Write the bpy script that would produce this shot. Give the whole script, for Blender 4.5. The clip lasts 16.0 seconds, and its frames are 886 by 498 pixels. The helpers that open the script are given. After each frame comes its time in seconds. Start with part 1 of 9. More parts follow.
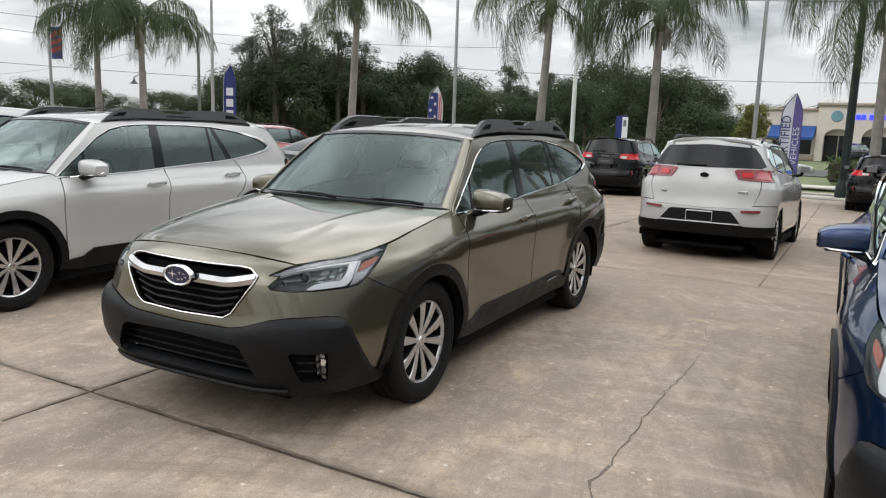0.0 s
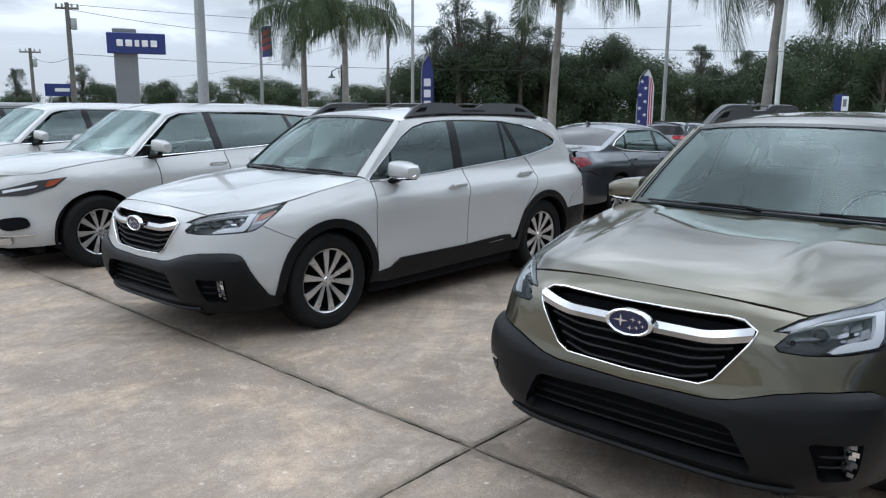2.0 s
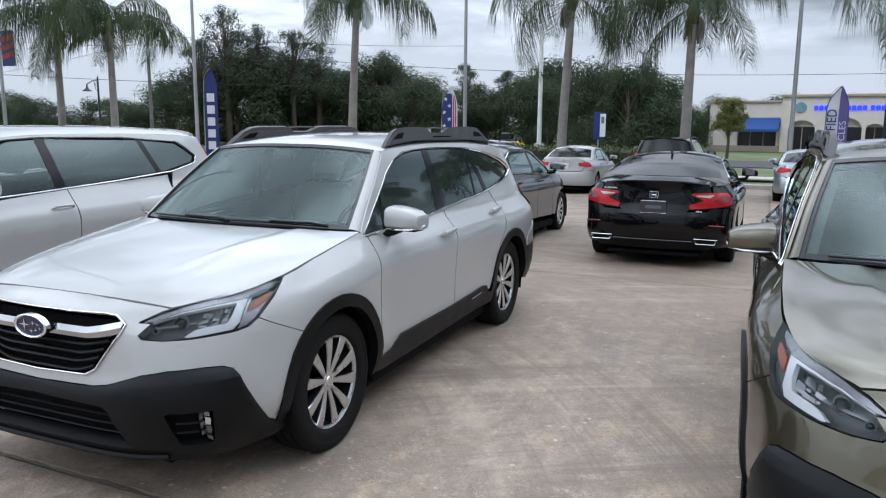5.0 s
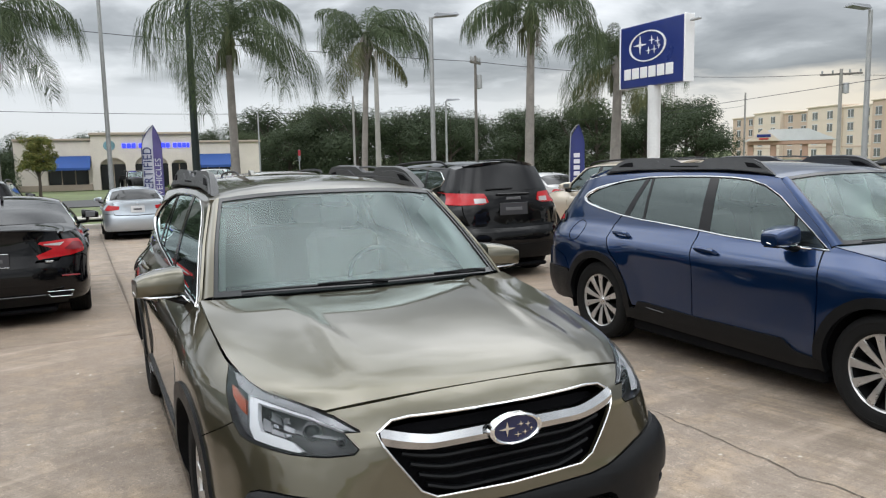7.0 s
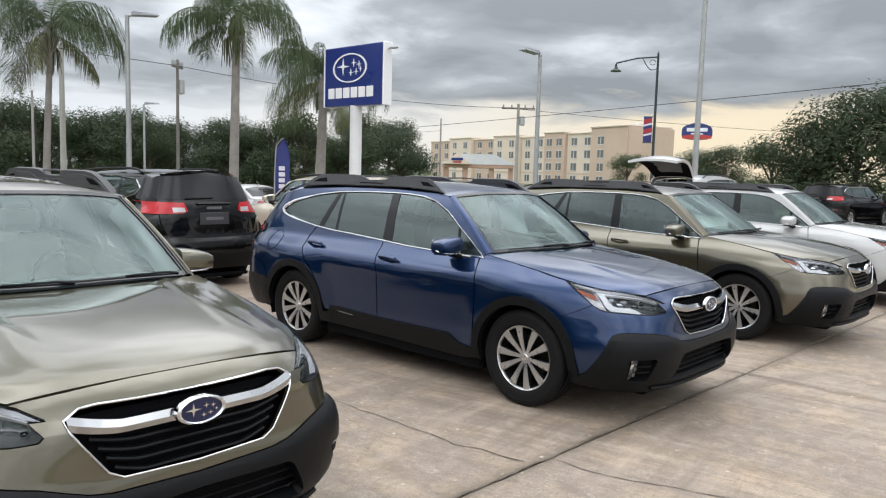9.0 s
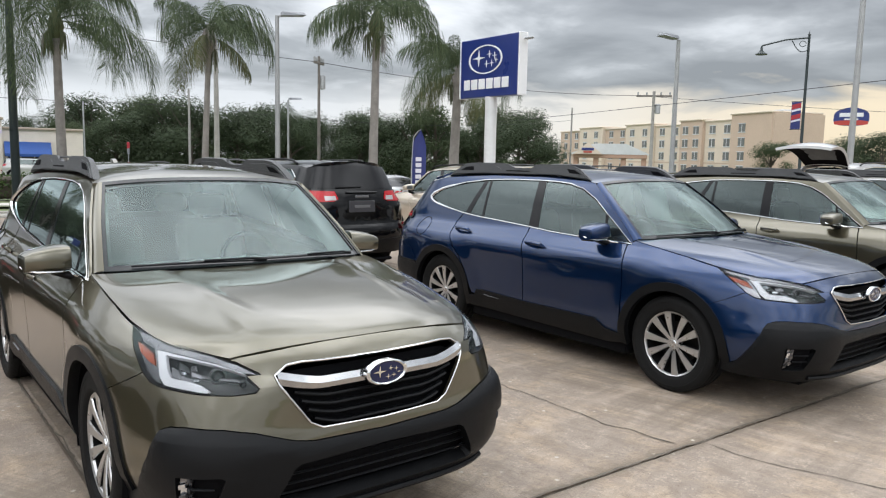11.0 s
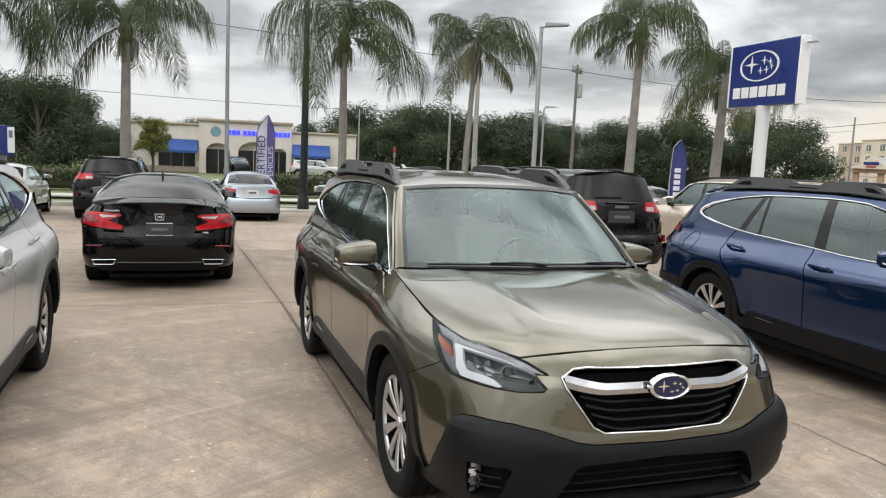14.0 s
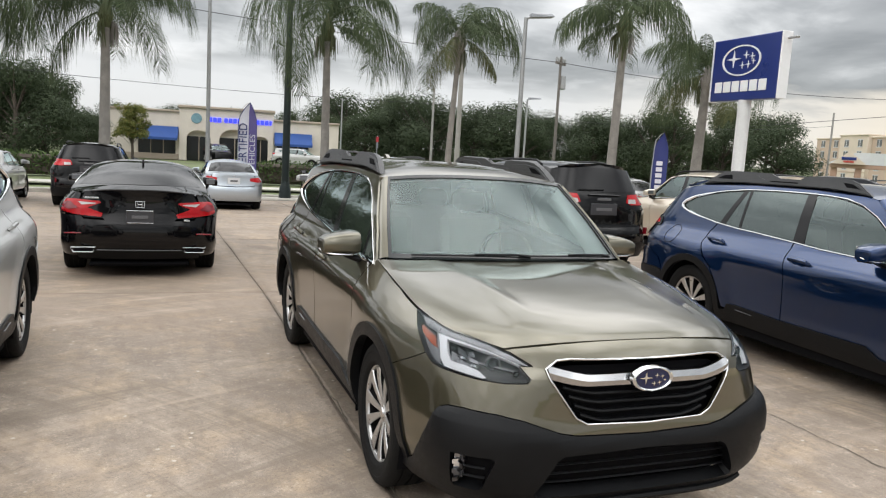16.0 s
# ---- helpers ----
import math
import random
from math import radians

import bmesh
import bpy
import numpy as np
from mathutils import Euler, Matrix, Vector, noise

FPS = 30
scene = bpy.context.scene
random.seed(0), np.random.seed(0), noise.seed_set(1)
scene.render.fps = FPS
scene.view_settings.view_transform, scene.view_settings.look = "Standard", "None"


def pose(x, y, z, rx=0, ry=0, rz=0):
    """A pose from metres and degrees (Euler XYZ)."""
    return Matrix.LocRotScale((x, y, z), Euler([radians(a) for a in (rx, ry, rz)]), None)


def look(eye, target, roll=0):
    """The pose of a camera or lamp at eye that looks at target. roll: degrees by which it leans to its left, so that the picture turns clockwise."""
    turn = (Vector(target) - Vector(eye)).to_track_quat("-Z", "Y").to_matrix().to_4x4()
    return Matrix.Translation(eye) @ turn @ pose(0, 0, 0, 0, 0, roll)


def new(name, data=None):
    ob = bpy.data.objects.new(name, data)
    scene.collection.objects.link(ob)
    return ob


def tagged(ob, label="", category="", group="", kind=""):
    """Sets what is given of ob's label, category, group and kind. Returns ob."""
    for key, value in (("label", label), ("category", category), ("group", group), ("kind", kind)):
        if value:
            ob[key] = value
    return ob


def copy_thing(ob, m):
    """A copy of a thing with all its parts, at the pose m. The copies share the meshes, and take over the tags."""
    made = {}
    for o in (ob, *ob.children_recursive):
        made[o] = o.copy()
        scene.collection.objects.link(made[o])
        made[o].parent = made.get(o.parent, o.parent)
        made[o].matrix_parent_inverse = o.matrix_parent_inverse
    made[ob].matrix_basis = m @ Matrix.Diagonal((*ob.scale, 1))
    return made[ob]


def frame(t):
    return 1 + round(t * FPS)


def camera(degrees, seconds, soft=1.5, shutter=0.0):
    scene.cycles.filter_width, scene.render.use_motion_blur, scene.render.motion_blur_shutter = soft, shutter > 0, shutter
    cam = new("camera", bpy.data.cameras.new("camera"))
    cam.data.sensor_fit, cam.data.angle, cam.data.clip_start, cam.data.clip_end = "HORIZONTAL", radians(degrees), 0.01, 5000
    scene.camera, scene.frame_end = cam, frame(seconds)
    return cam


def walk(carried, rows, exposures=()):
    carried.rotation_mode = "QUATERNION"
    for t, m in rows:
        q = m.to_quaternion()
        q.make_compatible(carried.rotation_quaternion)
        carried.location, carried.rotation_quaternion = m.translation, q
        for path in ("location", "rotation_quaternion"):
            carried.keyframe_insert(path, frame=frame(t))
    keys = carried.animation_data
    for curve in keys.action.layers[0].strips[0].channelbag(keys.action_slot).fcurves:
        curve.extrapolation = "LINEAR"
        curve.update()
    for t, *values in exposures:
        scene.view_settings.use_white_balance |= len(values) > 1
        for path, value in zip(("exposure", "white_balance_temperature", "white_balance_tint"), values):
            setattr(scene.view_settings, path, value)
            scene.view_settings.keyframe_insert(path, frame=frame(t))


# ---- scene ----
cam = camera(61.0, 16.0, soft=1.2)
PATH = [
    (0, (2.939, -3.662, 1.606), (2.006, -1.924, 1.275), 1.9),
    (0.5, (2.547, -3.664, 1.615), (1.527, -1.975, 1.285), 1.6),
    (1, (2.176, -3.643, 1.59), (1.045, -2.028, 1.254), 1.0),
    (1.5, (1.726, -3.59, 1.63), (0.448, -2.09, 1.289), -0.1),
    (2, (1.302, -3.591, 1.616), (0.007, -2.113, 1.243), 0.4),
    (2.5, (0.887, -3.568, 1.647), (-0.364, -2.056, 1.263), 0.4),
    (3, (0.508, -3.408, 1.677), (-0.779, -1.919, 1.322), 0.6),
    (3.2, (0.316, -3.459, 1.688), (-0.954, -1.954, 1.336), 1.3),
    (5.3, (-0.953, -3.269, 1.667), (-1.478, -1.366, 1.345), 0.3),
    (5.5, (-0.984, -3.317, 1.669), (-1.299, -1.367, 1.357), 0.3),
    (6, (-1.048, -3.152, 1.668), (-1.0, -1.172, 1.391), -2.8),
    (6.5, (-1.159, -3.049, 1.677), (-0.808, -1.097, 1.421), -4.9),
    (7, (-1.233, -3.076, 1.698), (-0.38, -1.284, 1.454), -1.2),
    (7.5, (-1.349, -3.091, 1.669), (-0.204, -1.47, 1.42), 3.3),
    (8, (-1.325, -3.231, 1.686), (0.003, -1.753, 1.462), 4.1),
    (8.2, (-1.282, -3.328, 1.699), (0.137, -1.935, 1.489), 3.3),
    (10.3, (-1.683, -3.529, 1.692), (-0.2, -2.202, 1.488), 1.1),
    (10.5, (-1.691, -3.535, 1.686), (-0.274, -2.139, 1.477), 1.0),
    (11, (-1.665, -3.517, 1.671), (-0.447, -1.949, 1.434), 1.2),
    (11.5, (-1.689, -3.519, 1.656), (-0.682, -1.813, 1.383), 1.0),
    (12, (-1.749, -3.494, 1.669), (-0.904, -1.704, 1.384), 0.1),
    (12.5, (-1.804, -3.477, 1.692), (-1.031, -1.649, 1.446), -0.5),
    (13, (-1.853, -3.492, 1.687), (-1.122, -1.644, 1.463), 0.8),
    (13.5, (-1.881, -3.509, 1.683), (-1.191, -1.647, 1.45), 2.0),
    (14, (-1.891, -3.519, 1.685), (-1.233, -1.646, 1.447), 2.6),
    (14.5, (-1.912, -3.527, 1.683), (-1.292, -1.643, 1.427), 2.8),
    (15, (-1.916, -3.51, 1.675), (-1.312, -1.623, 1.399), 3.5),
    (15.5, (-1.927, -3.506, 1.676), (-1.318, -1.622, 1.398), 3.9),
    (16, (-1.905, -3.513, 1.687), (-1.201, -1.659, 1.426), 3.3),
]
# stops and white balance, as the phone drifts between warm and cool
LIGHT = [(0, 0.07, 6500, 11), (1.5, -0.01, 5950, 9), (2.5, -0.1, 5600, 9), (5.5, -0.03, 5800, 11), (6, 0.07, 6150, 11), (7, 0.13, 6350, 10), (8, 0.19, 6350, 11), (10.5, 0.21, 6200, 11), (12, 0.18, 6600, 11), (16, 0.18, 6600, 11)]
walk(cam, [(t, look(eye, target, roll)) for t, eye, target, roll in PATH], LIGHT)


# ---- world, sun, exposure ----
def node(nt, kind, **kw):
    n = nt.nodes.new(kind)
    for k, v in kw.items():
        n.inputs[k.replace("_", " ")].default_value = v
    return n


def ramp(nt, fac, stops):
    r = nt.nodes.new("ShaderNodeValToRGB")
    els = r.color_ramp.elements
    while len(els) < len(stops):
        els.new(0.5)
    for el, (p, c) in zip(els, stops):
        el.position = p
        el.color = (*c, 1) if len(c) == 3 else c
    nt.links.new(fac, r.inputs[0])
    return r.outputs[0]


def mathn(nt, op, a, b=None, clamp=False):
    n = nt.nodes.new("ShaderNodeMath")
    n.operation, n.use_clamp = op, clamp
    for i, v in enumerate((a, b)):
        if v is None:
            continue
        if isinstance(v, (int, float)):
            n.inputs[i].default_value = v
        else:
            nt.links.new(v, n.inputs[i])
    return n.outputs[0]


def mixc(nt, fac, a, b, mode="MIX"):
    n = nt.nodes.new("ShaderNodeMix")
    n.data_type, n.blend_type = "RGBA", mode
    for i, v in ((0, fac), (6, a), (7, b)):
        if isinstance(v, (int, float)):
            n.inputs[i].default_value = v
        elif isinstance(v, tuple):
            n.inputs[i].default_value = (*v, 1)
        else:
            nt.links.new(v, n.inputs[i])
    return n.outputs[2]


def build_world():
    w = bpy.data.worlds.new("overcast_sky")
    scene.world = w
    w.use_nodes = True
    nt = w.node_tree
    nt.nodes.clear()
    out = nt.nodes.new("ShaderNodeOutputWorld")
    sky = nt.nodes.new("ShaderNodeTexSky")
    sky.sky_type, sky.sun_disc = "NISHITA", False
    sky.sun_elevation, sky.sun_rotation = radians(48), radians(200)
    bg = nt.nodes.new("ShaderNodeBackground")
    bg.inputs[1].default_value = 0.09
    nt.links.new(sky.outputs[0], bg.inputs[0])
    # cloud deck: direction projected on a plane high overhead
    tc = nt.nodes.new("ShaderNodeTexCoord")
    sep = nt.nodes.new("ShaderNodeSeparateXYZ")
    nt.links.new(tc.outputs["Generated"], sep.inputs[0])
    up = mathn(nt, "MAXIMUM", sep.outputs[2], 0.0)
    den = mathn(nt, "ADD", up, 0.16)
    comb = nt.nodes.new("ShaderNodeCombineXYZ")
    nt.links.new(mathn(nt, "DIVIDE", sep.outputs[0], den), comb.inputs[0])
    nt.links.new(mathn(nt, "DIVIDE", sep.outputs[1], den), comb.inputs[1])
    big = node(nt, "ShaderNodeTexNoise", Scale=0.55, Detail=4.0, Roughness=0.5)
    fine = node(nt, "ShaderNodeTexNoise", Scale=1.5, Detail=7.0, Roughness=0.52, Distortion=0.3)
    nt.links.new(comb.outputs[0], big.inputs["Vector"])
    nt.links.new(comb.outputs[0], fine.inputs["Vector"])
    # heavier cloud towards the east, thinner over the west
    east = mathn(nt, "MULTIPLY_ADD", sep.outputs[0], 0.25)
    east.node.inputs[2].default_value = 0.02
    east = mathn(nt, "MULTIPLY", east, mathn(nt, "MAXIMUM", mathn(nt, "SUBTRACT", 1.35, mathn(nt, "MULTIPLY", up, 1.9)), 0.0))
    amount = mathn(nt, "ADD", mathn(nt, "MULTIPLY", big.outputs[0], 0.75), mathn(nt, "MULTIPLY_ADD", fine.outputs[0], 0.80))
    amount.node.inputs[1].links[0].from_node.inputs[2].default_value = -0.175
    amount = mathn(nt, "ADD", amount, east)
    # the deck is more broken overhead
    broken = mathn(nt, "MULTIPLY", mathn(nt, "SUBTRACT", fine.outputs[0], 0.5), mathn(nt, "MULTIPLY", up, 2.5))
    amount = mathn(nt, "ADD", amount, broken)
    tone = ramp(nt, amount, [(0.28, (1.30, 1.31, 1.31)), (0.42, (0.98, 1.0, 1.01)), (0.58, (0.75, 0.775, 0.785)), (0.72, (0.465, 0.485, 0.495)), (0.9, (0.32, 0.335, 0.345))])
    # clear strip low over the horizon, under the deck
    wob = mathn(nt, "MULTIPLY", fine.outputs[0], 0.10)
    low = mathn(nt, "ADD", sep.outputs[2], mathn(nt, "MULTIPLY", wob, -1.0))
    band = ramp(nt, low, [(0.0, (1, 1, 1)), (0.026, (0.9, 0.9, 0.9)), (0.046, (0, 0, 0))])
    warm = ramp(nt, sep.outputs[0], [(0.45, (0.93, 0.955, 0.975)), (0.72, (1.0, 0.96, 0.88)), (0.90, (1.10, 0.93, 0.66))])
    tone = mixc(nt, band, tone, warm)
    # an overcast sky is brightest overhead
    high = mathn(nt, "MINIMUM", up, 0.64)
    lift = mathn(nt, "MULTIPLY_ADD", high, 0.66)
    lift.node.inputs[2].default_value = 0.78
    lift = mathn(nt, "ADD", lift, mathn(nt, "MULTIPLY", mathn(nt, "MULTIPLY", high, high), 2.70))
    lift = mathn(nt, "ADD", lift, ramp(nt, up, [(0.36, (0, 0, 0)), (0.56, (0.45, 0.45, 0.45))]))
    em = nt.nodes.new("ShaderNodeBackground")
    nt.links.new(tone, em.inputs[0])
    nt.links.new(lift, em.inputs[1])
    mix = nt.nodes.new("ShaderNodeMixShader")
    mix.inputs[0].default_value = 0.9
    nt.links.new(bg.outputs[0], mix.inputs[1])
    nt.links.new(em.outputs[0], mix.inputs[2])
    nt.links.new(mix.outputs[0], out.inputs[0])


build_world()
sun_data = bpy.data.lights.new("sun", "SUN")
sun_data.energy, sun_data.angle, sun_data.color = 0.55, radians(120), (1.0, 0.96, 0.9)
sun = new("sun", sun_data)
sun.matrix_world = look((0, 0, 40), (9, 12, 0))


# ---- materials ----
def material(name, colour, rough=0.5, metal=0.0, coat=0.0, var=0.0, scale=6.0, bump=0.0, bscale=60.0, spec=0.5, emit=None, estr=0.0):
    m = bpy.data.materials.new(name)
    m.use_nodes = True
    nt = m.node_tree
    b = nt.nodes["Principled BSDF"]
    b.inputs["Base Color"].default_value = (*colour, 1)
    b.inputs["Roughness"].default_value = rough
    b.inputs["Metallic"].default_value = metal
    b.inputs["Coat Weight"].default_value = coat
    b.inputs["Coat Roughness"].default_value = 0.03
    b.inputs["Specular IOR Level"].default_value = spec
    tc = nt.nodes.new("ShaderNodeTexCoord")
    if var > 0:
        n1 = node(nt, "ShaderNodeTexNoise", Scale=scale, Detail=6.0, Roughness=0.6)
        n2 = node(nt, "ShaderNodeTexNoise", Scale=scale * 11, Detail=3.0)
        nt.links.new(tc.outputs["Object"], n1.inputs["Vector"])
        nt.links.new(tc.outputs["Object"], n2.inputs["Vector"])
        s = mathn(nt, "ADD", mathn(nt, "MULTIPLY", n1.outputs[0], 0.65), mathn(nt, "MULTIPLY", n2.outputs[0], 0.35))
        lo = tuple(c * (1 - var) for c in colour)
        hi = tuple(min(1, c * (1 + var)) for c in colour)
        nt.links.new(ramp(nt, s, [(0.3, lo), (0.7, hi)]), b.inputs["Base Color"])
        r = mathn(nt, "MULTIPLY_ADD", n1.outputs[0], 0.25)
        r.node.inputs[2].default_value = max(0.02, rough - 0.12)
        nt.links.new(r, b.inputs["Roughness"])
    if bump > 0:
        nb = node(nt, "ShaderNodeTexNoise", Scale=bscale, Detail=4.0)
        nt.links.new(tc.outputs["Object"], nb.inputs["Vector"])
        bp = node(nt, "ShaderNodeBump", Strength=bump, Distance=0.01)
        nt.links.new(nb.outputs[0], bp.inputs["Height"])
        nt.links.new(bp.outputs[0], b.inputs["Normal"])
    if emit:
        b.inputs["Emission Color"].default_value = (*emit, 1)
        b.inputs["Emission Strength"].default_value = estr
    return m


def paint(name, colour, metal=0.5, rough=0.38):
    """Car paint: flaked base under a clear coat, with a thin uneven film of dust."""
    m = material(name, colour, rough, metal, coat=1.0)
    nt = m.node_tree
    b = nt.nodes["Principled BSDF"]
    tc = nt.nodes.new("ShaderNodeTexCoord")
    fl = node(nt, "ShaderNodeTexVoronoi", Scale=900.0)
    nt.links.new(tc.outputs["Object"], fl.inputs["Vector"])
    du = node(nt, "ShaderNodeTexNoise", Scale=5.0, Detail=5.0)
    nt.links.new(tc.outputs["Object"], du.inputs["Vector"])
    c1 = mixc(nt, mathn(nt, "MULTIPLY", fl.outputs[0], 0.35), colour, tuple(min(1, c * 1.5 + 0.001) for c in colour))
    c2 = mixc(nt, ramp(nt, du.outputs[0], [(0.45, (0, 0, 0)), (0.8, (0.05, 0.05, 0.05) if min(colour) > 0.02 else (0.010, 0.010, 0.010))]), c1, (0.32, 0.30, 0.27))
    nt.links.new(c2, b.inputs["Base Color"])
    b.inputs["Coat Roughness"].default_value = 0.03
    b.inputs["Specular Tint"].default_value = (0.55, 0.55, 0.55, 1)
    b.inputs["Coat IOR"].default_value = 1.68 if max(colour) > 0.02 and colour[2] < 3 * colour[0] else (1.55 if max(colour) > 0.02 else 1.39)
    b.inputs["Specular IOR Level"].default_value = 0.2 if max(colour) > 0.02 else 0.0
    return m


def glass(name, tint, gloss=1.0, veil=0.06, base=0.02):
    """Thin pane: tinted see-through with a mirror sheen that grows towards grazing views, and a pale diffuse veil that
    stands in for milky sky reflection.
    """
    m = bpy.data.materials.new(name)
    m.use_nodes = True
    nt = m.node_tree
    nt.nodes.clear()
    out = nt.nodes.new("ShaderNodeOutputMaterial")
    tr = nt.nodes.new("ShaderNodeBsdfTransparent")
    tr.inputs[0].default_value = (*tint, 1)
    gl = nt.nodes.new("ShaderNodeBsdfGlossy")
    gl.inputs[0].default_value = (0.82, 0.97, 0.96, 1)
    gl.inputs[1].default_value = 0.015
    fr = node(nt, "ShaderNodeFresnel", IOR=1.52)
    f = mathn(nt, "MULTIPLY_ADD", fr.outputs[0], 1.5 * gloss, True)
    f.node.inputs[2].default_value = base
    # pale teal mixed into the pane imitates the sky's milky reflection
    df = nt.nodes.new("ShaderNodeBsdfDiffuse")
    df.inputs[0].default_value = (0.46, 0.52, 0.50, 1)
    tc = nt.nodes.new("ShaderNodeTexCoord")
    dn = node(nt, "ShaderNodeTexNoise", Scale=1.6, Detail=1.5)
    nt.links.new(tc.outputs["Object"], dn.inputs["Vector"])
    milky = nt.nodes.new("ShaderNodeMixShader")
    nt.links.new(mathn(nt, "MULTIPLY", dn.outputs[0], veil), milky.inputs[0])
    nt.links.new(tr.outputs[0], milky.inputs[1])
    nt.links.new(df.outputs[0], milky.inputs[2])
    mx = nt.nodes.new("ShaderNodeMixShader")
    nt.links.new(f, mx.inputs[0])
    nt.links.new(milky.outputs[0], mx.inputs[1])
    nt.links.new(gl.outputs[0], mx.inputs[2])
    nt.links.new(mx.outputs[0], out.inputs[0])
    return m


M = {}
M["green"] = paint("paint_olive", (0.102, 0.092, 0.060), 0.8, 0.28)
M["olive"] = paint("paint_sage", (0.099, 0.088, 0.056), 0.8, 0.28)
M["white"] = paint("paint_white", (0.375, 0.375, 0.367), 0.0, 0.35)
M["blue"] = paint("paint_blue", (0.0045, 0.024, 0.084), 0.8, 0.28)
M["black"] = paint("paint_black", (0.0025, 0.0025, 0.003), 0.0, 0.3)
M["slate"] = paint("paint_slate", (0.075, 0.083, 0.096), 0.85, 0.38)
M["silver"] = paint("paint_silver", (0.46, 0.51, 0.56), 0.8, 0.38)
M["beige"] = paint("paint_beige", (0.52, 0.45, 0.36), 0.5, 0.36)
M["red"] = paint("paint_red", (0.22, 0.010, 0.010), 0.3, 0.34)
M["plastic"] = material("black_plastic", (0.0050, 0.0054, 0.0062), 0.42, spec=0.18, var=0.25, scale=9, bump=0.15, bscale=500)
M["railplastic"] = material("rail_plastic", (0.050, 0.051, 0.053), 0.45, spec=0.45, var=0.2, scale=9, bump=0.15, bscale=500)
M["dark"] = material("dark_void", (0.004, 0.004, 0.005), 0.8, var=0.2, spec=0.1)
M["gloss"] = material("gloss_black", (0.004, 0.004, 0.005), 0.08, var=0.1, spec=0.32)
M["frit"] = material("screen_border", (0.028, 0.030, 0.032), 0.12, var=0.1, spec=0.45)
M["chrome"] = material("chrome", (0.78, 0.79, 0.80), 0.08, 1.0)
M["satin"] = material("satin_silver", (0.62, 0.63, 0.64), 0.24, 1.0, var=0.06, scale=20)
M["rubber"] = material("tyre_rubber", (0.007, 0.007, 0.007), 0.75, spec=0.2, var=0.4, scale=14, bump=0.3, bscale=120)
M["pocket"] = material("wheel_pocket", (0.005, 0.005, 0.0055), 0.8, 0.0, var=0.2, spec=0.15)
M["disc"] = material("brake_disc", (0.055, 0.053, 0.05), 0.45, 1.0, var=0.2, scale=30)
M["wsglass"] = glass("windscreen_glass", (0.78, 0.93, 0.90), 0.66, 0.09)
M["sideglass"] = glass("side_glass", (0.42, 0.50, 0.47), 1.1)
M["privacy"] = glass("privacy_glass", (0.04, 0.045, 0.045), 1.0)
M["lens"] = glass("lamp_lens", (0.95, 0.95, 0.96), 0.32, 0.0, 0.0)
M["lampdark"] = material("lamp_bezel", (0.018, 0.018, 0.020), 0.45, 0.0)
M["smoke"] = material("lamp_smoke", (0.24, 0.24, 0.25), 0.30, 1.0)
M["lampsilver"] = material("lamp_silver", (0.24, 0.24, 0.25), 0.24, 0.85, var=0.06, scale=30)
M["lampgrey"] = material("lamp_grey", (0.10, 0.10, 0.105), 0.35, 0.4, var=0.2, scale=30)
M["alloy"] = material("machined_alloy", (0.54, 0.535, 0.53), 0.30, 0.85, var=0.10, scale=25)
M["wingbar"] = material("brushed_wing_bar", (0.50, 0.505, 0.515), 0.16, 1.0, var=0.05, scale=20)
M["gatepane"] = material("gate_pane", (0.15, 0.16, 0.165), 0.12, var=0.15)
M["emblem"] = material("teal_emblem", (0.16, 0.30, 0.36), 0.5, var=0.3, scale=4)
M["reflector"] = material("lamp_reflector", (0.75, 0.77, 0.80), 0.12, 1.0)
M["led"] = material("led_bar", (0.60, 0.61, 0.63), 0.25)
M["amber"] = material("amber_lens", (0.26, 0.045, 0.010), 0.2, coat=0.3)
M["tail"] = material("tail_lamp_red", (0.40, 0.006, 0.010), 0.16, spec=0.3, coat=0.3, var=0.2, scale=12)
M["taildeep"] = material("tail_lamp_deep_red", (0.17, 0.006, 0.012), 0.14, spec=0.4, coat=0.5, var=0.2, scale=12)
M["tailpink"] = material("tail_lamp_inner", (0.36, 0.06, 0.07), 0.2, coat=0.5, var=0.2, scale=20)
M["tailw"] = material("tail_lamp_clear", (0.42, 0.40, 0.40), 0.14, coat=1.0)
M["seat"] = material("seat_fabric", (0.52, 0.51, 0.48), 0.8, var=0.15, scale=20, bump=0.2)
M["dash"] = material("dashboard", (0.035, 0.035, 0.037), 0.6, var=0.2)
M["badge"] = material("badge_blue", (0.006, 0.010, 0.05), 0.2, coat=0.3)
M["plate"] = material("plate_white", (0.62, 0.63, 0.64), 0.4, var=0.08)
M["platedark"] = material("plate_dark", (0.04, 0.04, 0.045), 0.35)
M["signgrey_dim"] = material("plate_grey", (0.12, 0.12, 0.125), 0.4, var=0.1)


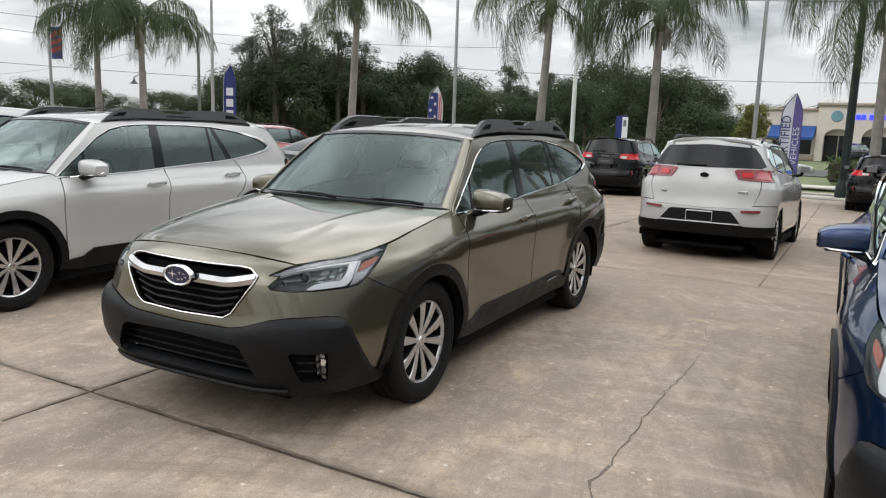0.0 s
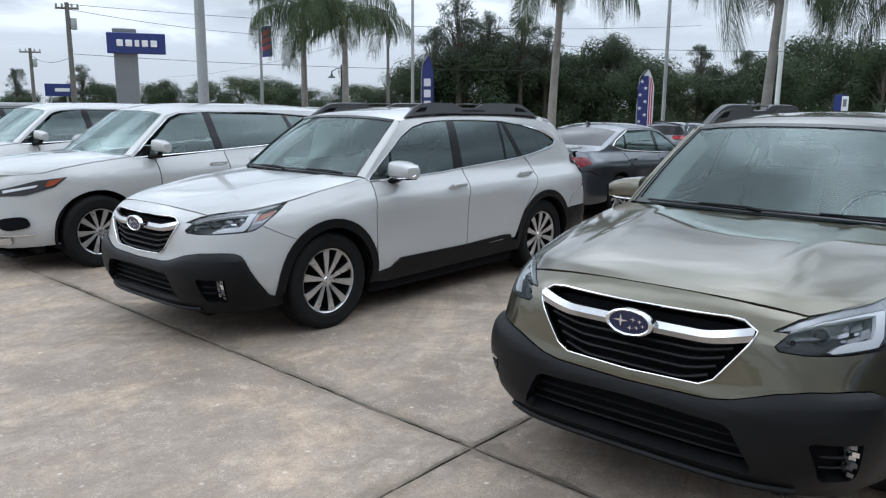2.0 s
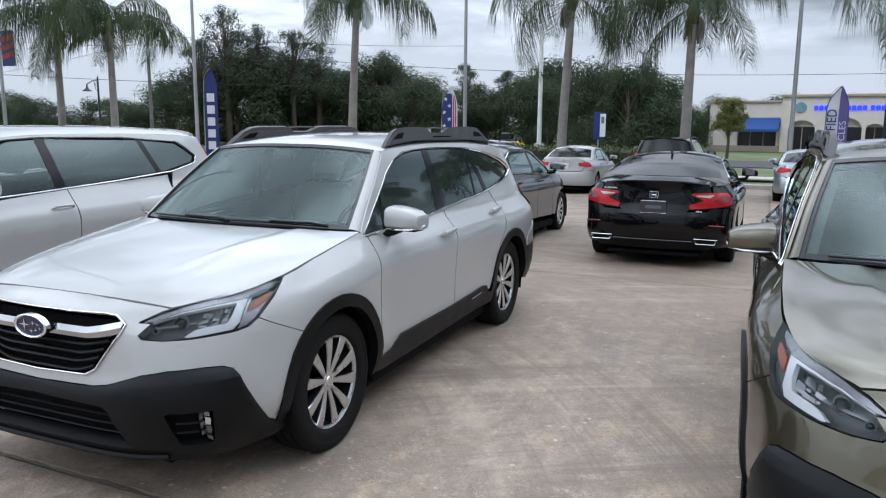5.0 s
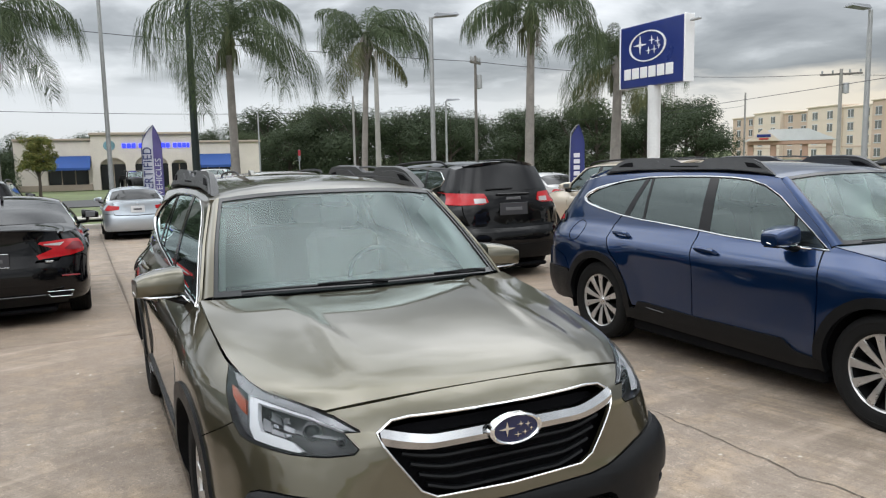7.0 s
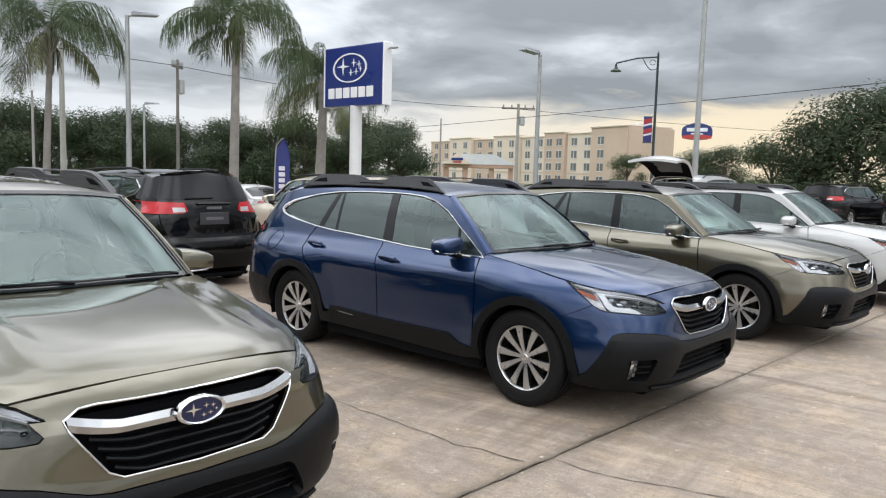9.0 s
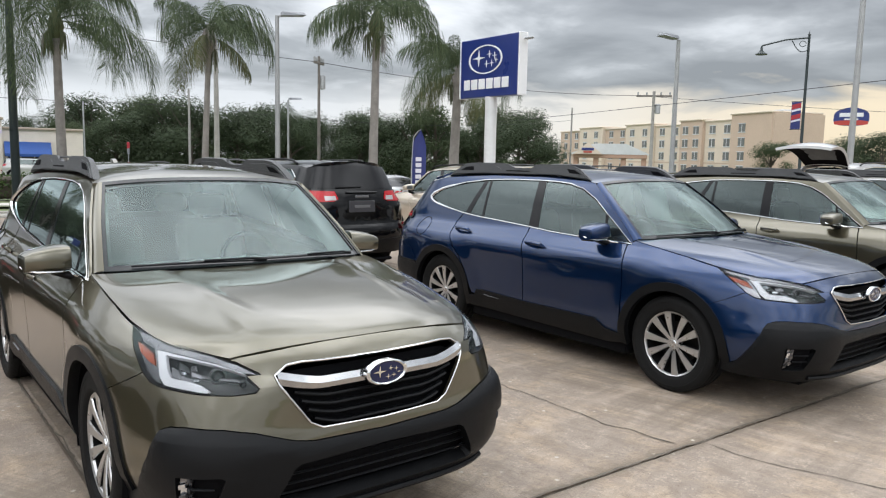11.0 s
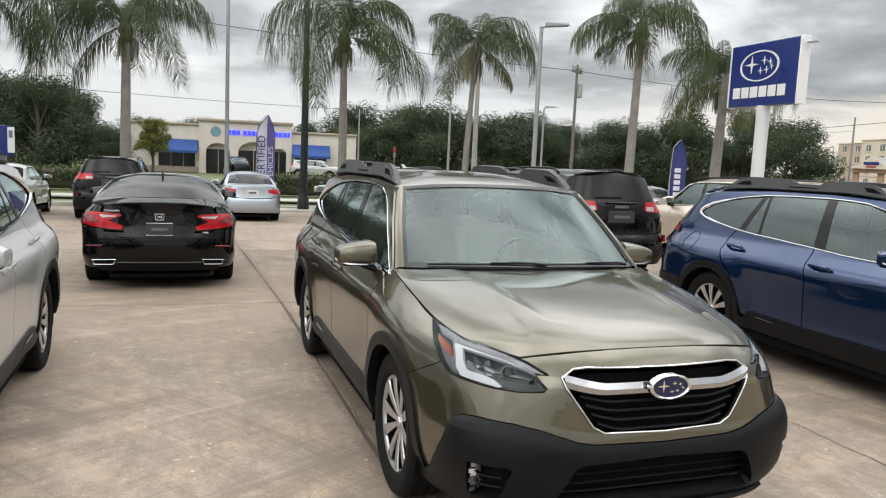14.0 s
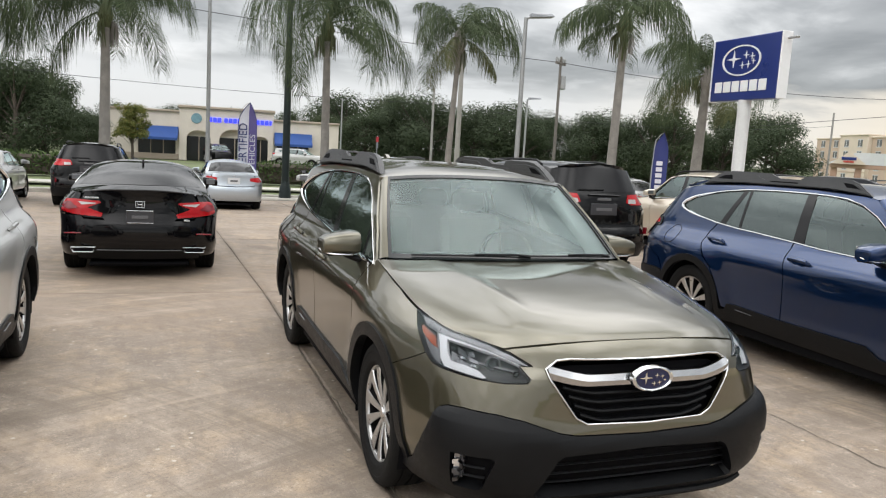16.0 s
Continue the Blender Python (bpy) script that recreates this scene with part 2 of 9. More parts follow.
def concrete_mat(name, base):
    """Old lot concrete: cloudy stains, worn sandy patches, exposed aggregate and a tint of its own for each slab."""
    m = bpy.data.materials.new(name)
    m.use_nodes = True
    nt = m.node_tree
    b = nt.nodes["Principled BSDF"]
    geo = nt.nodes.new("ShaderNodeNewGeometry")
    pos = geo.outputs["Position"]
    cloud = node(nt, "ShaderNodeTexNoise", Scale=0.55, Detail=7.0, Roughness=0.62, Distortion=0.3)
    patch = node(nt, "ShaderNodeTexNoise", Scale=1.9, Detail=8.0, Roughness=0.7)
    drip = node(nt, "ShaderNodeTexNoise", Scale=0.9, Detail=4.0, Roughness=0.5)
    grit = node(nt, "ShaderNodeTexVoronoi", Scale=75.0)
    dots = node(nt, "ShaderNodeTexVoronoi", Scale=3.1)
    fine = node(nt, "ShaderNodeTexNoise", Scale=140.0, Detail=3.0)
    for n in (cloud, patch, drip, grit, dots, fine):
        nt.links.new(pos, n.inputs["Vector"])
    worn = node(nt, "ShaderNodeTexNoise", Scale=7.0, Detail=8.0, Roughness=0.75, Distortion=0.6)
    streak = node(nt, "ShaderNodeTexNoise", Scale=2.2, Detail=6.0, Roughness=0.65)
    st = nt.nodes.new("ShaderNodeMapping")
    st.inputs["Scale"].default_value = (3.5, 0.7, 1.0)
    nt.links.new(pos, st.inputs["Vector"])
    nt.links.new(st.outputs[0], streak.inputs["Vector"])
    nt.links.new(pos, worn.inputs["Vector"])
    c = ramp(nt, cloud.outputs[0], [(0.30, tuple(v * 0.58 for v in base)), (0.45, tuple(v * 0.86 for v in base)), (0.58, base), (0.75, tuple(min(1, v * 1.30) for v in base))])
    sandy = ramp(nt, patch.outputs[0], [(0.48, (0, 0, 0)), (0.64, (0.80, 0.80, 0.80))])
    c = mixc(nt, sandy, c, (base[0] * 1.38, base[1] * 1.28, base[2] * 1.10))
    grey = ramp(nt, streak.outputs[0], [(0.34, (0.70, 0.70, 0.70)), (0.52, (0, 0, 0))])
    c = mixc(nt, grey, c, (base[0] * 0.66, base[1] * 0.66, base[2] * 0.68))
    stain = ramp(nt, drip.outputs[0], [(0.30, (0.75, 0.75, 0.75)), (0.44, (0, 0, 0))])
    c = mixc(nt, stain, c, (base[0] * 0.45, base[1] * 0.43, base[2] * 0.42))
    scuff = ramp(nt, worn.outputs[0], [(0.36, (0.55, 0.55, 0.55)), (0.50, (0, 0, 0))])
    c = mixc(nt, scuff, c, (base[0] * 0.60, base[1] * 0.57, base[2] * 0.54))
    chalk = ramp(nt, worn.outputs[0], [(0.58, (0, 0, 0)), (0.72, (0.55, 0.55, 0.55))])
    c = mixc(nt, chalk, c, (base[0] * 1.75, base[1] * 1.70, base[2] * 1.60))
    speck = ramp(nt, grit.outputs[0], [(0.10, (0.45, 0.45, 0.45)), (0.30, (0, 0, 0))])
    c = mixc(nt, speck, c, (base[0] * 0.50, base[1] * 0.48, base[2] * 0.46))
    pale = ramp(nt, dots.outputs[0], [(0.030, (0.6, 0.6, 0.6)), (0.05, (0, 0, 0))])
    c = mixc(nt, pale, c, (0.62, 0.58, 0.52))
    flake = node(nt, "ShaderNodeTexNoise", Scale=13.0, Detail=9.0, Roughness=0.78, Distortion=0.8)
    pit = node(nt, "ShaderNodeTexNoise", Scale=34.0, Detail=6.0, Roughness=0.7)
    for n in (flake, pit):
        nt.links.new(pos, n.inputs["Vector"])
    c = mixc(nt, ramp(nt, flake.outputs[0], [(0.57, (0, 0, 0)), (0.64, (0.5, 0.5, 0.5))]), c, (base[0] * 1.55, base[1] * 1.50, base[2] * 1.42))
    c = mixc(nt, ramp(nt, flake.outputs[0], [(0.36, (0.5, 0.5, 0.5)), (0.44, (0, 0, 0))]), c, (base[0] * 0.55, base[1] * 0.52, base[2] * 0.48))
    c = mixc(nt, ramp(nt, pit.outputs[0], [(0.34, (0.7, 0.7, 0.7)), (0.40, (0, 0, 0))]), c, (base[0] * 0.45, base[1] * 0.42, base[2] * 0.38))
    peb = node(nt, "ShaderNodeTexVoronoi", Scale=110.0)
    nt.links.new(pos, peb.inputs["Vector"])
    ps = nt.nodes.new("ShaderNodeSeparateColor")
    nt.links.new(peb.outputs["Color"], ps.inputs[0])
    lit = ramp(nt, mathn(nt, "MULTIPLY", ps.outputs[0], ramp(nt, worn.outputs[0], [(0.42, (0.55, 0.55, 0.55)), (0.60, (1, 1, 1))])), [(0.74, (0, 0, 0)), (0.80, (0.36, 0.36, 0.36))])
    c = mixc(nt, lit, c, (base[0] * 1.75, base[1] * 1.75, base[2] * 1.75))
    drk = ramp(nt, ps.outputs[1], [(0.80, (0, 0, 0)), (0.86, (0.26, 0.26, 0.26))])
    c = mixc(nt, drk, c, (base[0] * 0.42, base[1] * 0.40, base[2] * 0.38))
    # soil and rust that has crept out of the joints
    sp = nt.nodes.new("ShaderNodeSeparateXYZ")
    nt.links.new(pos, sp.inputs[0])
    for k, (o, step) in enumerate(((0.82, 6.04), (0.96, 5.88))):
        yy = sp.outputs[k]
        if k:
            yy = mathn(nt, "ADD", yy, mathn(nt, "MULTIPLY", sp.outputs[0], 0.022))
        u = mathn(nt, "FRACT", mathn(nt, "MULTIPLY", mathn(nt, "ADD", yy, o), 1 / step))
        d = mathn(nt, "MULTIPLY", mathn(nt, "SUBTRACT", 0.5, mathn(nt, "ABSOLUTE", mathn(nt, "SUBTRACT", u, 0.5))), step)
        reach = mathn(nt, "MULTIPLY", worn.outputs[0], patch.outputs[0])
        near = mathn(nt, "SUBTRACT", mathn(nt, "MULTIPLY", mathn(nt, "MAXIMUM", mathn(nt, "SUBTRACT", reach, 0.165), 0.0), 1.0), d)
        c = mixc(nt, ramp(nt, near, [(0.0, (0, 0, 0)), (0.06, (0.60, 0.60, 0.60))]), c, (0.115, 0.090, 0.065))
    # browner and darker strip between the rows, easing off towards the street
    aisle = mathn(nt, "ADD", sp.outputs[1], mathn(nt, "MULTIPLY", mathn(nt, "SUBTRACT", drip.outputs[0], 0.5), 5.0))
    veil = ramp(nt, mathn(nt, "MULTIPLY", aisle, 0.1), [(0.20, (0, 0, 0)), (0.42, (0.55, 0.55, 0.55)), (0.66, (0.55, 0.55, 0.55)), (0.90, (0.12, 0.12, 0.12))])
    c = mixc(nt, veil, c, (base[0] * 0.58, base[1] * 0.52, base[2] * 0.46))
    # scuffs that tyres have left in wide arcs
    for cx, cy, k in ((-7.5, -3.0, 5.0), (3.5, -8.0, 4.0)):
        off = nt.nodes.new("ShaderNodeVectorMath")
        off.operation = "DISTANCE"
        nt.links.new(pos, off.inputs[0])
        off.inputs[1].default_value = (cx, cy, 0)
        ring = nt.nodes.new("ShaderNodeCombineXYZ")
        nt.links.new(mathn(nt, "MULTIPLY", off.outputs["Value"], k), ring.inputs[0])
        nt.links.new(mathn(nt, "MULTIPLY", sp.outputs[0], 0.25), ring.inputs[1])
        arcs = node(nt, "ShaderNodeTexNoise", Scale=1.0, Detail=7.0, Roughness=0.72)
        nt.links.new(ring.outputs[0], arcs.inputs["Vector"])
        mask = ramp(nt, cloud.outputs[0], [(0.44, (0, 0, 0)), (0.58, (1, 1, 1))])
        c = mixc(nt, mathn(nt, "MULTIPLY", ramp(nt, arcs.outputs[0], [(0.36, (0.75, 0.75, 0.75)), (0.50, (0, 0, 0))]), mask), c, (base[0] * 0.56, base[1] * 0.55, base[2] * 0.52))
        c = mixc(nt, mathn(nt, "MULTIPLY", ramp(nt, arcs.outputs[0], [(0.53, (0, 0, 0)), (0.68, (0.45, 0.45, 0.45))]), mask), c, (base[0] * 1.50, base[1] * 1.48, base[2] * 1.45))
    # pale chips and scraps
    chip = node(nt, "ShaderNodeTexVoronoi", Scale=11.0)
    nt.links.new(pos, chip.inputs["Vector"])
    cs = nt.nodes.new("ShaderNodeSeparateColor")
    nt.links.new(chip.outputs["Color"], cs.inputs[0])
    rare = mathn(nt, "MULTIPLY", ramp(nt, cs.outputs[0], [(0.80, (0, 0, 0)), (0.84, (1, 1, 1))]), ramp(nt, patch.outputs[0], [(0.46, (0, 0, 0)), (0.56, (1, 1, 1))]))
    wob = mathn(nt, "ADD", chip.outputs[0], mathn(nt, "MULTIPLY", pit.outputs[0], 0.25))
    c = mixc(nt, mathn(nt, "MULTIPLY", rare, ramp(nt, wob, [(0.22, (0.75, 0.75, 0.75)), (0.30, (0, 0, 0))])), c, (0.60, 0.55, 0.47))
    info = nt.nodes.new("ShaderNodeObjectInfo")
    tint = mathn(nt, "MULTIPLY_ADD", info.outputs["Random"], 0.16)
    tint.node.inputs[2].default_value = 0.92
    hsv = nt.nodes.new("ShaderNodeHueSaturation")
    nt.links.new(tint, hsv.inputs["Value"])
    nt.links.new(c, hsv.inputs["Color"])
    nt.links.new(hsv.outputs[0], b.inputs["Base Color"])
    rg = mathn(nt, "MULTIPLY_ADD", patch.outputs[0], 0.35)
    rg.node.inputs[2].default_value = 0.52
    nt.links.new(rg, b.inputs["Roughness"])
    h = mathn(nt, "ADD", mathn(nt, "MULTIPLY", grit.outputs[0], 0.5), fine.outputs[0])
    bp = node(nt, "ShaderNodeBump", Strength=0.45, Distance=0.006)
    nt.links.new(h, bp.inputs["Height"])
    nt.links.new(bp.outputs[0], b.inputs["Normal"])
    return m


def leaf_mat(name, a, c, trans=0.25):
    """Leaves that vary from card to card and let some light through."""
    m = bpy.data.materials.new(name)
    m.use_nodes = True
    nt = m.node_tree
    b = nt.nodes["Principled BSDF"]
    geo = nt.nodes.new("ShaderNodeNewGeometry")
    col = mixc(nt, geo.outputs["Random Per Island"], a, c)
    nt.links.new(col, b.inputs["Base Color"])
    b.inputs["Roughness"].default_value = 0.75
    b.inputs["Specular IOR Level"].default_value = 0.25
    tl = nt.nodes.new("ShaderNodeBsdfTranslucent")
    nt.links.new(col, tl.inputs[0])
    mx = nt.nodes.new("ShaderNodeMixShader")
    mx.inputs[0].default_value = trans
    nt.links.new(b.outputs[0], mx.inputs[1])
    nt.links.new(tl.outputs[0], mx.inputs[2])
    nt.links.new(mx.outputs[0], nt.nodes["Material Output"].inputs[0])
    return m


M["concrete"] = concrete_mat("lot_concrete", (0.322, 0.262, 0.209))
M["joint"] = material("joint_filler", (0.120, 0.100, 0.078), 0.85, var=0.4, scale=3)
M["earth"] = material("verge_ground", (0.11, 0.135, 0.055), 0.9, var=0.45, scale=0.25, bump=0.3, bscale=8)
M["asphalt"] = material("road_asphalt", (0.055, 0.055, 0.056), 0.85, var=0.3, scale=0.5)
M["kerb"] = material("kerb_concrete", (0.40, 0.38, 0.34), 0.8, var=0.25, scale=2)
M["walk"] = material("walk_concrete", (0.45, 0.43, 0.39), 0.8, var=0.2, scale=1.2)
M["frond"] = leaf_mat("palm_frond", (0.040, 0.064, 0.030), (0.105, 0.135, 0.066))
M["frondy"] = leaf_mat("palm_frond_dry", (0.070, 0.090, 0.036), (0.160, 0.162, 0.075))
M["rachis"] = material("palm_rachis", (0.085, 0.10, 0.040), 0.6, var=0.3)
M["palmtrunk"] = material("palm_trunk", (0.235, 0.22, 0.20), 0.85, var=0.35, scale=3, bump=0.5, bscale=25)
M["bark"] = material("tree_bark", (0.075, 0.060, 0.048), 0.9, var=0.4, scale=2, bump=0.5, bscale=12)
M["oak"] = leaf_mat("oak_leaves", (0.044, 0.063, 0.034), (0.068, 0.090, 0.047), 0.38)
M["oakl"] = leaf_mat("light_leaves", (0.056, 0.078, 0.038), (0.088, 0.112, 0.056), 0.35)
M["pine"] = leaf_mat("pine_needles", (0.070, 0.086, 0.064), (0.112, 0.130, 0.096), 0.40)
M["autumn"] = leaf_mat("yellowing_leaves", (0.085, 0.115, 0.032), (0.23, 0.215, 0.062), 0.35)
M["hedge"] = leaf_mat("hedge_leaves", (0.026, 0.048, 0.014), (0.085, 0.13, 0.04), 0.3)
M["poleg"] = material("galvanised_pole", (0.34, 0.35, 0.35), 0.5, 0.4, var=0.2, scale=2)
M["polew"] = material("white_painted_pole", (0.66, 0.67, 0.67), 0.45, var=0.12, scale=2)
M["poled"] = material("dark_green_pole", (0.012, 0.022, 0.022), 0.4, 0.2, var=0.25, scale=3)
M["polec"] = material("concrete_pole", (0.30, 0.29, 0.27), 0.85, var=0.25, scale=1.5)
M["wood"] = material("pole_wood", (0.15, 0.138, 0.125), 0.9, var=0.35, scale=3)
M["wire"] = material("wire_black", (0.02, 0.02, 0.022), 0.6)
M["signblue"] = material("sign_blue", (0.012, 0.028, 0.165), 0.30, coat=0.3, var=0.06, scale=1)
M["signwhite"] = material("sign_white", (0.78, 0.79, 0.80), 0.35, var=0.05, scale=1)
M["signgrey"] = material("sign_grey", (0.20, 0.21, 0.225), 0.4, 0.2, var=0.1, scale=1)
M["flagwhite"] = material("flag_white", (0.62, 0.62, 0.68), 0.7, var=0.12, scale=3)
M["flagnavy"] = material("flag_navy", (0.018, 0.028, 0.14), 0.6, var=0.15, scale=3)
M["flagpurple"] = material("flag_purple", (0.11, 0.09, 0.26), 0.65, var=0.15, scale=3)
M["flagred"] = material("flag_red", (0.36, 0.03, 0.04), 0.7, var=0.15, scale=3)
M["stucco"] = material("cream_stucco", (0.66, 0.60, 0.53), 0.85, var=0.10, scale=0.8, bump=0.3, bscale=40)
M["stuccod"] = material("tan_cornice", (0.36, 0.30, 0.24), 0.8, var=0.12, scale=1)
M["shopglass"] = material("shop_glass", (0.015, 0.017, 0.020), 0.08, var=0.2, scale=1)
M["awning"] = material("blue_awning", (0.020, 0.070, 0.26), 0.7, var=0.12, scale=2)
M["neon"] = material("blue_neon", (0.03, 0.04, 0.7), 0.4, emit=(0.02, 0.03, 1.0), estr=2.2)
M["hotelc"] = material("hotel_cream", (0.64, 0.55, 0.45), 0.85, var=0.08, scale=0.3)
M["hotelt"] = material("hotel_tan", (0.52, 0.40, 0.31), 0.85, var=0.08, scale=0.3)
M["hotelp"] = material("hotel_pink", (0.42, 0.27, 0.20), 0.85, var=0.1, scale=0.4)
M["roofw"] = material("pale_roof", (0.55, 0.56, 0.57), 0.5, var=0.1, scale=0.5)
M["winglass"] = material("far_window", (0.13, 0.135, 0.13), 0.15, var=0.3, scale=0.2)
M["yellow"] = material("machine_yellow", (0.52, 0.34, 0.03), 0.5, var=0.2, scale=2)
M["rednotice"] = material("red_notice", (0.45, 0.05, 0.04), 0.5, var=0.1)


# ---- mesh helpers ----
from mathutils.geometry import tessellate_polygon


def mesh_ob(name, verts, faces, mat, parent=None, label="", smooth=True, sharp=35):
    me = bpy.data.meshes.new(name)
    me.from_pydata([tuple(v) for v in verts], [], faces)
    if mat is not None:
        me.materials.append(mat)
    if smooth:
        me.shade_smooth()
        if sharp:
            me.set_sharp_from_angle(angle=radians(sharp))
    me.update()
    ob = new(name, me)
    if parent is not None:
        ob.parent = parent
    if label:
        ob["label"] = label
    return ob


class Geo:
    """Collects vertices and faces of one mesh."""

    def __init__(self):
        self.v, self.f = [], []

    def add(self, verts, faces, m=None):
        o = len(self.v)
        self.v += [tuple(m @ Vector(v)) if m else tuple(v) for v in verts]
        self.f += [tuple(i + o for i in f) for f in faces]
        return self

    def box(self, c, s, m=None, bevel=0.0):
        """A box with centre c and size s, its twelve edges chamfered."""
        hx, hy, hz = s[0] / 2, s[1] / 2, s[2] / 2
        b = min(bevel, hx * 0.9, hy * 0.9, hz * 0.9)
        if b <= 0:
            vs = [(c[0] + i * hx, c[1] + j * hy, c[2] + k * hz) for i in (-1, 1) for j in (-1, 1) for k in (-1, 1)]
            return self.add(vs, [(0, 1, 3, 2), (4, 6, 7, 5), (0, 4, 5, 1), (2, 3, 7, 6), (0, 2, 6, 4), (1, 5, 7, 3)], m)
        vs, idx = [], {}
        for i in (-1, 1):
            for j in (-1, 1):
                for k in (-1, 1):
                    for a in range(3):
                        d = [hx, hy, hz]
                        p = [i * d[0], j * d[1], k * d[2]]
                        for t in range(3):
                            if t != a:
                                p[t] -= (i, j, k)[t] * b
                        idx[i, j, k, a] = len(vs)
                        vs.append((c[0] + p[0], c[1] + p[1], c[2] + p[2]))
        fs = []
        for a in range(3):
            u, w = [t for t in range(3) if t != a]
            for s1 in (-1, 1):
                q = []
                for s2, s3 in ((-1, -1), (1, -1), (1, 1), (-1, 1)):
                    key = [0, 0, 0]
                    key[a], key[u], key[w] = s1, s2, s3
                    q.append(idx[(*key, a)])
                fs.append(tuple(q))
            for s2 in (-1, 1):
                for s3 in (-1, 1):
                    q = []
                    for s1, ax in ((-1, u), (1, u), (1, w), (-1, w)):
                        key = [0, 0, 0]
                        key[a], key[u], key[w] = s1, s2, s3
                        q.append(idx[(*key, ax)])
                    fs.append(tuple(q))
        for i in (-1, 1):
            for j in (-1, 1):
                for k in (-1, 1):
                    fs.append(tuple(idx[i, j, k, a] for a in range(3)))
        return self.add(vs, fs, m)

    def tube(self, pts, r, n=8, closed=False, flat=1.0, caps=True):
        """A tube of radius r (or a list of radii) along pts."""
        pts = [Vector(p) for p in pts]
        k = len(pts)
        rs = r if isinstance(r, (list, tuple)) else [r] * k
        up0, ref = None, Vector((0, 0, 0))
        if closed:
            mid = sum(pts, Vector((0, 0, 0))) / k
            for i in range(k):
                ref += (pts[i] - mid).cross(pts[(i + 1) % k] - mid)
            ref.normalize()
        vs, fs = [], []
        for i, p in enumerate(pts):
            a = pts[(i - 1) % k] if (closed or i > 0) else p
            b = pts[(i + 1) % k] if (closed or i < k - 1) else p
            t = (b - a).normalized()
            if up0 is None:
                up0 = Vector((0, 0, 1)) if abs(t.z) < 0.9 else Vector((1, 0, 0))
            if closed:
                up0 = ref
            side = t.cross(up0).normalized()
            up = side.cross(t).normalized()
            up0 = up
            for j in range(n):
                an = 2 * math.pi * j / n
                vs.append(p + side * (rs[i] * math.cos(an)) + up * (rs[i] * flat * math.sin(an)))
        for i in range(k if closed else k - 1):
            i2 = (i + 1) % k
            for j in range(n):
                j2 = (j + 1) % n
                fs.append((i * n + j, i * n + j2, i2 * n + j2, i2 * n + j))
        if caps and not closed:
            fs.append(tuple(range(n - 1, -1, -1)))
            fs.append(tuple((k - 1) * n + j for j in range(n)))
        return self.add(vs, fs)

    def lathe(self, prof, n=32, m=None, axis="z"):
        """Revolves (r, h) points about an axis; axis x runs h along x."""
        vs, fs = [], []
        k = len(prof)
        for i in range(n):
            a = 2 * math.pi * i / n
            for r, h in prof:
                c, s = r * math.cos(a), r * math.sin(a)
                vs.append((c, s, h) if axis == "z" else (h, c, s))
        for i in range(n):
            i2 = (i + 1) % n
            for j in range(k - 1):
                fs.append((i * k + j, i2 * k + j, i2 * k + j + 1, i * k + j + 1))
        return self.add(vs, fs, m)

    def prism(self, poly, h0, h1, m=None):
        """Extrudes an outline of (x, y) points from h0 to h1."""
        n = len(poly)
        vs = [(x, y, h0) for x, y in poly] + [(x, y, h1) for x, y in poly]
        fs = [tuple(range(n - 1, -1, -1)), tuple(range(n, 2 * n))]
        fs += [(i, (i + 1) % n, n + (i + 1) % n, n + i) for i in range(n)]
        return self.add(vs, fs, m)

    def ob(self, name, mat, parent=None, label="", smooth=True, sharp=35):
        return mesh_ob(name, self.v, self.f, mat, parent, label, smooth, sharp)


def part(name, geo, mat, parent, label=""):
    return geo.ob(name, M[mat] if isinstance(mat, str) else mat, parent, label)


def table(pts, lo, hi, n=400):
    """A smooth lookup through (position, value) pairs."""
    xs, ys = [p[0] for p in pts], [p[1] for p in pts]
    g = np.linspace(lo, hi, n)
    v = np.interp(g, xs, ys)
    k = np.ones(13) / 13
    v2 = np.convolve(np.pad(v, 6, mode="edge"), k, mode="valid")
    step = (hi - lo) / (n - 1)

    def f(t):
        i = (t - lo) / step
        if i <= 0:
            return float(v2[0])
        if i >= n - 1:
            return float(v2[-1])
        j = int(i)
        return float(v2[j] + (v2[j + 1] - v2[j]) * (i - j))
    return f


def chaikin(poly, times=1, closed=True):
    for _ in range(times):
        out = []
        n = len(poly)
        for i in range(n if closed else n - 1):
            a, b = poly[i], poly[(i + 1) % n]
            out.append(tuple(0.8 * p + 0.2 * q for p, q in zip(a, b)))
            out.append(tuple(0.2 * p + 0.8 * q for p, q in zip(a, b)))
        poly = out if closed else [poly[0]] + out[1:-1] + [poly[-1]]
    return poly


def dense(poly, step, closed=True):
    out = []
    n = len(poly)
    for i in range(n if closed else n - 1):
        a, b = poly[i], poly[(i + 1) % n]
        k = max(1, int(math.hypot(b[0] - a[0], b[1] - a[1]) / step))
        out += [(a[0] + (b[0] - a[0]) * j / k, a[1] + (b[1] - a[1]) * j / k) for j in range(k)]
    return out if closed else out + [poly[-1]]


def clip(poly, ax, val, keep_low):
    out = []
    n = len(poly)
    for i in range(n):
        a, b = poly[i], poly[(i + 1) % n]
        ia = (a[ax] <= val) if keep_low else (a[ax] >= val)
        ib = (b[ax] <= val) if keep_low else (b[ax] >= val)
        if ia:
            out.append(a)
        if ia != ib:
            t = (val - a[ax]) / (b[ax] - a[ax])
            p = [a[0] + (b[0] - a[0]) * t, a[1] + (b[1] - a[1]) * t]
            p[ax] = val
            out.append((p[0], p[1]))
    return out


